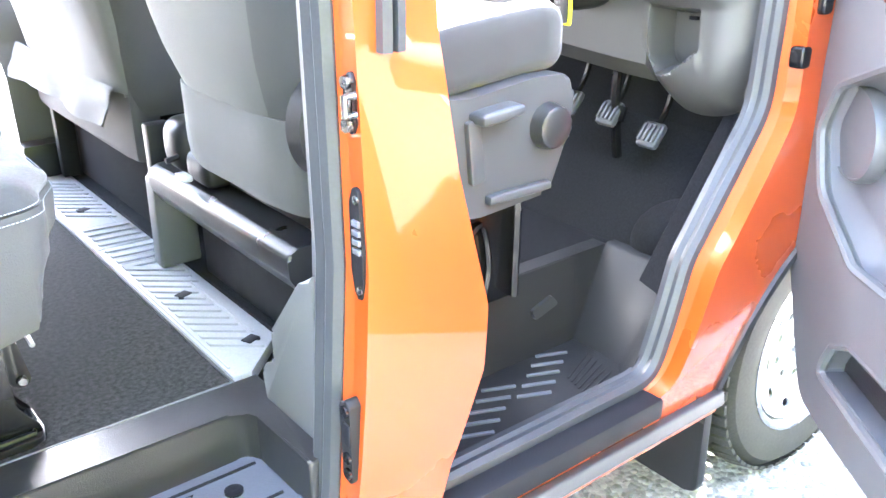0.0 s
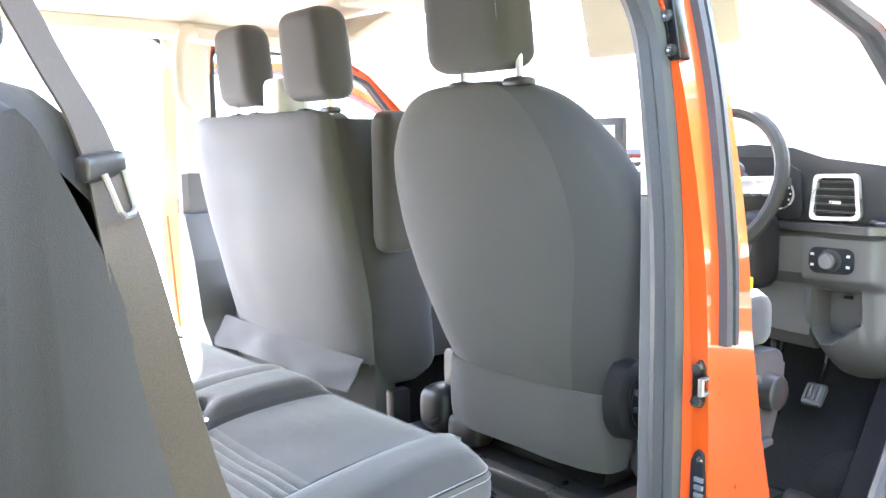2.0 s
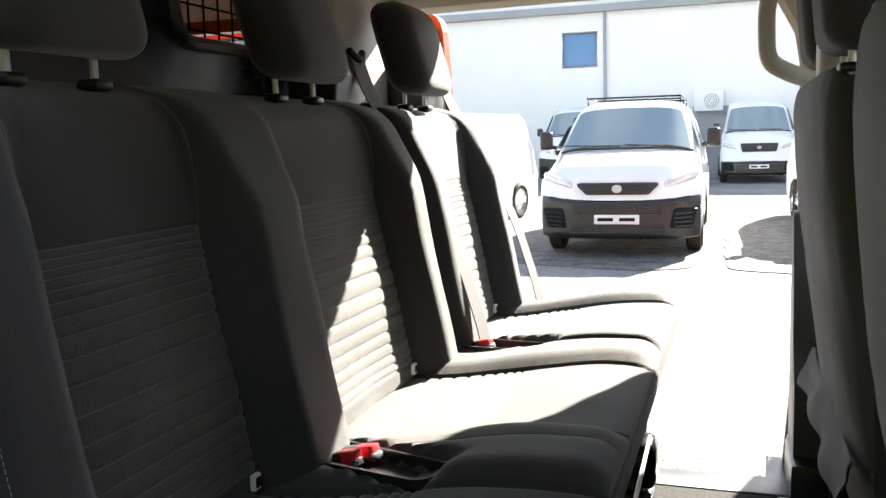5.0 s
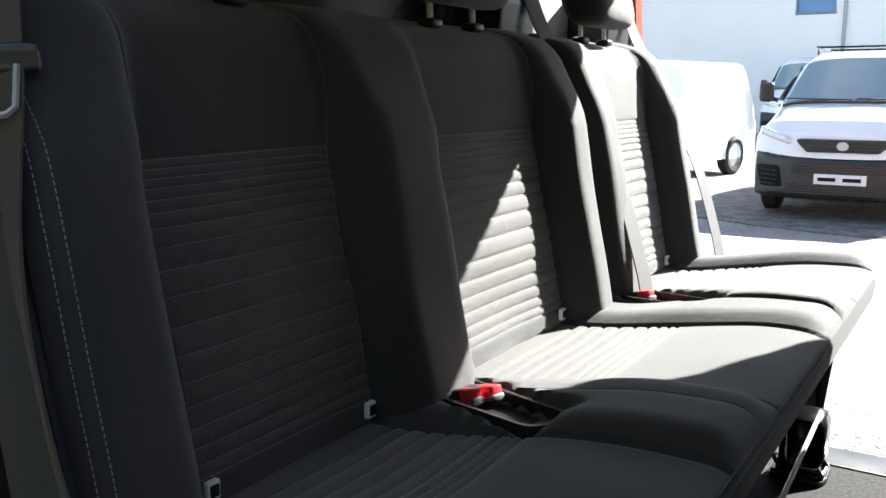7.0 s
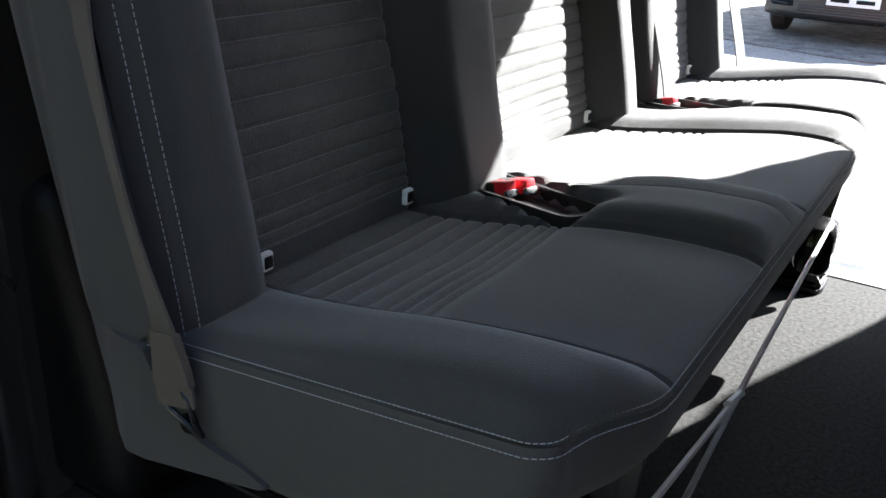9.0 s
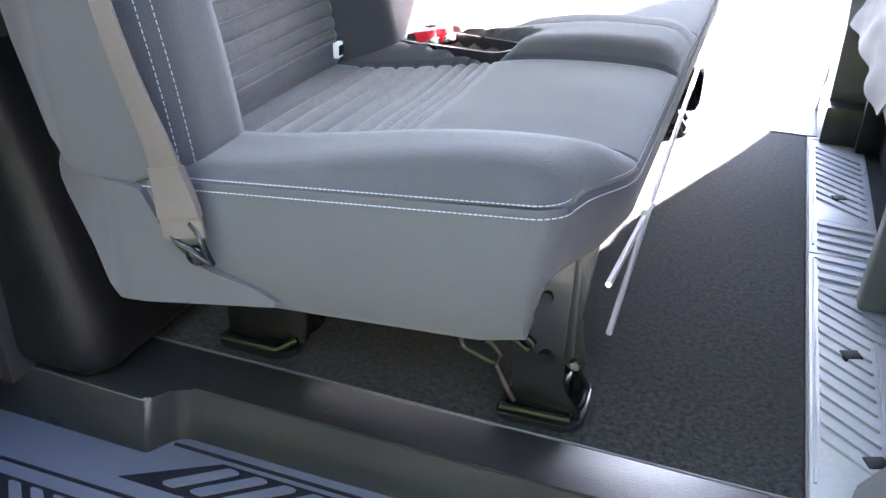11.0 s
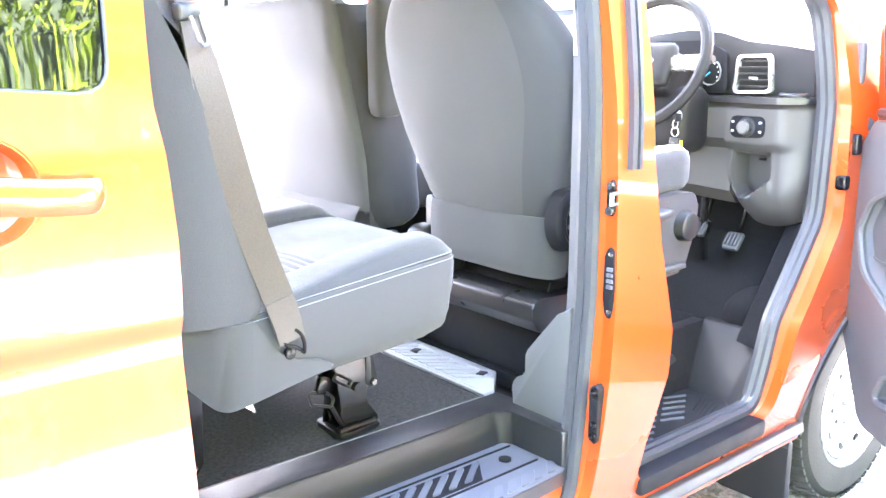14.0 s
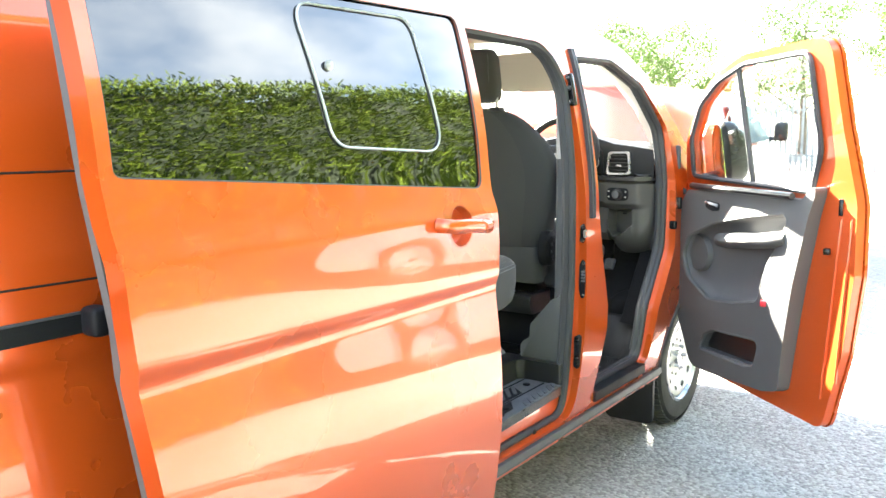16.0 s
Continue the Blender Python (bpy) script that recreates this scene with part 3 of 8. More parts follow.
# lower pillar trim that widens to the floor
bm = bmesh.new()
prism(bm, fillet([(0.02, 0.60), (0.192, 0.60), (0.192, 0.652), (0.176, 0.672), (0.15, 0.684), (0.15, 0.738), (0.055, 0.848), (0.02, 0.87)], [0, 0.008, 0.012, 0.008, 0.008, 0.012, 0.02, 0], 3), "x", -0.072, 0.07, 0.006)
part("pillar_foot_trim", bm, GREY_PL, van)
bm = bmesh.new()
prism(bm, fillet([(2 * YC - 0.045, 0.60), (2 * YC - 0.27, 0.60), (2 * YC - 0.26, 0.87), (2 * YC - 0.19, 0.95), (2 * YC - 0.15, 1.12), (2 * YC - 0.09, 1.26), (2 * YC - 0.045, 1.26)], [0, 0.01, 0.03, 0.05, 0.05, 0.02, 0], 4), "x", -0.06, 0.105, 0.006)
part("pillar_foot_trim", bm, GREY_PL, van)

# striker, contact plate and door stop on the rear face of the pillar
bm = bmesh.new()
X0 = -0.046
prism(bm, fillet([(-0.069, 1.085), (-0.069, 1.135), (-0.062, 1.15), (-0.05, 1.135), (-0.05, 1.085), (-0.062, 1.07)], 0.006, 3), "x", X0 - 0.004, X0 + 0.01, 0.002)
striker = part("striker_plate", bm, STEEL_BLK, van)
bm = bmesh.new()
tube(bm, [(X0 - 0.004, -0.075, 1.10), (X0 - 0.018, -0.075, 1.10), (X0 - 0.018, -0.075, 1.122), (X0 - 0.004, -0.075, 1.122)], 0.005, 8)
tube(bm, [(X0 - 0.003, -0.06, 1.085), (X0 - 0.011, -0.06, 1.085)], 0.009, 8)
tube(bm, [(X0 - 0.003, -0.06, 1.135), (X0 - 0.010, -0.06, 1.135)], 0.008, 8)
part("striker_loop", bm, STRIKER_ST, striker)
bm = bmesh.new()
prism(bm, fillet([(-0.073, 0.88), (-0.075, 0.93), (-0.071, 1.005), (-0.06, 1.012), (-0.05, 0.99), (-0.048, 0.90), (-0.055, 0.865), (-0.068, 0.86)], 0.010, 4), "x", X0 - 0.004, X0 + 0.01, 0.002)
contact = part("contact_plate", bm, STEP_DK, van)
for z in (0.925, 0.937, 0.949, 0.961):
    bm = bmesh.new()
    box(bm, (X0 - 0.008, -0.073, z), (X0 - 0.002, -0.058, z + 0.008), 0.001)
    part("contact", bm, STEP_PL, contact)
for z in (0.995, 0.875):
    bm = bmesh.new()
    revolve(bm, [(0.0, 0), (0.006, 0), (0.006, 0.003), (0, 0.005)], Matrix.Translation((X0 - 0.003, -0.066, z)) @ pose(0, 0, 0, 0, -90, 0), 10)
    part("screw", bm, STRIKER_ST, contact)
X0 = -0.062
bm = bmesh.new()
prism(bm, fillet([(-0.068, 0.60), (-0.070, 0.715), (-0.06, 0.725), (-0.045, 0.715), (-0.045, 0.60), (-0.06, 0.59)], 0.006, 3), "x", X0 - 0.016, X0 + 0.01, 0.003)
stop = part("door_guide_block", bm, MATT_BLK, van)
for z in (0.61, 0.635, 0.708):
    bm = bmesh.new()
    revolve(bm, [(0.0, 0), (0.009, 0), (0.009, 0.004), (0.004, 0.006), (0, 0.004)], Matrix.Translation((X0 - 0.016, -0.06, z)) @ pose(0, 0, 0, 0, -90, 0), 12)
    part("bolt", bm, STEEL_BLK, stop)
bm = bmesh.new()
box(bm, (X0 - 0.019, -0.07, 0.655), (X0 - 0.014, -0.052, 0.69), 0.002)
part("slot", bm, STEP_DK, stop)
# upper latch block
bm = bmesh.new()
prism(bm, fillet([(-0.022, 1.585), (0.012, 1.585), (0.03, 1.70), (0.0, 1.705)], 0.006, 3), "x", -0.052, -0.026, 0.004)
latch = part("upper_latch", bm, STEEL_BLK, van)
for y, z in ((-0.004, 1.60), (0.004, 1.65), (0.012, 1.688)):
    bm = bmesh.new()
    revolve(bm, [(0.0, 0), (0.009, 0), (0.009, 0.005), (0.004, 0.006), (0, 0.004)], Matrix.Translation((-0.052, y, z)) @ pose(0, 0, 0, 0, -90, 0), 12)
    part("bolt", bm, STRIKER_ST, latch)
# channel strip on the outside of the pillar
bm = bmesh.new()
rings = []
for z in frange(1.165, 1.80, 0.04):
    x = interp([(1.165, 0.0), (1.80, 0.038)], z)
    y = body_y(0, z, -0.004)
    rings.append([(x - 0.016, y - 0.010, z), (x - 0.004, y - 0.012, z), (x - 0.003, y - 0.002, z), (x + 0.003, y - 0.002, z), (x + 0.004, y - 0.012, z), (x + 0.016, y - 0.010, z), (x + 0.016, y + 0.016, z), (x - 0.016, y + 0.016, z)])
loft(bm, rings)
part("pillar_strip", bm, RUBBER_GREY, van, "black rubber strip on the pillar")

# headlining and roof lamps
bm = bmesh.new()
rings = []
for x in (-3.0, -1.2, -0.6, 0.0, 0.3, 0.42):
    rings.append([(x, 0.10 + (2 * YC - 0.2) * k / 20, 1.822 + 0.075 * math.sin(math.pi * k / 20) ** 0.5 - (0.012 if x > 0.4 else 0)) for k in range(21)])
loft(bm, rings, closed=False)
part("headlining", bm, CREAM, van, "cream cloth headlining")
for y in (0.105, 2 * YC - 0.105):
    bm = bmesh.new()
    tube(bm, [(-1.14, y, 1.835), (-0.6, y, 1.84), (-0.1, y, 1.83), (0.1, y, 1.815), (0.3, y, 1.81), (0.45, y, 1.79)], 0.03 if y < YC else 0.042, 8)
    part("cant_rail_trim", bm, CREAM, van)
bm = bmesh.new()
soft_box(bm, (0.12, 0.70, 1.82), (0.40, 1.18, 1.89), 0.025, 5)
console = part("overhead_console", bm, CREAM, van)
bm = bmesh.new()
box(bm, (0.09, 0.86, 1.828), (0.125, 1.02, 1.86), 0.006)
part("overhead_switches", bm, SATIN_PL, console)
for y, tilt in ((0.40, -14), (1.46, 60)):
    bm = bmesh.new()
    soft_box(bm, (0.395, y - 0.20, 1.655), (0.42, y + 0.20, 1.83), 0.012, 6, m=Matrix.Translation((0.41, y, 1.86)) @ pose(0, 0, 0, 0, tilt, 0) @ Matrix.Translation((-0.41, -y, -1.86)))
    part("sun_visor", bm, CREAM, van)
bm = bmesh.new()
soft_box(bm, (0.42, 0.83, 1.70), (0.45, 1.07, 1.775), 0.012, 4)
tube(bm, [(0.45, 0.95, 1.74), (0.5, 0.95, 1.83)], 0.008, 8)
part("rear_view_mirror", bm, SATIN_PL, van)
bm = bmesh.new()
box(bm, (0.414, 0.84, 1.708), (0.419, 1.06, 1.767), 0.004)
part("mirror_glass", bm, MIRROR, van)

# grab handle on the far pillar
bm = bmesh.new()
yl = 2 * YC - 0.15
hp = curve_pts([(-0.015, yl + 0.03, 1.808), (-0.075, yl - 0.075, 1.80), (-0.118, yl - 0.128, 1.782), (-0.133, yl - 0.137, 1.735), (-0.135, yl - 0.135, 1.675), (-0.127, yl - 0.12, 1.615), (-0.085, yl - 0.075, 1.588), (-0.02, yl + 0.03, 1.572)], 5)
tube(bm, hp, 0.021, 12, flat=0.75)
part("grab_handle", bm, CREAM, van)

# A-pillar trims
for left in (False, True):
    bm = bmesh.new()
    rings = []
    for x, z, w in ((0.42, 1.835, 0.05), (0.66, 1.73, 0.05), (0.86, 1.585, 0.05), (0.98, 1.44, 0.055), (1.0, 1.30, 0.06)):
        y0, y1 = side_y(z, 0.06, left), side_y(z, 0.14, left)
        rings.append([(x - 0.02, y0, z - 0.02), (x + 0.03, y0, z + 0.015), (x + 0.05, y1, z + 0.02), (x, y1, z - 0.005)])
    loft(bm, rings)
    part("windscreen_pillar_trim", bm, LIGHT_PL, van)
# slots in the pillar base vent
bm = bmesh.new()
for k in range(6):
    box(bm, (0.972, 0.07, 1.345 + k * 0.014), (0.98, 0.085, 1.352 + k * 0.014), 0.001)
part("side_demist_vent", bm, SATIN_PL, van)

# ---- rear floor, step and sill ----
bm = bmesh.new()
box(bm, (-3.15, 0.268, 0.56), (-0.092, 1.615, FLOOR), 0.004)
part("carpet", bm, CARPET, van, "charcoal flecked carpet on the rear floor")
bm = bmesh.new()
for a, b in (((-1.02, 0.268), (-0.09, 0.268)), ((-0.09, 0.268), (-0.09, 1.61))):
    tube(bm, [(*a, FLOOR + 0.002), (*b, FLOOR + 0.0015)], 0.0018, 6)
part("carpet_edging", bm, MID_PL, van, "thin pale edging along the carpet")

# moulded sill that carries the step recess
bm = bmesh.new()
plan = fillet([(-1.35, 0.266), (-1.35, 0.135), (-0.925, 0.135), (-0.90, 0.182), (-0.125, 0.182), (-0.108, 0.15), (-0.105, 0.0), (-0.05, 0.0), (-0.05, 0.266)],
              [0, 0, 0.012, 0.035, 0.04, 0.02, 0.006, 0, 0], 5)
prism(bm, plan, "z", 0.50, FLOOR + 0.004, 0.006, 3)
for v in bm.verts:
    if v.co.z < 0.56 and v.co.y < 0.25:
        v.co.y -= 0.022 * max(0.0, min(1.0, (-0.112 - v.co.x) / 0.05))
part("sill_trim", bm, BLACK_PL, van, "black grained plastic sill trim")
bm = bmesh.new()
prism(bm, fillet([(-1.35, -0.038), (-0.55, -0.034), (-0.12, -0.012), (-0.094, 0.0), (-0.094, 0.19), (-1.35, 0.19)], [0, 0.1, 0.02, 0.01, 0, 0], 3), "z", 0.494, 0.526, 0.005)
step = part("side_step", bm, STEP_PL, van, "plastic entry step with chevron treads, greyed for sky sheen")


bm = bmesh.new()
prism(bm, fillet([(-1.35, -0.041), (-0.55, -0.037), (-0.12, -0.015), (-0.091, -0.003), (-0.091, 0.03), (-1.35, -0.02)], [0, 0.1, 0.02, 0.01, 0, 0], 3), "z", 0.4925, 0.5235, 0.003)
part("step_nosing", bm, BLACK_PL, step)


def slab(bm, pts, z0, z1):
    prism(bm, pts, "z", z0, z1)


# flat near-black slabs stand in for the shaded recesses of the tread
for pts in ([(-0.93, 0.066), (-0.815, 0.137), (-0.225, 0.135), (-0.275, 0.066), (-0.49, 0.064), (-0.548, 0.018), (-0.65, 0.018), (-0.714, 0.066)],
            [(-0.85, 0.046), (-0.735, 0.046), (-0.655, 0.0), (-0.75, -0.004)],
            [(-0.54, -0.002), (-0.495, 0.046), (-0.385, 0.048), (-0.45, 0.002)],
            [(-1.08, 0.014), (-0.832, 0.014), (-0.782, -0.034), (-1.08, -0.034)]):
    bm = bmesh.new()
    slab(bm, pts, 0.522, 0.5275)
    part("tread_recess_shade", bm, STEP_DK, step)
for k in range(14):
    u = -0.872 + k * 0.0425
    deep = 0.03 if 4 <= k <= 7 else 0.0
    y0, y1 = 0.074 - deep, 0.129
    lean = (y1 - y0) * 1.28
    u0 = u - deep * 1.28
    bm = bmesh.new()
    slab(bm, fillet([(u0, y0), (u0 + 0.022, y0), (u0 + 0.022 + lean, y1), (u0 + lean, y1)], 0.004, 2), 0.524, 0.5315)
    if u0 + lean < -0.2:
        part("tread_bar", bm, STEP_PL, step)
    else:
        bm.free()
for k in range(7):
    u = -1.055 + k * 0.036
    bm = bmesh.new()
    slab(bm, fillet([(u, 0.006), (u + 0.02, 0.006), (u + 0.058, -0.03), (u + 0.036, -0.03)], 0.003, 2), 0.524, 0.5315)
    part("tread_bar", bm, STEP_PL, step)
for k in range(7):
    u = -0.40 + k * 0.041
    bm = bmesh.new()
    q = 0.009 + 0.018 * k / 6
    slab(bm, fillet([(u, q - 0.03), (u + 0.026, q - 0.03), (u + 0.06, q + 0.008), (u + 0.036, q + 0.008)], 0.003, 2), 0.524, 0.530)
    part("tread_bar", bm, STEP_PL, step)
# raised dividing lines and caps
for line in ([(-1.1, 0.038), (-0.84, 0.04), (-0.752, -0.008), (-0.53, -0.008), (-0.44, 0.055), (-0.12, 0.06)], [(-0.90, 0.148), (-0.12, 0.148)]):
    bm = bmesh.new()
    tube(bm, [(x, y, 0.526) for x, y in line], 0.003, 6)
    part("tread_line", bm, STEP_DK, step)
for x, y in ((-0.755, 0.025), (-0.466, 0.024), (-0.176, 0.104)):
    bm = bmesh.new()
    revolve(bm, [(0, 0.0), (0.014, 0.0), (0.014, 0.004), (0.011, 0.005), (0, 0.004)], Matrix.Translation((x, y, 0.5265)), 18)
    part("cap", bm, STEP_DK, step)
# rail parts below the step
bm = bmesh.new()
box(bm, (-0.86, -0.03, 0.448), (-0.77, 0.0, 0.458), 0.003)
for x in (-0.852, -0.778):
    revolve(bm, [(0, 0), (0.009, 0), (0.009, 0.006), (0, 0.008)], Matrix.Translation((x, -0.02, 0.457)), 10)
part("rail_bracket", bm, STEEL_BLK, van)
bm = bmesh.new()
box(bm, (-1.12, -0.035, 0.428), (-0.92, 0.02, 0.45), 0.004)
for x in (-0.965, -0.94):
    revolve(bm, [(0, 0), (0.009, 0), (0.009, 0.005), (0, 0.006)], Matrix.Translation((x, -0.028, 0.449)), 10)
part("roller_arm", bm, STEEL_BLK, van)
for x, r in ((-0.335, 0.011), (-0.26, 0.003)):
    bm = bmesh.new()
    revolve(bm, [(0, 0), (r, 0), (r, 0.002), (0, 0.003)], Matrix.Translation((x, -0.021, 0.41)) @ pose(0, 0, 0, 90, 0, 0), 14)
    part("sill_plug", bm, STEP_DK, van)

# silver treadplates across the van
for y0, y1 in ((0.272, 0.945), (0.95, 1.60)):
    bm = bmesh.new()
    top = 0.028
    prism(bm, [(-0.088, y0), (top if y0 > 0.5 else -0.055, y0), (0.036, y0 + (0.09 if y0 < 0.5 else 0)), (0.036, y1), (-0.088, y1)], "z", 0.58, FLOOR + 0.006, 0.003)
    plate = part("treadplate", bm, TREADPL, van, "silver-grey ribbed treadplate")
    for hx, hy in (((-0.03, 0.61), (-0.01, 0.365)) if y0 < 0.5 else ((-0.03, 1.22),)):
        bm = bmesh.new()
        box(bm, (hx - 0.014, hy - 0.011, FLOOR + 0.004), (hx + 0.014, hy + 0.011, FLOOR + 0.0125), 0.002, m=Matrix.Translation((hx, hy, 0)) @ pose(0, 0, 0, 0, 0, 23) @ Matrix.Translation((-hx, -hy, 0)))
        part("notch", bm, STEP_DK, plate)
    near = y0 < 0.5
    # slanted ribs, then a set of bold cross bars
    for y in frange(y0 + 0.12, 0.80 if near else 1.52, 0.034):
        x0, x1 = -0.074, (0.0 if y < 0.7 else 0.022)
        lean = -0.85 * (x1 - x0)
        if y + lean < y0 + 0.02 or (not near and y < 1.2):
            continue
        bm = bmesh.new()
        slab(bm, fillet([(x0, y), (x1, y + lean), (x1, y + lean + 0.022), (x0, y + 0.022)], 0.003, 2), FLOOR + 0.003, FLOOR + 0.0105)
        part("tread_rib", bm, TREADPL, plate)
    for k in range(4):
        y = (0.81 if near else 0.965) + k * 0.036
        bm = bmesh.new()
        slab(bm, fillet([(-0.074, y), (0.03, y - 0.012), (0.03, y + 0.006), (-0.074, y + 0.018)], 0.003, 2), FLOOR + 0.003, FLOOR + 0.0105)
        part("cross_bar", bm, TREADPL, plate)
        bm = bmesh.new()
        slab(bm, [(-0.07, y + 0.0195), (0.028, y + 0.0075), (0.028, y + 0.0165), (-0.07, y + 0.0285)], FLOOR + 0.003, FLOOR + 0.0072)
        part("cross_groove", bm, STEP_PL, plate)
    bm = bmesh.new()
    tube(bm, [(-0.081, y0 + 0.03, FLOOR + 0.0065), (-0.081, y1 - 0.02, FLOOR + 0.0065), (0.03, y1 - 0.02, FLOOR + 0.0065), (0.03, y0 + 0.45, FLOOR + 0.0065), (0.008, y0 + 0.40, FLOOR + 0.0065), (0.008, y0 + 0.12, FLOOR + 0.0065)], 0.0025, 6)
    part("tread_border", bm, TREADPL, plate)
# dark carpet in front of the plates, under the front seats
bm = bmesh.new()
box(bm, (0.036, 0.27, 0.57), (1.05, 1.86, 0.612), 0.004)
part("cab_carpet", bm, CARPET_CAB, van, "black cab floor carpet")

# floor pan below everything
bm = bmesh.new()
box(bm, (-3.15, 0.20, 0.40), (0.16, 1.68, 0.565))
box(bm, (0.16, 0.26, 0.36), (1.0, 1.80, 0.60))
part("floor_pan", bm, BLACK_PL, van)
# far-side sill and step
bm = bmesh.new()
prism(bm, [(-1.35, 1.614), (-0.05, 1.614), (-0.05, 1.88), (-0.11, 1.88), (-0.11, 1.72), (-0.90, 1.70), (-0.93, 1.75), (-1.35, 1.75)], "z", 0.50, FLOOR + 0.003, 0.006, 3)
part("sill_trim", bm, BLACK_PL, van)
bm = bmesh.new()
box(bm, (-1.35, 1.69, 0.482), (-0.072, 1.918, 0.526), 0.006)
part("side_step", bm, STEP_PL, van)
# black box trim beside the far pillar
bm = bmesh.new()
soft_box(bm, (-0.07, 1.56, 0.595), (0.09, 1.80, 0.70), 0.015, 4)
part("pillar_foot_box", bm, BLACK_PL, van)

# tall moulded panels over the rear wheel arches
for left in (False, True):
    f = (lambda y: 2 * YC - y) if left else (lambda y: y)
    bm = bmesh.new()
    lo_, hi_ = sorted((f(0.12), f(0.44)))
    soft_box(bm, (-1.9, lo_, FLOOR + 0.0), (-0.985, hi_, 1.06), 0.055, 14, lambda p: Vector((p.x + interp([(0.62, 0.0), (0.70, -0.006), (0.82, -0.032), (0.92, -0.055), (1.0, -0.085), (1.06, -0.10)], p.z), p.y, p.z)))
    part("wheel_arch_trim", bm, ARCH_PL, van, "black moulded wheel arch trim")
    # rear quarter lining and window
    bm = bmesh.new()
    prism(bm, [(-3.1, FLOOR), (-1.16, FLOOR), (-1.16, 1.25), (-1.3, 1.28), (-3.1, 1.28)], "y", f(0.075), f(0.10))
    part("quarter_lining", bm, BLACK_PL, van)
    bm = bmesh.new()
    box(bm, (-1.20, min(f(0.06), f(0.13)), FLOOR), (-1.135, max(f(0.06), f(0.13)), 1.82), 0.015, 3)
    part("rear_pillar_trim", bm, BLACK_PL, van)

# bulkhead behind the bench with a mesh window
bm = bmesh.new()
win1 = fillet([(0.825, 1.642), (1.36, 1.642), (1.37, 1.81), (0.785, 1.81)], [0.05, 0.04, 0.02, 0.02], 5)
sheet(bm, [(0.10, FLOOR), (1.78, FLOOR), (1.78, 1.80), (1.7, 1.845), (0.18, 1.845), (0.10, 1.80)], [win1], [1.0, 1.4], lambda u, v, d: (-1.12 - d, u, v), 0.03)
bulk = part("bulkhead", bm, BLACK_PL, van, "black bulkhead with a mesh window")
for w in (win1,):
    bm = bmesh.new()
    tube(bm, [(-1.112, u, v) for u, v in w], 0.012, 8, closed=True)
    part("window_surround", bm, SATIN_PL, bulk)
    y0, y1 = min(p[0] for p in w), max(p[0] for p in w)
    bm = bmesh.new()
    for y in frange(y0, y1, 0.05):
        tube(bm, [(-1.135, y, 1.642), (-1.135, y, 1.81)], 0.0022, 5)
    for z in (1.67, 1.715, 1.76):
        tube(bm, [(-1.135, y0, z), (-1.135, y1, z)], 0.0022, 5)
    part("mesh_grille", bm, STEEL_BLK, bulk)

# pale lining beside the mesh window
bm = bmesh.new()
prism(bm, fillet([(1.40, 1.50), (1.79, 1.50), (1.80, 1.74), (1.74, 1.845), (1.40, 1.845)], [0.01, 0.02, 0.05, 0.03, 0.01], 4), "x", -1.108, -1.09, 0.006)
part("upper_pillar_trim", bm, LIGHT_PL, van, "pale grey upper pillar trim")

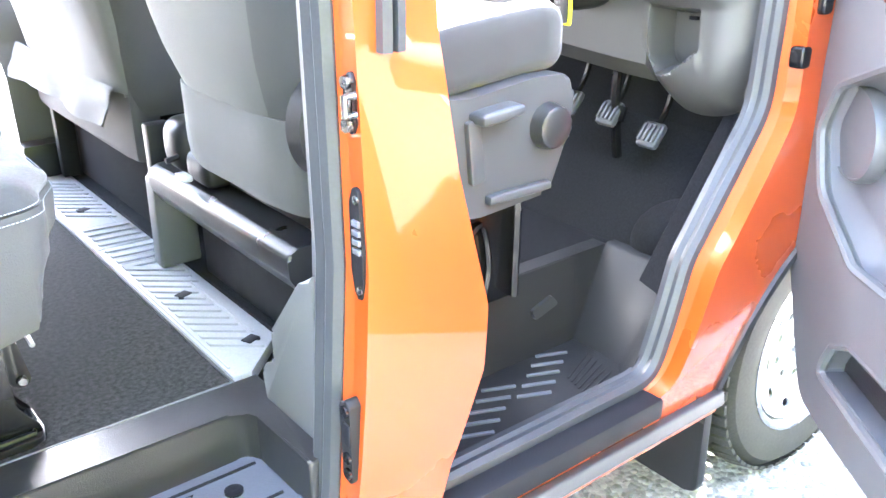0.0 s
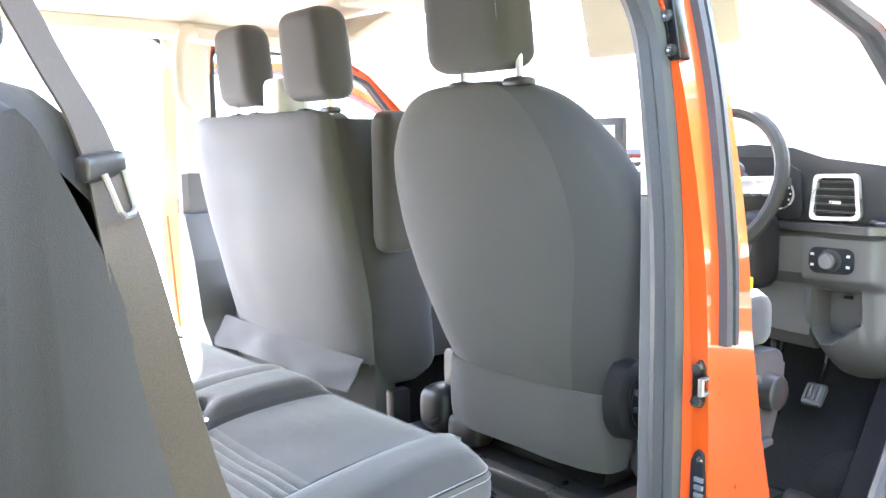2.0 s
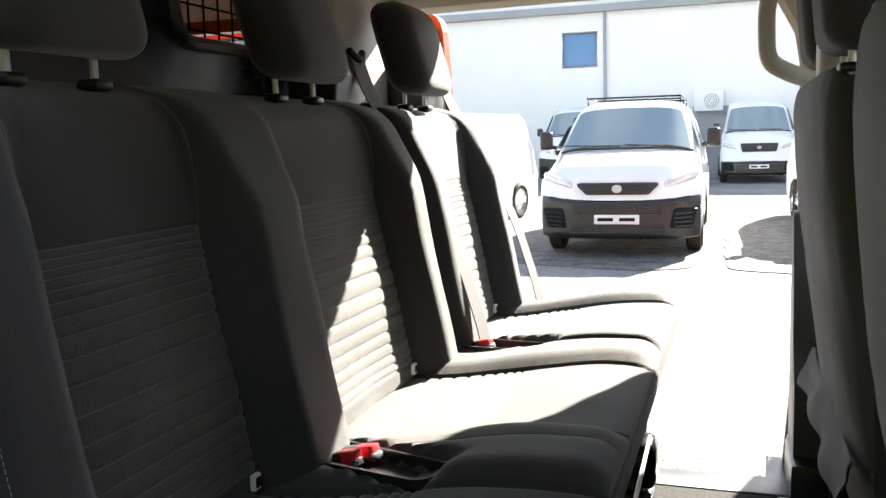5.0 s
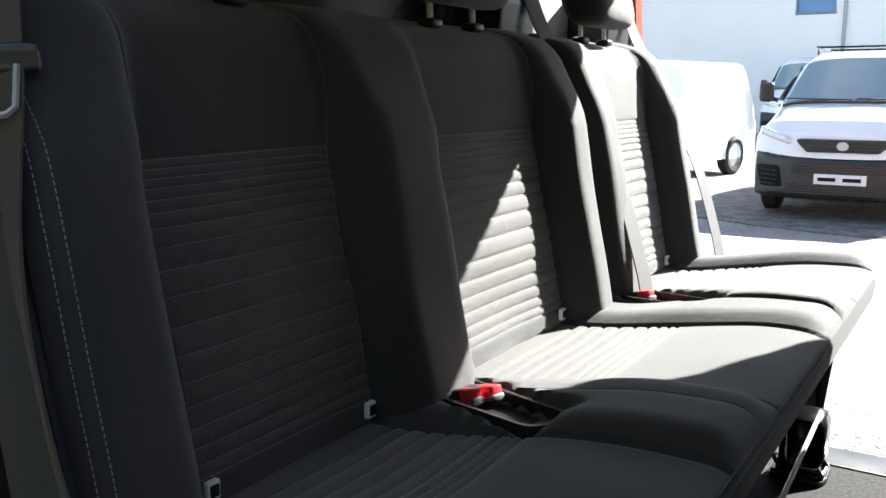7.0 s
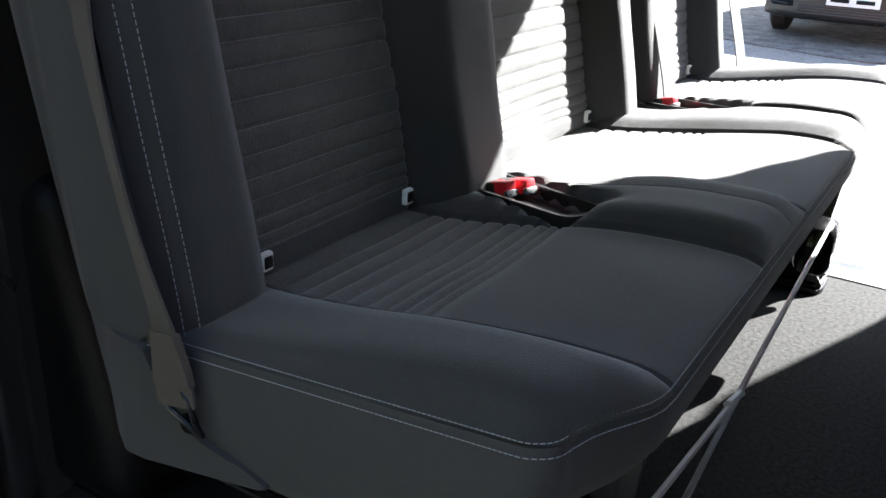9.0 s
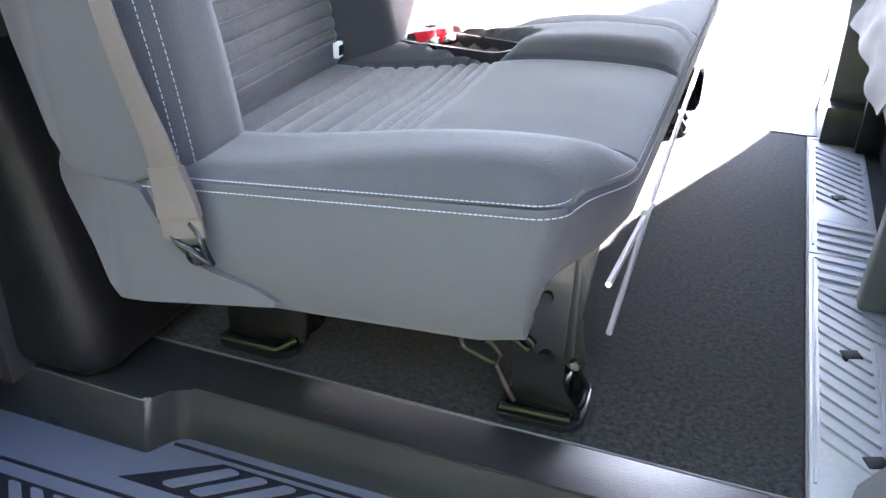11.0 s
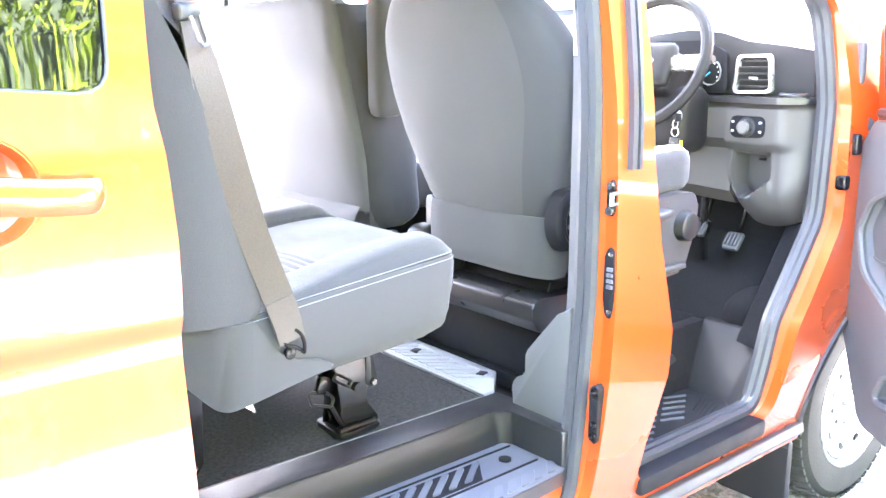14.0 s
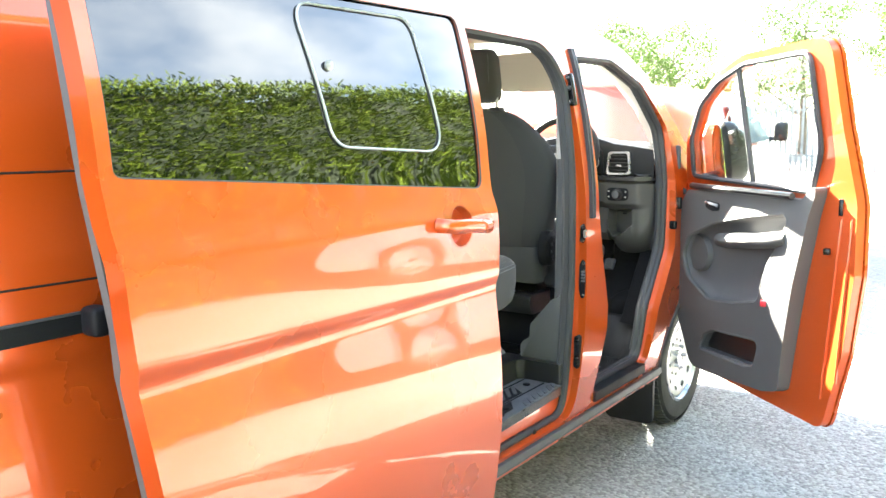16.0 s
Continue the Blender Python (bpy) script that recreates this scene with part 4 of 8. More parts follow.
# ---- sliding doors, standing open beside the body ----
def sliding_door(left):
    off = -0.222
    f = lambda u, v, d: (u, side_y(v, off + d, left), v)
    s = -1 if left else 1
    outline = fillet([(-1.04, 0.37), (-1.036, 0.8), (-1.033, 1.2), (-1.042, 1.34), (-1.032, 1.60), (-1.025, 1.83), (-2.18, 1.83), (-2.19, 1.44), (-2.17, 1.2), (-2.12, 0.8), (-2.06, 0.37)],
                     [0.03, 0.1, 0.05, 0.05, 0.1, 0.05, 0.05, 0.1, 0.1, 0.2, 0.03], 4)
    glass = fillet([(-1.082, 1.352), (-1.058, 1.80), (-2.15, 1.80), (-2.165, 1.437)], [0.035, 0.03, 0.03, 0.02], 4)
    bm = bmesh.new()
    cup = [(-1.212 + 0.048 * math.cos(a), 1.268 + 0.05 * math.sin(a)) for a in [2 * math.pi * k / 28 for k in range(28)]]
    sheet(bm, outline, [glass, cup], LEVELS, f, 0.05)
    door = part("sliding_door", bm, PAINT, van, "orange sliding door slid fully open")
    bm = bmesh.new()
    sheet(bm, glass, [], LEVELS, lambda u, v, d: f(u, v, d + 0.008), 0.005)
    part("window", bm, SMOKE if left else TINT_GLASS, door, "dark tinted window glass")
    bm = bmesh.new()
    tube(bm, [f(u, v, 0.003) for u, v in densify(glass, 0.05)], 0.0028, 6, closed=True)
    part("window_gasket", bm, RUBBER, door)
    # opening pane set in the window
    pane = fillet([(-1.235, 1.452), (-1.265, 1.775), (-1.67, 1.775), (-1.63, 1.475)], [0.06, 0.05, 0.05, 0.06], 6)
    bm = bmesh.new()
    tube(bm, [f(u, v, 0.004) for u, v in densify(pane, 0.04)], 0.003, 6, closed=True)
    part("opening_pane_frame", bm, PANE_GLEAM, door, "thin edge of the opening pane, greyed for reflected sky")
    bm = bmesh.new()
    revolve(bm, [(0, 0), (0.011, 0), (0.011, 0.006), (0, 0.009)], Matrix.Translation(f(-1.60, 1.645, 0.006)) @ pose(0, 0, 0, 90 * s, 0, 0), 14)
    part("pane_knob", bm, PANE_GLEAM, door)
    # handle and its cup
    bm = bmesh.new()
    rings = []
    for g, dep in ((1.06, 0.0008), (1.0, 0.003), (0.96, 0.014), (0.86, 0.026), (0.6, 0.034), (0.0, 0.037)):
        rings.append([f(-1.212 + (u + 1.212) * g, 1.268 + (v - 1.268) * g, dep - 0.002) for u, v in cup])
    loft(bm, rings, cap=False)
    part("handle_cup", bm, PAINT_IN, door)
    bm = bmesh.new()
    pts = curve_pts([f(-1.318, 1.28, 0.0), f(-1.31, 1.279, -0.03), f(-1.28, 1.277, -0.042), f(-1.212, 1.272, -0.045), f(-1.17, 1.266, -0.042), f(-1.125, 1.262, -0.03), f(-1.115, 1.261, 0.0)], 5)
    tube(bm, pts, 0.018, 10, flat=0.55)
    part("door_handle", bm, PAINT, door)
    bm = bmesh.new()
    rings = []
    sheet(bm, [(u * 0.985 - 0.025, v * 0.97 + 0.02) for u, v in outline], [[(u, v - 0.0) for u, v in glass]], [0.8, 1.1, 1.36], lambda u, v, d: f(u, v, d + 0.055), 0.02)
    part("door_lining", bm, GREY_PL, door)
    return door


sliding_door(False)
sliding_door(True)
# rail slot and arm on the rear quarter
for left in (False, True):
    f = lambda u, v, d: (u, side_y(v, d, left), v)
    bm = bmesh.new()
    sheet(bm, fillet([(-3.0, 1.15), (-2.08, 1.15), (-2.08, 1.187), (-3.0, 1.187)], 0.01, 2), [], [1.17], lambda u, v, d: f(u, v, d - 0.004), 0.006)
    slot = part("door_rail", bm, STEP_DK, van, "black slot of the sliding door rail")
    bm = bmesh.new()
    tube(bm, [f(-3.0, 1.188, -0.003), f(-2.08, 1.188, -0.003)], 0.003, 6)
    part("rail_edge", bm, RUBBER, slot)
    lo_, hi_ = sorted((f(0, 1.19, -0.05)[1], f(0, 1.19, 0.0)[1]))
    bm = bmesh.new()
    soft_box(bm, (-2.125, lo_, 1.145), (-2.085, hi_, 1.20), 0.012, 4)
    part("rail_arm", bm, STEP_DK, slot)
    for zz_ in (1.44, 1.245):
        bm = bmesh.new()
        tube(bm, [f(-3.15, zz_ + 0.015, 0.001), f(-2.06, zz_, 0.001)], 0.0025, 6)
        part("panel_seam", bm, STEP_DK, van)
    # rear quarter window
    bm = bmesh.new()
    sheet(bm, fillet([(-2.26, 1.45), (-3.05, 1.47), (-3.0, 1.80), (-2.26, 1.80)], 0.04, 4), [], LEVELS, lambda u, v, d: f(u, v, d - 0.005), 0.006)
    part("quarter_window", bm, TINT_GLASS, van)

# ---- front doors, swung open ----
def front_door(left):
    ang = math.atan2(-0.748, -0.664)
    dx, dy = math.cos(ang), math.sin(ang)
    hx, hy = 0.985, -0.062
    # s runs from the hinge to the latch, t from the inner trim (0) outwards (negative)
    def f(s, z, t):
        lean = max(0.0, z - 1.25) * 0.16
        t = t + lean
        x, y = hx + dx * s + dy * t, hy + dy * s - dx * t
        return (x, 2 * YC - y if left else y, z)
    outline = fillet([(0.17, 0.385), (0.02, 0.62), (-0.06, 0.85), (-0.05, 1.22), (0.0, 1.44), (0.13, 1.62), (0.30, 1.72), (0.52, 1.79), (1.06, 1.815), (1.09, 1.5), (1.135, 1.22), (1.14, 0.98), (1.10, 0.69), (1.01, 0.385)],
                     [0.05, 0.15, 0.15, 0.15, 0.15, 0.2, 0.25, 0.25, 0.08, 0.2, 0.15, 0.2, 0.2, 0.06], 7)
    win = fillet([(0.04, 1.275), (0.055, 1.45), (0.17, 1.60), (0.33, 1.69), (0.54, 1.752), (0.955, 1.768), (0.975, 1.42), (0.90, 1.262)], [0.03, 0.1, 0.2, 0.25, 0.2, 0.05, 0.15, 0.03], 7)
    bm = bmesh.new()
    sheet(bm, outline, [win], LEVELS, lambda u, v, d: f(u, v, -0.085 + d), 0.033)
    door = part("front_door", bm, PAINT_IN, van, "orange front door swung wide open")
    bm = bmesh.new()
    sheet(bm, [(0.6 + (u - 0.6) * 1.012, 1.1 + (v - 1.1) * 1.006) for u, v in outline], [win], LEVELS, lambda u, v, d: f(u, v, -0.10 + d), 0.012)
    part("outer_skin", bm, PAINT, door)
    # raised pressings on the shut face
    bm = bmesh.new()
    for a, b in (((1.0, 0.5), (1.06, 1.18)), ((1.075, 0.58), (1.115, 1.18))):
        tube(bm, [f(a[0], a[1], -0.052), f((a[0] + b[0]) / 2, (a[1] + b[1]) / 2, -0.052), f(b[0], b[1], -0.052)], 0.006, 6)
    part("shut_face_rib", bm, PAINT_IN, door)
    bm = bmesh.new()
    box(bm, (-0.02, -0.012, -0.012), (0.02, 0.012, 0.012), 0.004, m=Matrix.Translation(f(1.0, 1.055, -0.046)))
    part("latch", bm, STEEL_BLK, door)
    bm = bmesh.new()
    box(bm, (-0.006, -0.008, -0.03), (0.006, 0.008, 0.03), 0.003, m=Matrix.Translation(f(1.055, 1.22, -0.05)))
    part("buffer", bm, STEEL_BLK, door)
    # glass, quarter bar and gasket
    bm = bmesh.new()
    sheet(bm, win, [], [1.4, 1.55, 1.7], lambda u, v, d: f(u, v, -0.06 + d), 0.004)
    g = part("window_glass", bm, CLEAR, door)
    g.visible_shadow = False
    bm = bmesh.new()
    tube(bm, [f(u, v, -0.045) for u, v in win], 0.011, 6, closed=True)
    part("window_gasket", bm, RUBBER, door)
    bm = bmesh.new()
    tube(bm, [f(0.49, 1.745, -0.05), f(0.515, 1.265, -0.05)], 0.012, 8)
    part("quarter_bar", bm, RUBBER, door)
    # grey lining: lower moulded panel with a recess, armrest, speaker and pocket
    trim = fillet([(0.14, 0.40), (0.02, 0.62), (-0.09, 0.86), (-0.09, 0.98), (0.0, 1.13), (0.07, 1.215), (0.34, 1.225), (0.90, 1.235), (0.955, 1.285), (0.985, 1.285), (0.95, 1.18), (0.89, 0.92), (0.85, 0.70), (0.815, 0.475), (0.71, 0.445), (0.28, 0.405)],
                  [0.07, 0.1, 0.1, 0.06, 0.06, 0.04, 0.05, 0.02, 0.02, 0.02, 0.06, 0.1, 0.1, 0.04, 0.04, 0.05], 5)
    recess = fillet([(0.10, 1.01), (0.30, 1.085), (0.58, 1.14), (0.80, 1.175), (0.83, 1.15), (0.78, 1.045), (0.72, 0.96), (0.695, 0.89), (0.67, 0.80), (0.48, 0.758), (0.29, 0.738), (0.10, 0.81), (0.045, 0.92)],
                    [0.06, 0.06, 0.1, 0.02, 0.02, 0.04, 0.06, 0.1, 0.05, 0.06, 0.06, 0.08, 0.05], 4)
    pocket = fillet([(0.20, 0.49), (0.26, 0.58), (0.33, 0.615), (0.66, 0.648), (0.685, 0.62), (0.65, 0.53), (0.58, 0.507)], 0.03, 5)
    puff = lambda v: 0.014 * math.sin(max(0, min(1, (v - 0.40) / 0.85)) * math.pi)
    bm = bmesh.new()
    sheet(bm, densify(trim, 0.06), [densify(recess, 0.05), densify(pocket, 0.05)], frange(0.45, 1.35, 0.05), lambda u, v, d: f(u, v, -0.05 + d + (puff(v) if d else 0)), 0.05)
    for hole in (recess, pocket):
        tube(bm, [f(u, v, puff(v) - 0.009) for u, v in densify(hole, 0.03)], 0.0105, 8, closed=True)
    lining = part("door_lining", bm, MID_PL, door, "mid-grey moulded door lining")
    # dished back of the recess
    bm = bmesh.new()
    rings = []
    mid = (0.44, 0.95)
    for g_, t_ in ((1.0, -0.012), (0.93, -0.036), (0.85, -0.045), (0.5, -0.047), (0.0, -0.047)):
        rings.append([f(mid[0] + (u - mid[0]) * g_, mid[1] + (v - mid[1]) * g_, t_) for u, v in densify(recess, 0.04)])
    loft(bm, rings, cap=False)
    part("recess_panel", bm, GREY_PL, lining)
    bm = bmesh.new()
    sheet(bm, [(u, v) for u, v in pocket], [], [], lambda u, v, d: f(u, v, -0.05 + d), 0.006)
    part("pocket_back", bm, BLACK_PL, lining)
    bm = bmesh.new()
    sheet(bm, fillet([(0.22, 0.505), (0.60, 0.525), (0.60, 0.51), (0.23, 0.49)], 0.006, 2), [], [], lambda u, v, d: f(u, v, -0.045 + d), 0.04)
    part("pocket_lip", bm, GREY_PL, lining)
    # armrest bar across the recess
    bm = bmesh.new()
    rings = []
    for s_, z_, h_, w_ in ((0.315, 1.012, 0.012, 0.01), (0.34, 1.014, 0.03, 0.035), (0.42, 1.02, 0.034, 0.05), (0.6, 1.04, 0.034, 0.055), (0.76, 1.065, 0.036, 0.05), (0.82, 1.078, 0.034, 0.03)):
        rings.append([f(s_, z_ + h_ * math.sin(a) * (1 if math.sin(a) > 0 else 0.9), -0.012 + w_ * max(0, math.cos(a)) - 0.03 * max(0, -math.cos(a))) for a in [2 * math.pi * k / 14 for k in range(14)]])
    loft(bm, rings)
    part("armrest", bm, MID_PL, lining)
    bm = bmesh.new()
    rings = []
    for g_, t_ in ((1.06, -0.046), (1.05, -0.03), (1.0, -0.02), (0.96, -0.02), (0.94, -0.024), (0.0, -0.022)):
        rings.append([f(0.125 + 0.100 * g_ * math.cos(a), 0.928 + 0.082 * g_ * math.sin(a), t_) for a in [2 * math.pi * k / 36 for k in range(36)]])
    loft(bm, rings, cap=False)
    part("speaker_grille", bm, MID_PL, lining)
    # pull handle and top rail
    bm = bmesh.new()
    tube(bm, curve_pts([f(0.10, 1.235, 0.0), f(0.25, 1.238, 0.02), f(0.4, 1.242, 0.03), f(0.7, 1.245, 0.025), f(0.86, 1.245, 0.012)], 5), 0.014, 8)
    part("top_rail", bm, SATIN_PL, lining)
    bm = bmesh.new()
    prism_pts = fillet([(0.235, 1.15), (0.25, 1.18), (0.345, 1.172), (0.35, 1.145), (0.30, 1.135)], 0.012, 3)
    sheet(bm, prism_pts, [], [], lambda u, v, d: f(u, v, 0.004 + d), 0.006)
    cup = part("release_cup", bm, STEP_DK, lining)
    bm = bmesh.new()
    tube(bm, curve_pts([f(0.245, 1.172, 0.012), f(0.30, 1.17, 0.02), f(0.345, 1.163, 0.012)], 4), 0.0065, 8)
    part("door_release", bm, SILVER, cup)
    bm = bmesh.new()
    box(bm, (-0.016, -0.012, -0.012), (0.016, 0.012, 0.012), 0.003, m=Matrix.Translation(f(0.715, 0.808, 0.012)))
    part("red_reflector", bm, RED_PL, lining)
    # door mirror outside
    bm = bmesh.new()
    rings = []
    for t_, g_ in ((-0.13, 0.8), (-0.15, 1.0), (-0.2, 0.98), (-0.25, 0.75), (-0.27, 0.4)):
        rings.append([f(0.10 + (t_ + 0.13) * 0.0 + 0.10 * g_ * math.copysign(abs(math.cos(a)) ** 0.5, math.cos(a)), 1.38 + 0.15 * g_ * math.copysign(abs(math.sin(a)) ** 0.5, math.sin(a)), t_) for a in [2 * math.pi * k / 24 for k in range(24)]])
    loft(bm, rings)
    tube(bm, [f(0.04, 1.25, -0.06), f(0.06, 1.27, -0.16)], 0.03, 8)
    part("door_mirror", bm, SATIN_PL, door)
    bm = bmesh.new()
    pts = fillet([(0.02, 1.25), (0.18, 1.25), (0.18, 1.51), (0.02, 1.51)], 0.03, 4)
    sheet(bm, pts, [], [], lambda u, v, d: f(u, v, -0.128 + d), 0.004)
    part("door_mirror_glass", bm, MIRROR, door)
    # hinges and cable boot
    bm = bmesh.new()
    for z in (0.72, 1.12):
        x0, y0, _ = f(-0.02, z, -0.03)
        box(bm, (-0.035, -0.02, -0.03), (0.035, 0.02, 0.03), 0.006, m=Matrix.Translation((x0, y0, z)))
    part("hinge", bm, PAINT_IN, door)
    for s_, z, t_, r in ((-0.06, 1.0, -0.02, 0.022), (-0.05, 1.2, -0.01, 0.018)):
        bm = bmesh.new()
        tube(bm, [f(s_, z, t_), f(0.0, z, t_)], r, 10)
        part("cable_boot", bm, RUBBER, door)
    for s_, z in ((-0.045, 1.33), (-0.06, 1.13)):
        bm = bmesh.new()
        box(bm, (-0.018, -0.014, -0.035), (0.018, 0.014, 0.035), 0.006, m=Matrix.Translation(f(s_, z, -0.02)))
        part("check_strap", bm, STEEL_BLK, door)
    return door


front_door(False)
front_door(True)
# cable boot, check strap and catch on the windscreen pillar
for left in (False, True):
    for x, z, hx_, hz_, mt, nm in ((0.955, 1.36, 0.012, 0.055, RUBBER, "cable_boot"), (0.925, 1.15, 0.014, 0.028, STEEL_BLK, "hinge_bolt_plate"), (0.892, 1.05, 0.014, 0.02, STEEL_BLK, "check_strap")):
        bm = bmesh.new()
        y = side_y(z, 0.0, left)
        soft_box(bm, (x - hx_, y - 0.016, z - hz_), (x + hx_, y + 0.016, z + hz_), 0.008, 4)
        part(nm, bm, mt, van)

# ---- rear bench ----
BENCH_Y0, BENCH_Y1 = 0.035, 1.845
SEATS = (0.345, 0.94, 1.565)                # middles of the three places
bench = thing("bench_seat", "three-place charcoal cloth bench seat with pleated inserts", "seat", at=(-0.62, YC, FLOOR))


def bpart(name, bm, material, parent, label="", smooth=35):
    bmesh.ops.translate(bm, vec=(0.62, -YC, -FLOOR), verts=bm.verts[:])
    return part(name, bm, material, parent, label, smooth)


def back_x(z):
    """Front of the backrest at a height: it leans back."""
    return -0.80 - 0.20 * (z - 1.0)


PLEATS = [1.355, 1.345, 1.335, 1.325, 1.313, 1.300, 1.284, 1.264, 1.240, 1.212, 1.180, 1.150, 1.122, 1.097, 1.074, 1.053, 1.035, 1.02]
CUSH_PLEATS = [-0.77, -0.745, -0.715, -0.685, -0.655, -0.63, -0.61, -0.592, -0.577]


def grid_part(name, us, vs, fn, keep, material, parent, label=""):
    """A bent sheet over a grid, of which only the kept cells are built, with a turned-in rim."""
    bm = bmesh.new()
    idx = {}

    def vert(i, j):
        if (i, j) not in idx:
            idx[i, j] = bm.verts.new(fn(us[i], vs[j]))
        return idx[i, j]
    for i in range(len(us) - 1):
        for j in range(len(vs) - 1):
            if keep((us[i] + us[i + 1]) / 2, (vs[j] + vs[j + 1]) / 2):
                bm.faces.new((vert(i, j), vert(i + 1, j), vert(i + 1, j + 1), vert(i, j + 1)))
    return bpart(name, bm, material, parent, label, 60)


def dashes(bm, pts, step=0.0055, gap=0.35, r=0.0006):
    pts = [Vector(p) for p in pts]
    for a, b in zip(pts, pts[1:]):
        k = max(1, int((b - a).length / step))
        for i in range(k):
            p = a + (b - a) * (i / k)
            q = a + (b - a) * ((i + 1 - gap) / k)
            tube(bm, [p, q], r, 4)


def back_place(yc, y0, y1, parent, soft0=True, soft1=True, wide=0.0):
    """One place of the backrest between y0 and y1."""
    hw = 0.155
    off = lambda y: max(0.0, yc - y - wide) if y < yc else y - yc
    ys = sorted(set([round(q, 4) for q in frange(y0, y1, 0.016)] + [round(yc + s * hw - (wide if s < 0 else 0) + e, 4) for s in (-1, 1) for e in (-0.012, -0.006, -0.002, 0.002, 0.006, 0.012)]))
    zs = sorted(set([round(q, 4) for q in frange(0.955, 1.545, 0.02)] + [round(p + e, 4) for p in PLEATS for e in (-0.005, -0.002, 0, 0.002, 0.005)]))

    def fn(y, z):
        x = back_x(z)
        d = off(y)
        full = hw + 0.02 * smooth01((z - 1.3) / 0.2) * -1
        bol = 0.062 * smooth01((d - full + 0.005) / 0.055) * (1 - 0.5 * smooth01((z - 1.36) / 0.15))
        edge = min(y - y0 if soft0 else 1.0, y1 - y if soft1 else 1.0)
        rim = -0.085 * (1 - smooth01(edge / 0.045)) ** 1.5 if edge < 0.045 else 0.0
        if (y0 < 0.1 and y - y0 < 0.05) or (y1 > 1.8 and y1 - y < 0.05):
            e_ = min(1.0, edge / 0.04)
            rim = -0.034 * (1 - math.sqrt(max(0.0, 1 - (1 - e_) ** 2))) - 0.03 * smooth01((z - 1.38) / 0.12) * (1 - e_)
        top = -0.10 * (1 - math.sqrt(max(0.0, 1 - max(0.0, (z - 1.475) / 0.07) ** 2))) if z > 1.475 else 0.0
        bot = -0.03 * (1 - smooth01((z - 0.955) / 0.05))
        groove = 0.0
        if d < hw:
            for p in PLEATS:
                e = abs(z - p)
                if e < 0.006:
                    groove -= 0.004 * (1 - e / 0.006)
            belly = 0.006 * math.sin((z * 40)) * 0.15
            groove += belly
        seam = -0.007 * max(0.0, 1 - abs(d - hw) / 0.005)
        puff = 0.006 * noise.noise(Vector((y * 6, z * 6, 3)))
        return (x + bol + rim + top + bot + groove + seam + puff, y, z)
    back = grid_part("backrest", ys, zs, fn, lambda y, z: not (off(y) < hw and 1.018 < z < 1.357), FABRIC, parent)
    grid_part("pleated_insert", ys, zs, fn, lambda y, z: off(y) < hw and 1.018 < z < 1.357, INSERT, back, "pleated grey cloth insert")
    bm = bmesh.new()
    for p in PLEATS:
        for k in range(int((2 * hw + wide) / 0.0105)):
            y = yc - hw - wide + 0.008 + k * 0.01
            q = fn(y, p)
            tube(bm, [(q[0] + 0.0006, y, p), (q[0] + 0.0006, y + 0.0085, p)], 0.00045, 4)
    if y0 < 0.1:
        # double stitching down the outer bolster
        for y in (y0 + 0.008, y0 + 0.02):
            line = [fn(y, z) for z in frange(1.0, 1.46, 0.02)]
            dashes(bm, [(q[0] + 0.0012, q[1] - 0.0008, q[2]) for q in line])
    tagged(bpart("stitching", bm, STITCH, back), kind="stuff")
    # child-seat tags
    for y in (yc - 0.14 - wide, yc + 0.14):
        q = fn(y, 1.008)
        bm = bmesh.new()
        box(bm, (q[0] - 0.002, y - 0.01, 0.998), (q[0] + 0.006, y + 0.008, 1.02), 0.002)
        tag = bpart("seat_tag", bm, WHITE_TAG, back)
        bm = bmesh.new()
        box(bm, (q[0] + 0.005, y - 0.007, 1.002), (q[0] + 0.008, y + 0.005, 1.016), 0.001)
        bpart("tag_mark", bm, STEP_DK, tag)
    return back


BUCKLE_Y = (0.615, 1.323)


def side_seam(x):
    """Height of the seam along the ends of the bench; it rises to the front."""
    return 0.995 + 0.1 * (x + 0.73)


def seam_z(y):
    """Height of the seam under the cushion along the front."""
    return 1.03 - 0.008 * smooth01((min(y - BENCH_Y0, BENCH_Y1 - y) - 0.02) / 0.14)


CORNER = 0.028                              # radius of the cushion corners in plan


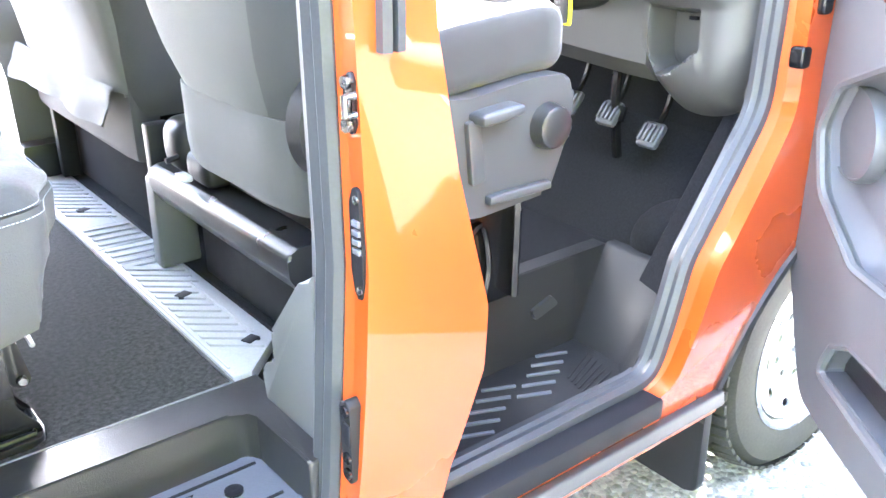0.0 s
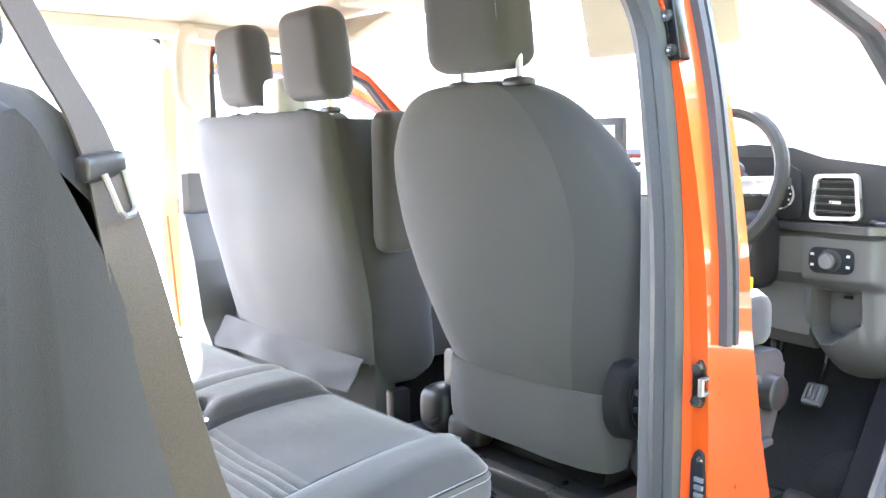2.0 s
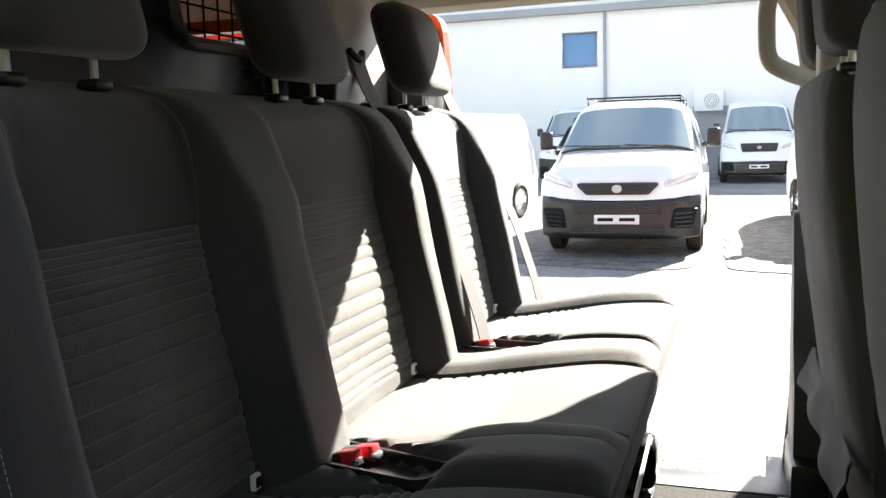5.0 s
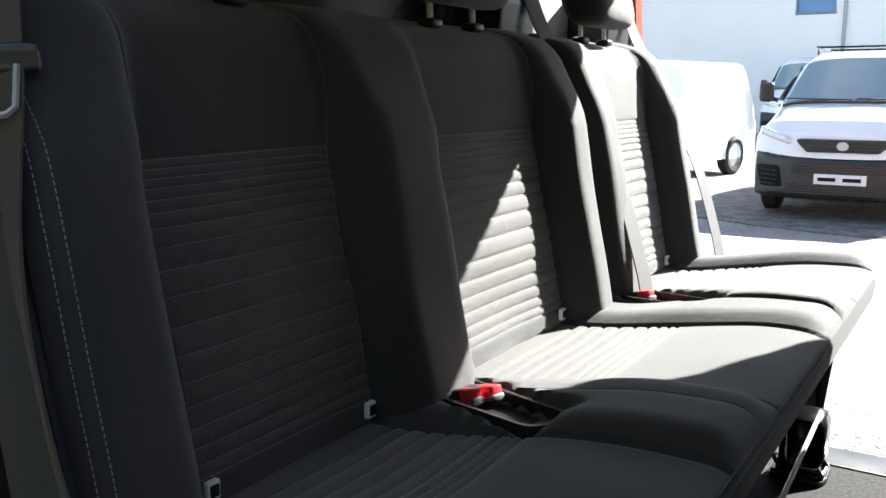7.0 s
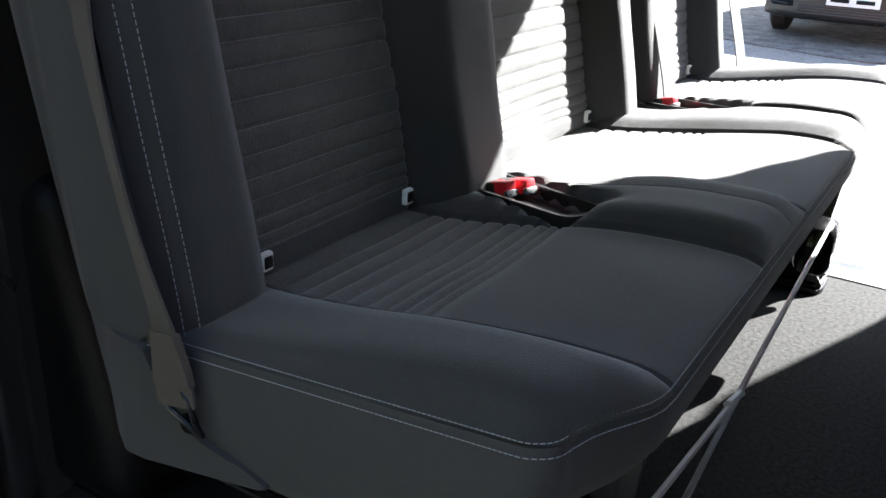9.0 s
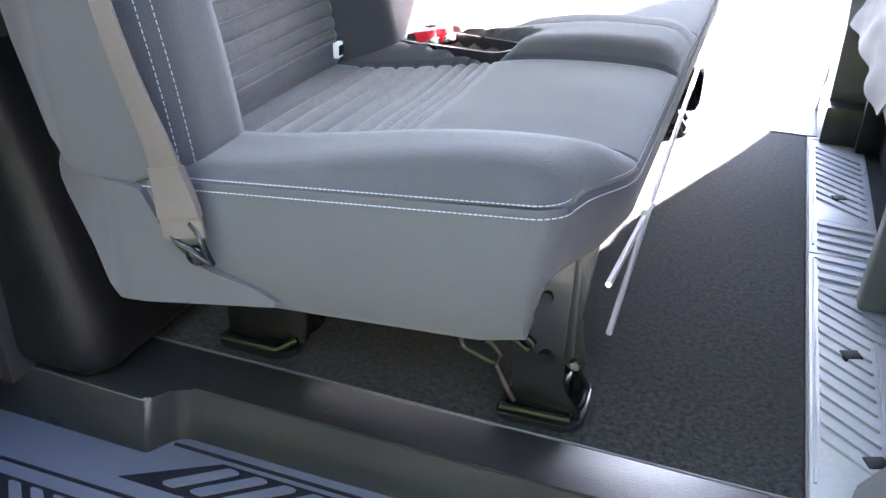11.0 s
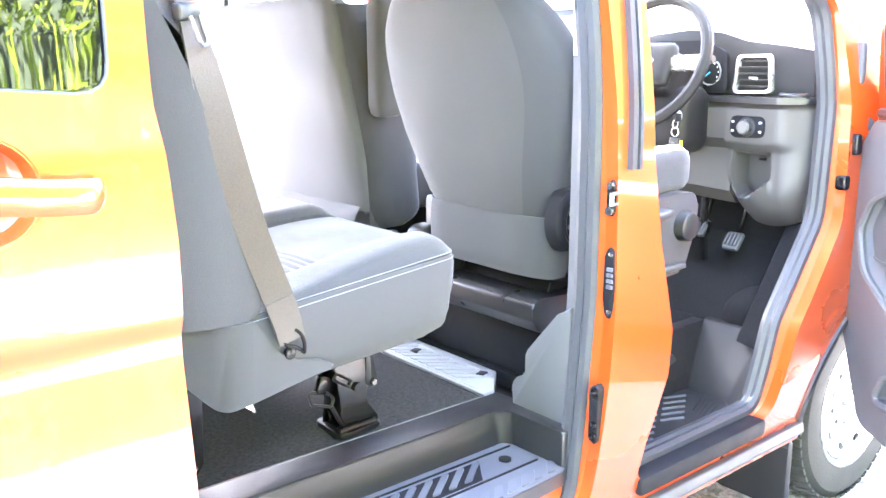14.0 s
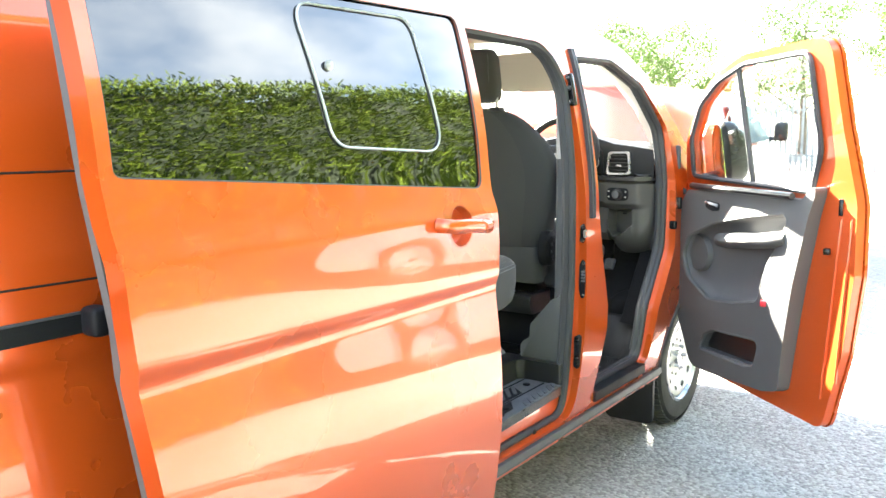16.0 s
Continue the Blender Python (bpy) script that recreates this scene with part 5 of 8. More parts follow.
def cush_place(yc, y0, y1, parent, soft0=True, soft1=True, wide=0.0):
    hw = 0.155
    off = lambda y: max(0.0, yc - y - wide) if y < yc else y - yc
    ys = sorted(set([round(q, 4) for q in frange(y0, y1, 0.016)] + [round(yc + s * hw - (wide if s < 0 else 0) + e, 4) for s in (-1, 1) for e in (-0.012, -0.006, -0.002, 0.002, 0.006, 0.012)]))
    xs = sorted(set([round(q, 4) for q in frange(-0.86, -0.335, 0.014)] + [round(p + e, 4) for p in CUSH_PLEATS for e in (-0.005, -0.002, 0, 0.002, 0.005)] + [-0.332, -0.33, -0.329]))

    def fn(x, y):
        z = 0.985 + 0.05 * smooth01((x + 0.80) / 0.4)
        d = off(y)
        z += 0.022 * smooth01((d - hw + 0.01) / 0.06)
        edge = min(y - y0 + (0 if soft0 else 0.018), y1 - y + (0 if soft1 else 0.018))
        outer = (y0 < 0.1 and y - y0 < 0.05) or (y1 > 1.8 and y1 - y < 0.05)
        r = 0.05 if outer else 0.03
        if edge < r:
            g = math.sqrt(max(0.0, 1 - (1 - edge / r) ** 2))
            z = side_seam(x) + (z - side_seam(x)) * g if outer else z - 0.028 * (1 - g)
        fr = -0.33 - x
        if fr < 0.05:
            low = seam_z(y)
            z = low + (z - low) * math.sqrt(max(0.0, 1 - (1 - fr / 0.05) ** 2))
        if d < hw:
            for p in CUSH_PLEATS:
                e = abs(x - p)
                if e < 0.006:
                    z -= 0.004 * (1 - e / 0.006)
        z -= 0.006 * max(0.0, 1 - abs(d - hw) / 0.005)
        if d < hw:
            z -= 0.004 * max(0.0, 1 - abs(x + 0.565) / 0.004)
        z += 0.004 * noise.noise(Vector((x * 7, y * 7, 1))) * max(0.0, min(1.0, fr / 0.05)) * (min(1.0, edge / 0.05) if outer else 1.0)
        for yp in BUCKLE_Y:
            # hollow in the cloth round each buckle pocket
            u = (x + 0.66) * 0.917 - (y - yp + 0.03) * 0.399
            v = (x + 0.66) * 0.399 + (y - yp + 0.03) * 0.917
            z -= 0.03 * smooth01((0.125 - abs(u)) / 0.03) * smooth01((0.052 - abs(v)) / 0.018)
        if x > -0.62:
            end = min(abs(y - BENCH_Y0), abs(BENCH_Y1 - y))
            x -= 0.035 * (1 - smooth01(end / 0.15)) * (x + 0.62) / 0.29
            near = max(0.0, min(CORNER, 0.8 * fr))
            dy = (CORNER - math.sqrt(CORNER ** 2 - (CORNER - near) ** 2)) * max(0.0, 1 - end / 0.12)
            y += dy if y < YC else -dy
        return (x, y, z)
    cush = grid_part("cushion", xs, ys, fn, lambda x, y: not (off(y) < hw and x < -0.565), FABRIC, parent)
    grid_part("pleated_insert", xs, ys, fn, lambda x, y: off(y) < hw and x < -0.565, INSERT, cush, "pleated grey cloth insert")
    return cush


edges = (BENCH_Y0, 0.64, 1.25, BENCH_Y1)
for k, yc in enumerate(SEATS):
    back_place(yc, edges[k] + (0.0 if k == 1 else 0.002), edges[k + 1] - (0.0 if k == 0 else 0.002), bench, k != 1, k != 0, 0.075 if k == 1 else 0.0)
    cush_place(yc, edges[k] + 0.001, edges[k + 1] - 0.001, bench, k != 1, k != 0, 0.06 if k == 1 else 0.0)

def rear_tuck(x, y):
    """The ends of the bench curve inwards behind the belt."""
    return 0.055 * smooth01((-0.81 - x) / 0.14) * (1 if y < YC else -1)


# core of the backrest and of the base
bm = bmesh.new()
prism(bm, fillet([(-0.86, 0.96), (-0.97, 1.0), (-1.01, 1.35), (-1.0, 1.50), (-0.965, 1.53), (-0.925, 1.515), (-0.875, 1.32)], 0.02, 3), "y", BENCH_Y0 + 0.075, BENCH_Y1 - 0.075, 0.015, 3)
bpart("backrest_core", bm, BACK_CLOTH, bench, "brown-black cloth backing")
# cloth side panels of the backrest
for y in (BENCH_Y0, BENCH_Y1):
    bm = bmesh.new()
    s = 1 if y < 1 else -1
    prism(bm, fillet([(-0.762, 0.985), (-0.92, 0.985), (-0.965, 1.1), (-1.0, 1.35), (-0.99, 1.49), (-0.95, 1.52), (-0.92, 1.49), (-0.862, 1.36), (-0.815, 1.2)], 0.03, 4), "y", y - 0.004 * s, y + 0.03 * s, 0.01, 3)
    for cut in (-0.80, -0.83, -0.86, -0.89, -0.92, -0.95):
        bmesh.ops.bisect_plane(bm, geom=bm.verts[:] + bm.edges[:] + bm.faces[:], plane_co=(cut, 0, 0), plane_no=(1, 0, 0), dist=1e-5)
    for v in bm.verts:
        v.co.y += rear_tuck(v.co.x - back_x(v.co.z) - 0.80 + 0.04, v.co.y)
    bpart("backrest_side", bm, VINYL, bench)
# valance round the base: side, rounded corner, front, corner, side
way = [(-0.90, BENCH_Y0), (-0.86, BENCH_Y0), (-0.80, BENCH_Y0)] + [(x, BENCH_Y0) for x in frange(-0.77, -0.44, 0.033)]
way = [p for p in way if p[0] < -0.42]
for k in range(9):
    a = math.pi / 2 * k / 8
    way.append((-0.367 - CORNER + CORNER * math.sin(a), BENCH_Y0 + CORNER - CORNER * math.cos(a)))
for e in frange(0.012, YC - BENCH_Y0, 0.02):
    way.append((-0.33 - 0.035 * (1 - smooth01(e / 0.15)), BENCH_Y0 + e + CORNER * max(0.0, 1 - e / 0.12)))
way += [(x, 2 * YC - y) for x, y in reversed(way[:-1])]
bm = bmesh.new()
rings = []
for k, (x, y) in enumerate(way):
    a, b = Vector(way[max(0, k - 1)]), Vector(way[min(len(way) - 1, k + 1)])
    t = (b - a).normalized()
    out = Vector((t.y, -t.x))
    frontness = smooth01(out.x)
    zt = (side_seam(x) if frontness < 0.5 else seam_z(y)) + 0.001
    zb = interp([(-0.93, 0.93), (-0.84, 0.85), (-0.64, 0.863), (-0.43, 0.879), (-0.40, 0.887), (-0.38, 0.9), (-0.366, 0.914), (-0.33, 0.92)], x)
    ring = []
    for off, fz in ((-0.012, 1.0), (0.0, 1.0), (0.004, 0.85), (0.0055, 0.55), (0.002, 0.25), (-0.006, 0.08), (-0.016, 0.0), (-0.05, 0.02)):
        o = off - frontness * 0.05 * max(0.0, 1 - fz) ** 3
        p = Vector((x, y)) + out * o
        ring.append((p.x, p.y, zb + (zt - zb) * fz))
    rings.append(ring)
loft(bm, rings, closed=False)
for v in bm.verts:
    v.co.y += rear_tuck(v.co.x, v.co.y)
bpart("valance", bm, VINYL, bench, "grey cloth valance round the bench base")
# seat pan under the cushions
bm = bmesh.new()
box(bm, (-0.88, BENCH_Y0 + 0.03, 0.89), (-0.42, BENCH_Y1 - 0.03, 0.945), 0.01)
bpart("seat_pan", bm, STEEL_BLK, bench)
# rear flap of the valance behind the belt anchor
bm = bmesh.new()
prism(bm, fillet([(-0.93, 0.985), (-0.945, 0.948), (-0.852, 0.843), (-0.80, 0.852), (-0.64, 0.876), (-0.675, 0.896), (-0.725, 0.908), (-0.757, 0.93), (-0.79, 0.985)], [0.01, 0.03, 0.03, 0.05, 0.004, 0.05, 0.06, 0.05, 0.01], 6), "y", BENCH_Y0 - 0.0115, BENCH_Y0 + 0.01, 0.003, 3)
for cut in (-0.80, -0.83, -0.86, -0.89):
    bmesh.ops.bisect_plane(bm, geom=bm.verts[:] + bm.edges[:] + bm.faces[:], plane_co=(cut, 0, 0), plane_no=(1, 0, 0), dist=1e-5)
for v in bm.verts:
    v.co.y += rear_tuck(v.co.x, v.co.y) + 0.009 * smooth01((v.co.x + 0.70) / 0.05)
bpart("valance_flap", bm, VINYL, bench)
# double stitching along the side and front
bm = bmesh.new()


for dz in (0.005, -0.0055):
    line = []
    for x, y in way[2:len(way) // 2 + 8]:
        k = way.index((x, y))
        a, b = Vector(way[k - 1]), Vector(way[k + 1])
        t = (b - a).normalized()
        o = 0.0035 if dz < 0 else -0.0005
        line.append((x + t.y * o, y - t.x * o, (side_seam(x) if t.y < 0.5 else seam_z(y)) + dz))
    dashes(bm, line, 0.0045, 0.3, 0.0006)
tagged(bpart("stitching", bm, STITCH, bench, "pale double stitching"), kind="stuff")

# head restraints with posts
for k, yc in enumerate(SEATS):
    bm = bmesh.new()

    def hwarp(p, yc=yc):
        t = (p.z - 1.57) / 0.21
        y = yc + (p.y - yc) * (0.95 + 0.16 * t - 0.22 * t * t * t)
        return Vector((p.x - 0.06 * (t - 0.2) + 0.012 * math.sin(math.pi * max(0, min(1, (p.y - yc + 0.15) / 0.3))), y, p.z))
    soft_box(bm, (-1.0, yc - 0.122, 1.568), (-0.895, yc + 0.122, 1.79), 0.042, 10, hwarp)
    hr = bpart("head_restraint", bm, FABRIC, bench)
    for y in (yc - 0.07, yc + 0.07):
        bm = bmesh.new()
        tube(bm, [(-0.955, y, 1.50), (-0.957, y, 1.60)], 0.006, 8)
        bpart("post", bm, STEEL, hr)
        bm = bmesh.new()
        soft_box(bm, (-0.973, y - 0.017, 1.53), (-0.938, y + 0.017, 1.546), 0.007, 3)
        bpart("post_collar", bm, BLACK_PL, hr)

# belt towers behind the second and third places
for y in (1.245, 1.80):
    bm = bmesh.new()
    prism(bm, fillet([(-1.09, 1.45), (-0.985, 1.45), (-0.975, 1.60), (-0.99, 1.655), (-1.02, 1.67), (-1.09, 1.66)], 0.015, 3), "y", y - 0.09, y + 0.06, 0.01, 3)
    tower = bpart("belt_tower", bm, SATIN_PL, bench)
    bm = bmesh.new()
    tube(bm, curve_pts([(-0.976, y - 0.02, 1.652), (-0.966, y + 0.015, 1.634), (-0.976, y + 0.05, 1.652)], 4), 0.008, 8)
    bpart("belt_slot", bm, STEP_DK, tower)
    # grey belt hanging in front of the backrest
    lo_y = y + 0.085
    bm = bmesh.new()
    pts = curve_pts([(-0.975, y + 0.015, 1.645), (-0.952, y + 0.035, 1.56), (-0.893, y + 0.085, 1.43), (-0.80, y + 0.10, 1.25), (-0.74, y + 0.095, 1.08), (-0.715, lo_y, 0.995)], 5)
    strap(bm, pts, 0.044, (0.25, 1, 0))
    belt = bpart("seat_belt", bm, WEB_BLK, bench, "grey seat belt webbing")
    bm = bmesh.new()
    box(bm, (-0.012, -0.03, -0.03), (0.006, 0.03, 0.02), 0.005, m=Matrix.Translation((-0.886, y + 0.088, 1.42)) @ pose(0, 0, 0, 0, 15, 10))
    tongue = bpart("belt_tongue", bm, SATIN_PL, belt)
    bm = bmesh.new()
    box(bm, (-0.004, -0.02, -0.07), (0.0, 0.02, -0.025), 0.002, m=Matrix.Translation((-0.886, y + 0.088, 1.42)) @ pose(0, 0, 0, 0, 15, 10))
    bpart("tongue_blade", bm, DULL_STEEL, tongue)

# near belt of the first place, with loop tongue and lower anchor
bm = bmesh.new()
pts = curve_pts([(-0.95, 0.12, 1.70), (-0.895, 0.072, 1.555), (-0.862, 0.046, 1.465), (-0.826, 0.026, 1.28), (-0.79, 0.021, 1.132), (-0.75, 0.02, 1.015), (-0.733, 0.014, 0.945)], 5)
turn = [(0, 0.62), (10, 0.60), (14, -0.2), (18, -0.45), (24, -0.3), (28, 0.0), (31, 0.0)]
lie = [(0.9, smooth_interp(turn, i), 0) for i in range(len(pts))]
strap(bm, pts, 0.048, lie)
belt = bpart("seat_belt", bm, WEB, bench, "taupe seat belt webbing anchored to the base")
bm = bmesh.new()
strap(bm, pts[-6:-2], 0.0484, lie[-6:-2], 0.004)
bpart("sewn_fold", bm, WEB, belt)
bm = bmesh.new()
TM = Matrix.Translation((-0.86, 0.044, 1.452)) @ pose(0, 0, 0, 0, -4, 45)
soft_box(bm, (-0.038, -0.009, -0.012), (0.038, 0.009, 0.014), 0.007, 4, m=TM)
tongue = bpart("belt_tongue", bm, SATIN_PL, belt)
bm = bmesh.new()
tube(bm, [TM @ Vector(p) for p in ((-0.02, -0.012, -0.005), (-0.016, -0.022, -0.04), (-0.008, -0.023, -0.046), (0.008, -0.023, -0.046), (0.016, -0.022, -0.04), (0.02, -0.012, -0.005))], 0.0032, 6)
bpart("tongue_blade", bm, DULL_STEEL, tongue)
bm = bmesh.new()
tube(bm, curve_pts([(-0.727, 0.016, 0.962), (-0.717, 0.014, 0.952), (-0.711, 0.014, 0.935), (-0.709, 0.02, 0.918)], 4), 0.0032, 8)
tube(bm, curve_pts([(-0.752, 0.016, 0.948), (-0.742, 0.014, 0.938), (-0.73, 0.014, 0.934), (-0.718, 0.016, 0.926), (-0.709, 0.02, 0.918)], 4), 0.0032, 8)
revolve(bm, [(0, 0.008), (0.008, 0.007), (0.011, 0.004), (0.011, 0), (0, 0)], Matrix.Translation((-0.732, 0.028, 0.92)) @ pose(0, 0, 0, 90, 0, 0), 14)
bpart("belt_anchor", bm, STEEL_BLK, bench)

# buckles in their dark pockets
for y, n in ((BUCKLE_Y[0], 2), (BUCKLE_Y[1], 1)):
    bm = bmesh.new()
    spot = lambda u, v, z: (-0.66 + u * 0.917 + v * 0.399, y - 0.03 - u * 0.399 + v * 0.917, z)
    zz = lambda u: 1.002 + 0.028 * smooth01((u + 0.14) / 0.4)
    pk = fillet([(-0.125, -0.048), (0.115, -0.04), (0.12, 0.036), (-0.125, 0.048)], 0.025, 5)
    pin = [(u * 0.95, v * 0.86) for u, v in pk]
    sheet(bm, pk, [pin], [], lambda u, v, d: spot(u, v, zz(u) + 0.004 - d), 0.03)
    pocket = bpart("buckle_pocket", bm, BLACK_PL, bench, "dark moulded buckle pocket")
    bm = bmesh.new()
    sheet(bm, pin, [], [], lambda u, v, d: spot(u, v, zz(u) - 0.014 - d), 0.004)
    bpart("pocket_floor", bm, STEP_DK, pocket)
    for j in range(n):
        bm = bmesh.new()
        m = Matrix.Translation((-0.735 + 0.016 * j, y - 0.012 + 0.027 * j, 1.003)) @ pose(0, 0, 0, 0, -14, -18)
        box(bm, (-0.045, -0.012, -0.011), (0.018, 0.012, 0.011), 0.004, m=m)
        bk = bpart("buckle", bm, SATIN_PL, pocket)
        bm = bmesh.new()
        box(bm, (0.008, -0.0105, -0.0095), (0.042, 0.0105, 0.012), 0.003, m=m)
        bpart("release_button", bm, RED_PL, bk)
        bm = bmesh.new()
        box(bm, (0.036, -0.011, -0.010), (0.045, 0.011, 0.0), 0.002, m=m)
        bpart("buckle_mouth", bm, SILVER, bk)

# pedestal legs
for y in (0.335, 1.53):
    bm = bmesh.new()
    side = fillet([(-0.475, 0.602), (-0.375, 0.602), (-0.372, 0.62), (-0.40, 0.66), (-0.395, 0.89), (-0.50, 0.89), (-0.465, 0.66)], 0.008, 3)
    prism(bm, side, "y", y - 0.034, y - 0.026, 0.002)
    prism(bm, side, "y", y + 0.027, y + 0.035, 0.002)
    box(bm, (-0.468, y - 0.027, 0.612), (-0.457, y + 0.028, 0.885), 0.002)
    box(bm, (-0.45, y - 0.027, 0.612), (-0.395, y + 0.028, 0.652), 0.006)
    tube(bm, [(-0.425, y - 0.042, 0.70), (-0.425, y + 0.042, 0.70)], 0.011, 10)
    tube(bm, [(-0.43, y - 0.04, 0.79), (-0.43, y + 0.04, 0.79)], 0.008, 10)
    leg = bpart("leg", bm, STEEL_BLK, bench, "gloss black steel pedestal leg")
    bm = bmesh.new()
    prism(bm, fillet([(-0.485, y - 0.055), (-0.375, y - 0.05), (-0.368, y - 0.02), (-0.37, y + 0.05), (-0.48, y + 0.055)], 0.015, 4), "z", 0.601, 0.612, 0.003)
    bpart("foot_plate", bm, GLOSS_BLK, leg)
    bm = bmesh.new()
    tube(bm, [(-0.478, y - 0.045, 0.616), (-0.385, y - 0.04, 0.616), (-0.377, y, 0.616), (-0.378, y + 0.045, 0.616)], 0.005, 8)
    bpart("foot_rim", bm, GLOSS_BLK, leg)
    bm = bmesh.new()
    revolve(bm, [(0, 0), (0.012, 0), (0.012, 0.006), (0.006, 0.008), (0, 0.006)], Matrix.Translation((-0.405, y - 0.01, 0.612)), 12)
    bpart("floor_bolt", bm, STEEL, leg)
    bm = bmesh.new()
    yr = y - 0.034
    loop = fillet([(-0.545, 0.718), (-0.537, 0.688), (-0.490, 0.672), (-0.484, 0.690), (-0.497, 0.704)], 0.008, 4)
    tube(bm, [(x, yr, z) for x, z in loop], 0.0036, 6, closed=True)
    tube(bm, [(-0.49, yr, 0.673), (-0.472, yr, 0.637), (-0.462, yr, 0.622)], 0.005, 6)
    bpart("release_loop", bm, GLOSS_BLK, leg)
    bm = bmesh.new()
    box(bm, (-0.522, yr - 0.006, 0.706), (-0.498, yr + 0.012, 0.745), 0.004, m=Matrix.Translation((-0.51, 0, 0.725)) @ pose(0, 0, 0, 0, 18, 0) @ Matrix.Translation((0.51, 0, -0.725)))
    bpart("release_tab", bm, STEEL_BLK, leg)
    bm = bmesh.new()
    slot = fillet([(-0.486, 0.732), (-0.478, 0.744), (-0.440, 0.718), (-0.447, 0.706)], 0.006, 4)
    tube(bm, [(x, y - 0.037, z) for x, z in slot], 0.003, 6, closed=True)
    bpart("pressed_slot", bm, GLOSS_BLK, leg)
    bm = bmesh.new()
    prism(bm, fillet([(-0.398, 0.89), (-0.372, 0.89), (-0.384, 0.77), (-0.372, 0.70), (-0.384, 0.688), (-0.402, 0.70)], 0.008, 4), "y", y - 0.036, y - 0.028, 0.002)
    bracket = bpart("side_bracket", bm, GLOSS_BLK, leg)
    bm = bmesh.new()
    revolve(bm, [(0, 0.008), (0.006, 0.008), (0.008, 0.005), (0.008, 0), (0, 0)], Matrix.Translation((-0.386, y - 0.036, 0.703)) @ pose(0, 0, 0, 90, 0, 0), 10)
    bpart("bracket_bolt", bm, STRIKER_ST, bracket)
    bm = bmesh.new()
    prism(bm, fillet([(-0.905, 0.602), (-0.80, 0.602), (-0.775, 0.63), (-0.76, 0.88), (-0.90, 0.88)], 0.01, 3), "y", y - 0.03, y - 0.018, 0.003)
    prism(bm, fillet([(-0.905, 0.602), (-0.80, 0.602), (-0.775, 0.63), (-0.76, 0.88), (-0.90, 0.88)], 0.01, 3), "y", y + 0.02, y + 0.032, 0.003)
    box(bm, (-0.905, y - 0.028, 0.63), (-0.89, y + 0.03, 0.88), 0.002)
    leg2 = bpart("leg", bm, STEEL_BLK, bench, "gloss black steel pedestal leg")
    bm = bmesh.new()
    prism(bm, fillet([(-0.915, y - 0.05), (-0.815, y - 0.05), (-0.79, y - 0.03), (-0.80, y + 0.05), (-0.91, y + 0.05)], 0.012, 4), "z", 0.601, 0.613, 0.003)
    bpart("foot_plate", bm, GLOSS_BLK, leg2)
    bm = bmesh.new()
    tube(bm, [(-0.91, y - 0.046, 0.617), (-0.815, y - 0.046, 0.617), (-0.79, y - 0.03, 0.63)], 0.005, 8)
    bpart("foot_rim", bm, GLOSS_BLK, leg2)
    bm = bmesh.new()
    revolve(bm, [(0, 0), (0.012, 0), (0.012, 0.006), (0.006, 0.008), (0, 0.006)], Matrix.Translation((-0.86, y - 0.005, 0.612)), 12)
    bpart("floor_bolt", bm, STEEL, leg2)
# release linkage along the front
bm = bmesh.new()
tube(bm, [(-0.355, 0.345, 0.728), (-0.354, 0.66, 0.785), (-0.35, 1.22, 0.86)], 0.0042, 6)
tube(bm, [(-0.356, 0.285, 0.832), (-0.355, 0.60, 0.785)], 0.0042, 6)
tube(bm, [(-0.356, 0.585, 0.792), (-0.353, 0.65, 0.779)], 0.006, 6)
bpart("release_linkage", bm, STEEL, bench, "bright wire release linkage")
bm = bmesh.new()
soft_box(bm, (-0.40, 1.17, 0.76), (-0.335, 1.26, 0.86), 0.02, 3)
bpart("linkage_bracket", bm, STEEL_BLK, bench)

# ---- front seats ----
def ring_slab(bm, table, x0, n=40, power=3.2):
    """A seat back from rows of (z, y0, y1, rear x, depth)."""
    rings = []
    for z, y0, y1, xr, dep in table:
        yc, hw = (y0 + y1) / 2, (y1 - y0) / 2
        ring = []
        for k in range(n):
            a = 2 * math.pi * k / n
            c, s = math.cos(a), math.sin(a)
            soft = 0.004 * noise.noise(Vector((z * 7, k * 0.35, yc * 9))) + 0.002 * noise.noise(Vector((z * 19, k * 0.9, yc * 5)))
            ring.append((soft + xr + dep / 2 - dep / 2 * math.copysign(abs(c) ** (2 / power), c), yc + hw * math.copysign(abs(s) ** (2 / power), s), z))
        rings.append(ring)
    return loft(bm, rings)


def smooth_table(table, n=4):
    pts = [Vector(r[:3]).to_tuple() for r in table]
    a = curve_pts([Vector((r[0], r[1], r[2])) for r in table], n)
    b = curve_pts([Vector((r[0], r[3], r[4])) for r in table], n)
    return [(p.x, p.y, p.z, q.y, q.z) for p, q in zip(a, b)]


driver = thing("driver_seat", "grey cloth driver seat on a black base", "seat", at=(0.2, 0.41, 0.61))


def dpart(name, bm, material, parent, label="", smooth=40):
    bmesh.ops.translate(bm, vec=(-0.2, -0.41, -0.61), verts=bm.verts[:])
    return part(name, bm, material, parent, label, smooth)


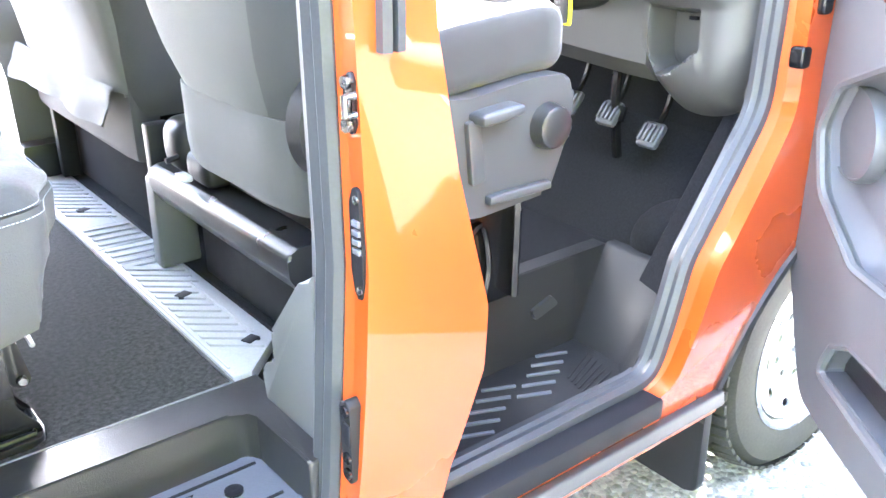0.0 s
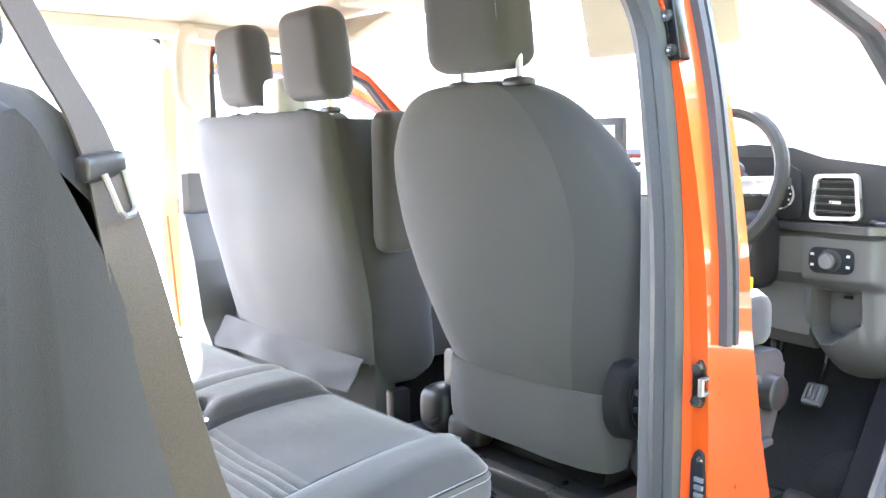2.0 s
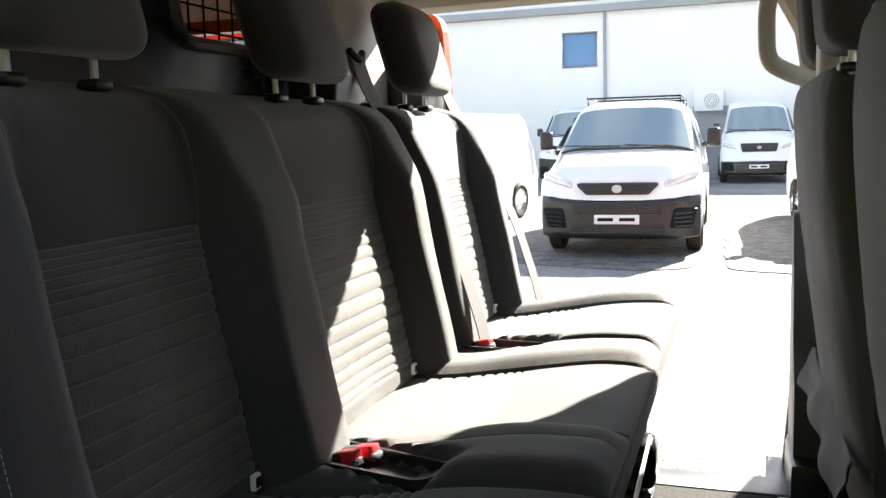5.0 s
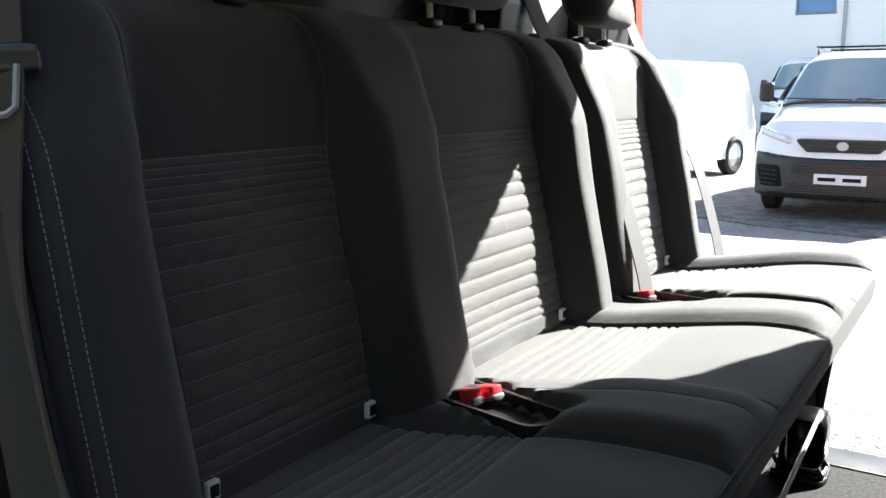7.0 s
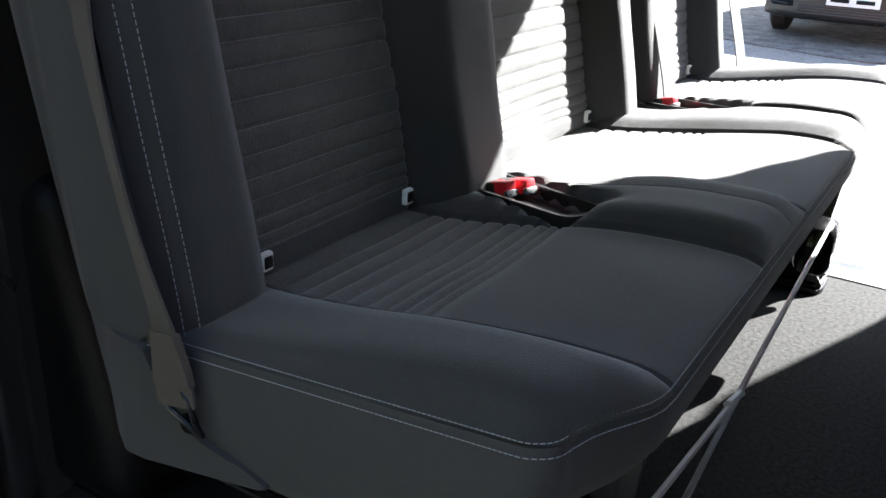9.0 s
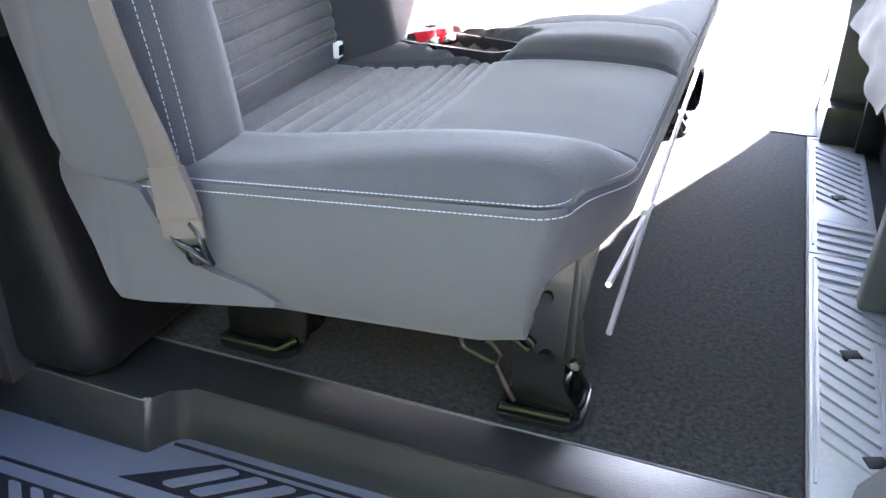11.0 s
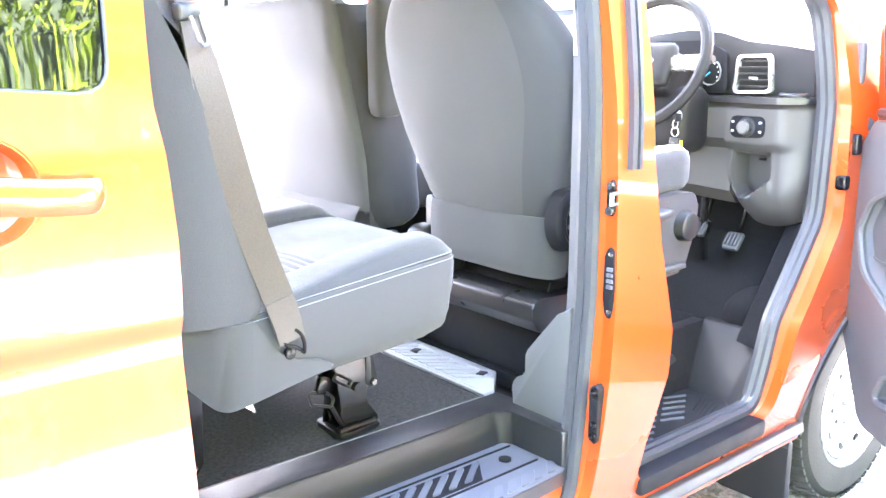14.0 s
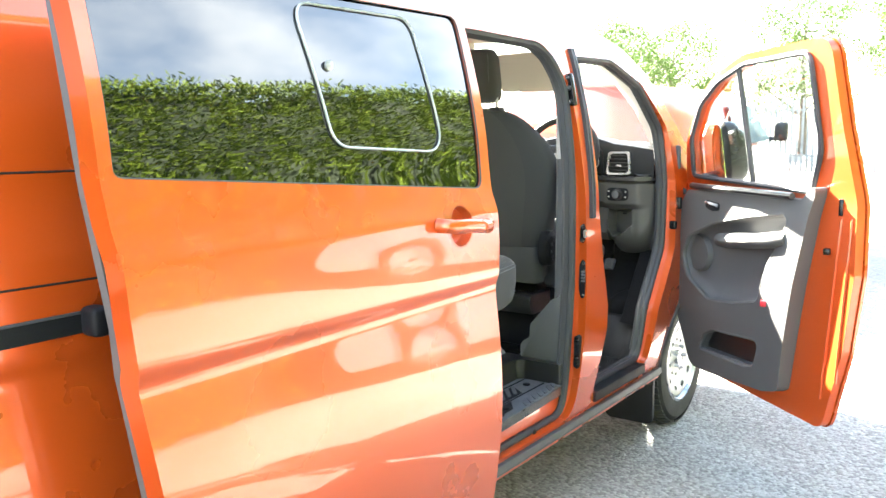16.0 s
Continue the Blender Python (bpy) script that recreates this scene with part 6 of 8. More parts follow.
bm = bmesh.new()
table = [(1.03, 0.155, 0.60, -0.015, 0.16), (1.10, 0.13, 0.635, -0.035, 0.17), (1.20, 0.10, 0.68, -0.05, 0.17), (1.30, 0.082, 0.715, -0.06, 0.16), (1.38, 0.092, 0.73, -0.066, 0.15), (1.45, 0.13, 0.725, -0.07, 0.13),
         (1.51, 0.19, 0.695, -0.072, 0.115), (1.55, 0.25, 0.65, -0.072, 0.10), (1.572, 0.31, 0.585, -0.07, 0.08), (1.58, 0.37, 0.51, -0.06, 0.05)]
ring_slab(bm, smooth_table(table), 0, 44, 3.0)
bm.faces.ensure_lookup_table()
nr = len(bm.faces) // 44
# faces turned to the near side go into a darker panel
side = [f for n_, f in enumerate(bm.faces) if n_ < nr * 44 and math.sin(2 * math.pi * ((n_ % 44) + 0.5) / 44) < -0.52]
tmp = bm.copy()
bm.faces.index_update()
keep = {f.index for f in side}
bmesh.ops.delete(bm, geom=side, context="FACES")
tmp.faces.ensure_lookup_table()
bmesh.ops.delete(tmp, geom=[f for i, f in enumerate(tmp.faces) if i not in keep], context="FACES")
dpart("side_panel", tmp, SEATSIDE, driver, "near side of the seat back, in a darker cloth colour")
back = dpart("backrest", bm, SEATBACK, driver, "plain dark grey cloth seat back")
bm = bmesh.new()
ring_slab(bm, smooth_table([(0.885, 0.165, 0.60, 0.0, 0.1), (0.92, 0.16, 0.60, -0.008, 0.12), (0.98, 0.157, 0.60, -0.012, 0.13), (1.03, 0.158, 0.597, -0.012, 0.14)], 3), 0, 44, 4.0)
dpart("lower_back_panel", bm, SEATBACK, back)
# head restraint
bm = bmesh.new()


def dh(p):
    t = (p.z - 1.60) / 0.20
    return Vector((p.x + 0.01 - 0.02 * t, 0.431 + (p.y - 0.431) * (1.0 - 0.13 * t * t + 0.05 * t), p.z))


soft_box(bm, (-0.095, 0.314, 1.60), (0.0, 0.548, 1.81), 0.036, 10, dh)
hr = dpart("head_restraint", bm, SEATBACK, driver)
bm = bmesh.new()
dashes(bm, [(-0.092 + 0.01 - 0.02 * t, 0.335 - 0.006 * t, 1.635 + 0.15 * t) for t in (0, 0.25, 0.5, 0.75, 1.0)])
dpart("stitching", bm, STITCH, hr)
for y in (0.322, 0.472):
    bm = bmesh.new()
    tube(bm, [(-0.045, y, 1.555), (-0.045, y, 1.64)], 0.006, 8)
    dpart("post", bm, STEEL, hr)
    bm = bmesh.new()
    soft_box(bm, (-0.067, y - 0.024, 1.566), (-0.023, y + 0.024, 1.584), 0.008, 3)
    dpart("post_collar", bm, BLACK_PL, hr)
# cushion
bm = bmesh.new()
soft_box(bm, (0.05, 0.135, 0.99), (0.52, 0.68, 1.115), 0.045, 10, lambda p: Vector((p.x, p.y, p.z + 0.03 * smooth01((p.x - 0.05) / 0.45) + 0.02 * smooth01((abs(p.y - 0.41) - 0.14) / 0.1))))
dpart("cushion", bm, FABRIC, driver)
bm = bmesh.new()
soft_box(bm, (0.04, 0.16, 0.90), (0.48, 0.66, 1.03), 0.02, 4)
dpart("seat_frame", bm, SATIN_PL, driver)
# side shield with height lever and knob
bm = bmesh.new()
prism(bm, fillet([(0.09, 0.86), (0.30, 0.835), (0.455, 0.845), (0.50, 0.95), (0.51, 1.045), (0.42, 1.05), (0.28, 1.035), (0.11, 1.05), (0.09, 1.0)], [0.02, 0.03, 0.03, 0.05, 0.03, 0.03, 0.03, 0.03, 0.03], 4), "y", 0.115, 0.175, 0.012, 3)
shield = dpart("side_shield", bm, SHIELD_PL, driver, "grey moulded seat side shield")
bm = bmesh.new()
rings = []
for r, h in ((0.0, 0.03), (0.03, 0.03), (0.034, 0.026), (0.036, 0.012), (0.04, 0.0)):
    rings.append([(0.445 + r * (1 + (0.05 if k % 2 and 0.01 < h < 0.028 else 0)) * math.cos(2 * math.pi * k / 32), 0.117 - h, 0.966 + r * (1 + (0.05 if k % 2 and 0.01 < h < 0.028 else 0)) * math.sin(2 * math.pi * k / 32)) for k in range(32)])
loft(bm, rings)
dpart("adjuster_knob", bm, SATIN_PL, shield)
bm = bmesh.new()
soft_box(bm, (0.275, 0.078, 1.0), (0.365, 0.125, 1.02), 0.008, 4, m=Matrix.Translation((0.34, 0.1, 1.01)) @ pose(0, 0, 0, 0, -5, 0) @ Matrix.Translation((-0.34, -0.1, -1.01)))
dpart("height_lever", bm, SHIELD_PL, shield)
bm = bmesh.new()
soft_box(bm, (0.31, 0.10, 0.855), (0.45, 0.125, 0.872), 0.006, 3)
dpart("lower_lever", bm, SHIELD_PL, shield)
bm = bmesh.new()
prism(bm, fillet([(0.275, 0.895), (0.265, 1.0), (0.29, 1.006), (0.305, 0.9)], 0.006, 3), "y", 0.104, 0.12, 0.004)
dpart("shield_ridge", bm, SHIELD_PL, shield)
# round recliner cover at the back edge
bm = bmesh.new()
revolve(bm, [(0, 0.02), (0.04, 0.02), (0.051, 0.012), (0.055, -0.02), (0, -0.02)], Matrix.Translation((0.03, 0.125, 1.03)) @ pose(0, 0, 0, 90, 0, 0) @ Matrix.Diagonal((1.0, 1.35, 1, 1)), 28)
rc = dpart("recliner_cover", bm, MATT_BLK, driver, "black oval recliner cover")
bm = bmesh.new()
tube(bm, [(0.03 + 0.034 * math.cos(2 * math.pi * k / 28), 0.103, 1.03 + 0.048 * math.sin(2 * math.pi * k / 28)) for k in range(28)], 0.004, 6, closed=True)
dpart("cover_ring", bm, GLOSS_BLK, rc)
bm = bmesh.new()
for a in range(6):
    q = radians(60 * a + 20)
    box(bm, (0.026 + 0.02 * math.cos(q), 0.1, 1.025 + 0.03 * math.sin(q)), (0.034 + 0.02 * math.cos(q), 0.106, 1.035 + 0.03 * math.sin(q)), 0.001)
dpart("cover_mark", bm, SHIELD_PL, rc)
# base: steel box with pressed panel, and the moulded cover behind
bm = bmesh.new()
box(bm, (0.16, 0.20, 0.612), (0.46, 0.62, 0.90), 0.01)
base = dpart("seat_base", bm, STEEL_BLK, driver, "black steel seat base")
bm = bmesh.new()
tube(bm, curve_pts([(0.30, 0.196, 0.64), (0.32, 0.196, 0.72), (0.37, 0.196, 0.78), (0.39, 0.196, 0.70), (0.38, 0.196, 0.64)], 4), 0.007, 6)
tube(bm, [(0.45, 0.192, 0.62), (0.455, 0.192, 0.84)], 0.01, 6)
dpart("pressed_rib", bm, STEEL_BLK, base)
bm = bmesh.new()
prism(bm, fillet([(0.004, 0.758), (-0.018, 0.79), (-0.02, 0.828), (0.0, 0.838), (0.16, 0.842), (0.16, 0.758)], [0.01, 0.02, 0.012, 0.012, 0, 0], 4), "y", 0.182, 0.742, 0.007, 3)
cover_top = bmesh.new()
prism(cover_top, fillet([(0.045, 0.84), (0.06, 0.872), (0.16, 0.885), (0.16, 0.84)], [0.006, 0.012, 0, 0], 3), "y", 0.20, 0.56, 0.005, 2)
cover = dpart("base_cover", bm,  BLACK_PL, driver, "satin black moulded cover behind the seat base")
bm = bmesh.new()
box(bm, (0.05, 0.20, 0.613), (0.16, 0.68, 0.78), 0.006)
dpart("base_panel", bm, STEP_DK, cover)
dpart("slide_rail_cover", cover_top, ARCH_PL, cover)
bm = bmesh.new()
prism(bm, fillet([(-0.018, 0.613), (0.07, 0.613), (0.07, 0.80), (0.0, 0.822), (-0.012, 0.80)], 0.008, 3), "y", 0.744, 0.785, 0.006)
dpart("base_end", bm, GREY_PL, cover)
bm = bmesh.new()
soft_box(bm, (-0.005, 0.60, 0.84), (0.09, 0.70, 0.945), 0.035, 6)
soft_box(bm, (0.0, 0.50, 0.84), (0.06, 0.60, 0.90), 0.02, 4)
tube(bm, [(0.0, 0.62, 0.88), (-0.025, 0.62, 0.875)], 0.006, 6)
dpart("recliner_mechanism", bm, MATT_BLK, driver)
bm = bmesh.new()
box(bm, (-0.03, 0.53, 0.857), (-0.012, 0.57, 0.867), 0.002)
dpart("recliner_tab", bm, STEEL, driver)
# armrest
bm = bmesh.new()
soft_box(bm, (0.0, 0.80, 1.22), (0.10, 0.87, 1.545), 0.03, 6)
dpart("armrest", bm, SEATBACK, driver, "raised cloth armrest")

# double passenger seat
pas = thing("passenger_seat", "pale grey covered double passenger seat with hanging rear flap", "seat", at=(0.2, 1.28, 0.61))


def ppart(name, bm, material, parent, label="", smooth=40):
    bmesh.ops.translate(bm, vec=(-0.2, -1.28, -0.61), verts=bm.verts[:])
    return part(name, bm, material, parent, label, smooth)


bm = bmesh.new()
table = [(0.952, 0.86, 1.57, -0.02, 0.14), (1.05, 0.865, 1.60, -0.035, 0.15), (1.2, 0.885, 1.645, -0.055, 0.15), (1.35, 0.91, 1.685, -0.07, 0.14), (1.45, 0.93, 1.70, -0.075, 0.13),
         (1.51, 0.945, 1.70, -0.076, 0.12), (1.54, 0.965, 1.68, -0.07, 0.10), (1.552, 1.0, 1.64, -0.06, 0.07)]
ring_slab(bm, smooth_table(table), 0, 52, 5.0)
pb = ppart("backrest", bm, COVER, pas)
bm = bmesh.new()
rows = []
for i in range(9):
    t = i / 8
    row = []
    for k in range(25):
        s = k / 24
        y = 0.872 + 0.735 * s
        wob = 0.006 * math.sin(s * 17 + 1) * t + 0.006 * noise.noise(Vector((s * 9, t * 3, 2)))
        row.append((-0.024 - 0.022 * t + wob, y + 0.045 * t, 0.968 - (0.085 + 0.005 * math.sin(s * 9)) * t))
    rows.append(row)
loft(bm, rows + [[(x + 0.004, y, z) for x, y, z in r] for r in rows[::-1]], cap=False, closed=False)
ppart("rear_flap", bm, COVER, pb, "loose hanging cloth flap")
bm = bmesh.new()
ring_slab(bm, smooth_table([(0.90, 0.855, 0.90, 0.03, 0.10), (0.93, 0.845, 0.92, 0.01, 0.17), (0.99, 0.845, 0.93, 0.0, 0.19), (1.2, 0.86, 0.95, -0.01, 0.19), (1.45, 0.895, 0.98, -0.03, 0.17), (1.53, 0.93, 0.99, -0.03, 0.13)]), 0, 28, 3)
ppart("side_bolster", bm, FABRIC, pb)
for yc, hw in ((1.03, 0.108), (1.40, 0.098)):
    bm = bmesh.new()

    def ph(p, yc=yc):
        t = (p.z - 1.575) / 0.21
        return Vector((p.x - 0.02 * t, yc + (p.y - yc) * (0.97 + 0.10 * t - 0.22 * t ** 3), p.z))
    soft_box(bm, (-0.07, yc - hw, 1.575), (0.025, yc + hw, 1.787), 0.036, 10, ph)
    hr = ppart("head_restraint", bm, SEATBACK, pas)
    for y in (yc - 0.06, yc + 0.05):
        bm = bmesh.new()
        tube(bm, [(-0.03, y, 1.53), (-0.03, y, 1.60)], 0.006, 8)
        ppart("post", bm, STEEL, hr)
        bm = bmesh.new()
        soft_box(bm, (-0.05, y - 0.02, 1.543), (-0.01, y + 0.02, 1.558), 0.007, 3)
        ppart("post_collar", bm, BLACK_PL, hr)
bm = bmesh.new()
soft_box(bm, (-0.06, 1.165, 1.50), (0.04, 1.26, 1.64), 0.02, 5)
ppart("belt_housing", bm, LIGHT_PL, pas, "pale belt housing between the head restraints")
bm = bmesh.new()
soft_box(bm, (0.03, 0.86, 0.93), (0.52, 1.68, 1.09), 0.04, 8)
ppart("cushion", bm, FABRIC, pas)
bm = bmesh.new()
box(bm, (0.06, 0.92, 0.612), (0.46, 1.60, 0.94), 0.01)
ppart("seat_base", bm, CARPET_CAB, pas)
bm = bmesh.new()
soft_box(bm, (0.0, 0.86, 0.80), (0.07, 1.60, 1.0), 0.02, 6)
ppart("rear_panel", bm, SEATSIDE, pas, "dark cloth rear of the seat cushion")
for y in (0.80, 1.50):
    bm = bmesh.new()
    box(bm, (0.01, y, 0.613), (0.06, y + 0.03, 0.90), 0.004)
    ppart("base_bracket", bm, MATT_BLK, pas)

# ---- cab: step well, dashboard, controls ----
WELL_Z = 0.448
bm = bmesh.new()
prism(bm, fillet([(0.09, 0.0), (0.54, 0.0), (0.63, 0.045), (0.66, 0.10), (0.66, 0.235), (0.09, 0.235)], [0, 0.08, 0.05, 0.02, 0, 0], 4), "z", 0.40, WELL_Z, 0.005)
well = part("cab_step", bm, WELL_PL, van, "black moulded cab entry step")
# sloped riser with its lid, and the sloped front end
bm = bmesh.new()
prism(bm, [(0.205, 0.42), (0.262, 0.615), (0.30, 0.615), (0.30, 0.42)], "x", 0.10, 0.79, 0.004)
riser = part("step_riser", bm, WELL_PL, well)
bm = bmesh.new()
lid = fillet([(0.15, 0.03), (0.15, 0.165), (0.69, 0.165), (0.655, 0.03)], 0.012, 3)
lean = lambda u, v, d: (u, 0.205 + 0.2923 * (WELL_Z - 0.42 + v) - 0.002 + d, WELL_Z + v)
sheet(bm, lid, [], [], lean, 0.006)
part("riser_lid", bm, WELL_PL, riser)
bm = bmesh.new()
sheet(bm, fillet([(0.545, 0.072), (0.54, 0.092), (0.60, 0.108), (0.615, 0.088)], 0.006, 3), [], [], lambda u, v, d: (u, lean(u, v, d)[1] - 0.008, WELL_Z + v), 0.012)
part("lid_catch", bm, SATIN_PL, riser)
bm = bmesh.new()
rings = []
for y in (0.02, 0.06, 0.085, 0.15, 0.262):
    top = 0.787 - 0.05 * smooth01((0.09 - y) / 0.08)
    low = 0.632 - 0.09 * smooth01((0.10 - y) / 0.10)
    rings.append([(low, y - 0.03 * (y > 0.2), 0.43), (top - 0.004, y, 0.612), (top + 0.006, y, 0.618), (0.83, y, 0.616), (0.83, y, 0.43)])
loft(bm, rings)
part("well_end", bm, WELL_PL, well)
# rim strip along the door edge
bm = bmesh.new()
tube(bm, curve_pts([(0.10, 0.0, WELL_Z + 0.004), (0.50, 0.0, WELL_Z + 0.004), (0.60, 0.012, WELL_Z + 0.02), (0.66, 0.025, 0.52), (0.735, 0.03, 0.612)], 5), 0.008, 6)
part("well_rim", bm, WELL_PL, well)
for g, x0, y0 in ((0, 0.26, 0.075), (1, 0.43, 0.105)):
    for k in range(5):
        bm = bmesh.new()
        box(bm, (-0.034, -0.003, WELL_Z - 0.002), (0.034, 0.003, WELL_Z + 0.005), 0.001, m=pose(x0 + k * 0.033, y0 + k * 0.022, 0, 0, 0, -24))
        part("grip_bar", bm, STEP_PL, well)
for k in range(7):
    bm = bmesh.new()
    tube(bm, [(0.50 + k * 0.004, 0.03 + k * 0.013, WELL_Z), (0.60 + k * 0.004, 0.055 + k * 0.016, WELL_Z)], 0.0024, 5)
    part("grip_line", bm, WELL_PL, well)
for k in range(4):
    bm = bmesh.new()
    tube(bm, [(0.12, 0.02 + k * 0.012, WELL_Z), (0.45, 0.018 + k * 0.012, WELL_Z)], 0.0022, 5)
    part("grip_line", bm, WELL_PL, well)
# kick panel and carpeted footwell side
bm = bmesh.new()
rings = []
for z, x0 in ((0.60, 0.70), (0.66, 0.745), (0.72, 0.79), (0.80, 0.85), (0.86, 0.895), (0.912, 0.937)):
    rings.append([(x0 - 0.02, 0.02, z), (x0, 0.055, z), (x0 + 0.012, 0.09, z), (x0 + 0.02, 0.112, z), (x0 + 0.034, 0.12, z), (1.06, 0.14, z), (1.06, 0.02, z)])
loft(bm, rings)
soft_box(bm, (0.80, 0.08, 0.54), (1.06, 0.26, 0.72), 0.085, 8, lambda p: Vector((p.x, p.y - 0.25 * (p.z - 0.6), p.z)))
part("kick_panel", bm, CARPET_CAB, van, "black carpeted footwell side")
bm = bmesh.new()
box(bm, (1.02, 0.05, 0.60), (1.06, 1.83, 1.30))
part("toe_board", bm, CARPET_CAB, van)
bm = bmesh.new()
prism(bm, [(0.80, 0.60), (1.03, 0.60), (1.03, 0.85)], "y", 0.1, 1.8)
part("toe_slope", bm, CARPET_CAB, van)

dash = thing("dashboard", "two-tone grey dashboard with steering wheel and silver-framed vents", "dashboard", at=(0.95, YC, 1.0))


def kpart(name, bm, material, parent, label="", smooth=35):
    bmesh.ops.translate(bm, vec=(-0.95, -YC, -1.0), verts=bm.verts[:])
    return part(name, bm, material, parent, label, smooth)


bm = bmesh.new()
rings = []
for y, top, xr in ((0.04, 1.40, 0.90), (0.12, 1.415, 0.885), (0.24, 1.43, 0.875), (0.32, 1.455, 0.87), (0.42, 1.465, 0.86), (0.55, 1.455, 0.865), (0.70, 1.42, 0.88), (1.2, 1.41, 0.88), (1.84, 1.40, 0.90)):
    rings.append([(xr, y, 1.265), (xr - 0.005, y, top - 0.05), (xr + 0.01, y, top - 0.008), (xr + 0.05, y, top), (1.12, y, top - 0.02), (1.12, y, 1.265)])
loft(bm, rings)
upper = kpart("upper_dash", bm, WELL_PL, dash, "black upper dashboard")
bm = bmesh.new()
rings = []
for y, z0, xr in ((0.25, 0.956, 0.846), (0.32, 0.96, 0.84), (0.62, 0.98, 0.84), (0.80, 1.0, 0.86), (1.84, 1.0, 0.87)):
    rings.append([(xr + 0.05, y, z0), (xr + 0.01, y, z0 + 0.04), (xr + 0.012, y, 1.12), (xr - 0.012, y, 1.15), (xr - 0.012, y, 1.235), (xr + 0.01, y, 1.255), (1.1, y, 1.255), (1.1, y, z0)])
loft(bm, rings)
lower = kpart("lower_dash", bm, DASH_PL, dash, "mid-grey lower dashboard")
bm = bmesh.new()
prism(bm, fillet([(0.86, 0.03), (0.812, 0.10), (0.828, 0.36), (0.90, 0.40), (0.95, 0.03)], [0.02, 0.05, 0.05, 0, 0], 4), "z", 1.252, 1.27, 0.006, 3)
kpart("dash_shelf", bm, SATIN_PL, dash)
# cup holder ring at the door end
bm = bmesh.new()
revolve(bm, [(0.026, 0), (0.038, 0), (0.040, 0.012), (0.034, 0.016), (0.028, 0.012)], Matrix.Translation((0.875, 0.085, 1.266)), 20)
kpart("cup_holder", bm, SATIN_PL, dash)


def vent(yc, zc, w, h, x, parent, slats=4):
    bm = bmesh.new()
    o = fillet([(yc - w / 2 - 0.004, zc - h / 2), (yc + w / 2 + 0.006, zc - h / 2 - 0.004), (yc + w / 2 - 0.004, zc + h / 2), (yc - w / 2 + 0.006, zc + h / 2 + 0.002)], 0.016, 4)
    i = [(yc + (u - yc) * 0.83, zc + (v - zc) * 0.84) for u, v in o]
    sheet(bm, o, [i], [], lambda u, v, d: (x - 0.012 + d, u, v), 0.014)
    fr = kpart("vent_frame", bm, SILVER, parent, "silver vent frame")
    bm = bmesh.new()
    prism(bm, i, "x", x + 0.02, x + 0.03)
    kpart("vent_back", bm, STEP_DK, fr)
    for k in range(slats):
        z = zc - h * 0.42 + h * 0.84 * (k + 0.5) / slats
        bm = bmesh.new()
        box(bm, (x - 0.006, yc - w * 0.41, z - 0.0022), (x + 0.02, yc + w * 0.41, z + 0.0022), 0.001)
        kpart("vent_slat", bm, SATIN_PL, fr)
    bm = bmesh.new()
    box(bm, (x - 0.012, yc - 0.014, zc - h * 0.16), (x - 0.002, yc + 0.014, zc - h * 0.08), 0.002)
    kpart("vent_tab", bm, SILVER, fr)


vent(0.20, 1.332, 0.115, 0.105, 0.868, upper, 5)
vent(0.80, 1.34, 0.07, 0.11, 0.868, upper, 5)
# light switch panel
bm = bmesh.new()
prism(bm, fillet([(0.135, 1.158), (0.240, 1.155), (0.240, 1.218), (0.135, 1.216)], 0.02, 4), "x", 0.822, 0.834, 0.003)
sw = kpart("light_switch_panel", bm, STEP_DK, lower)
bm = bmesh.new()
revolve(bm, [(0, 0.022), (0.018, 0.022), (0.02, 0.02), (0.021, 0.004), (0.0265, 0.003), (0.0275, 0), (0, 0)], Matrix.Translation((0.823, 0.188, 1.187)) @ pose(0, 0, 0, 0, -90, 0), 28)
kpart("light_knob", bm, SATIN_PL, sw)
bm = bmesh.new()
revolve(bm, [(0, 0.024), (0.016, 0.024), (0.0165, 0.02), (0, 0.02)], Matrix.Translation((0.823, 0.188, 1.187)) @ pose(0, 0, 0, 0, -90, 0), 28)
kpart("knob_cap", bm, GREY_PL, sw)
for y, z in ((0.146, 1.20), (0.146, 1.175), (0.231, 1.20), (0.231, 1.175)):
    bm = bmesh.new()
    box(bm, (0.819, y - 0.004, z - 0.003), (0.823, y + 0.004, z + 0.003), 0.001)
    kpart("switch_mark", bm, LIGHT_PL, sw)
# bulged door end of the lower dashboard with the open storage bin hollowed into it
bm = bmesh.new()
ys = sorted(set([round(q, 4) for q in frange(0.03, 0.256, 0.008)] + [0.121, 0.1225, 0.124, 0.1265, 0.129, 0.131, 0.133, 0.135, 0.2395, 0.241, 0.243, 0.245]))
ts = [k / 60 for k in range(61)]


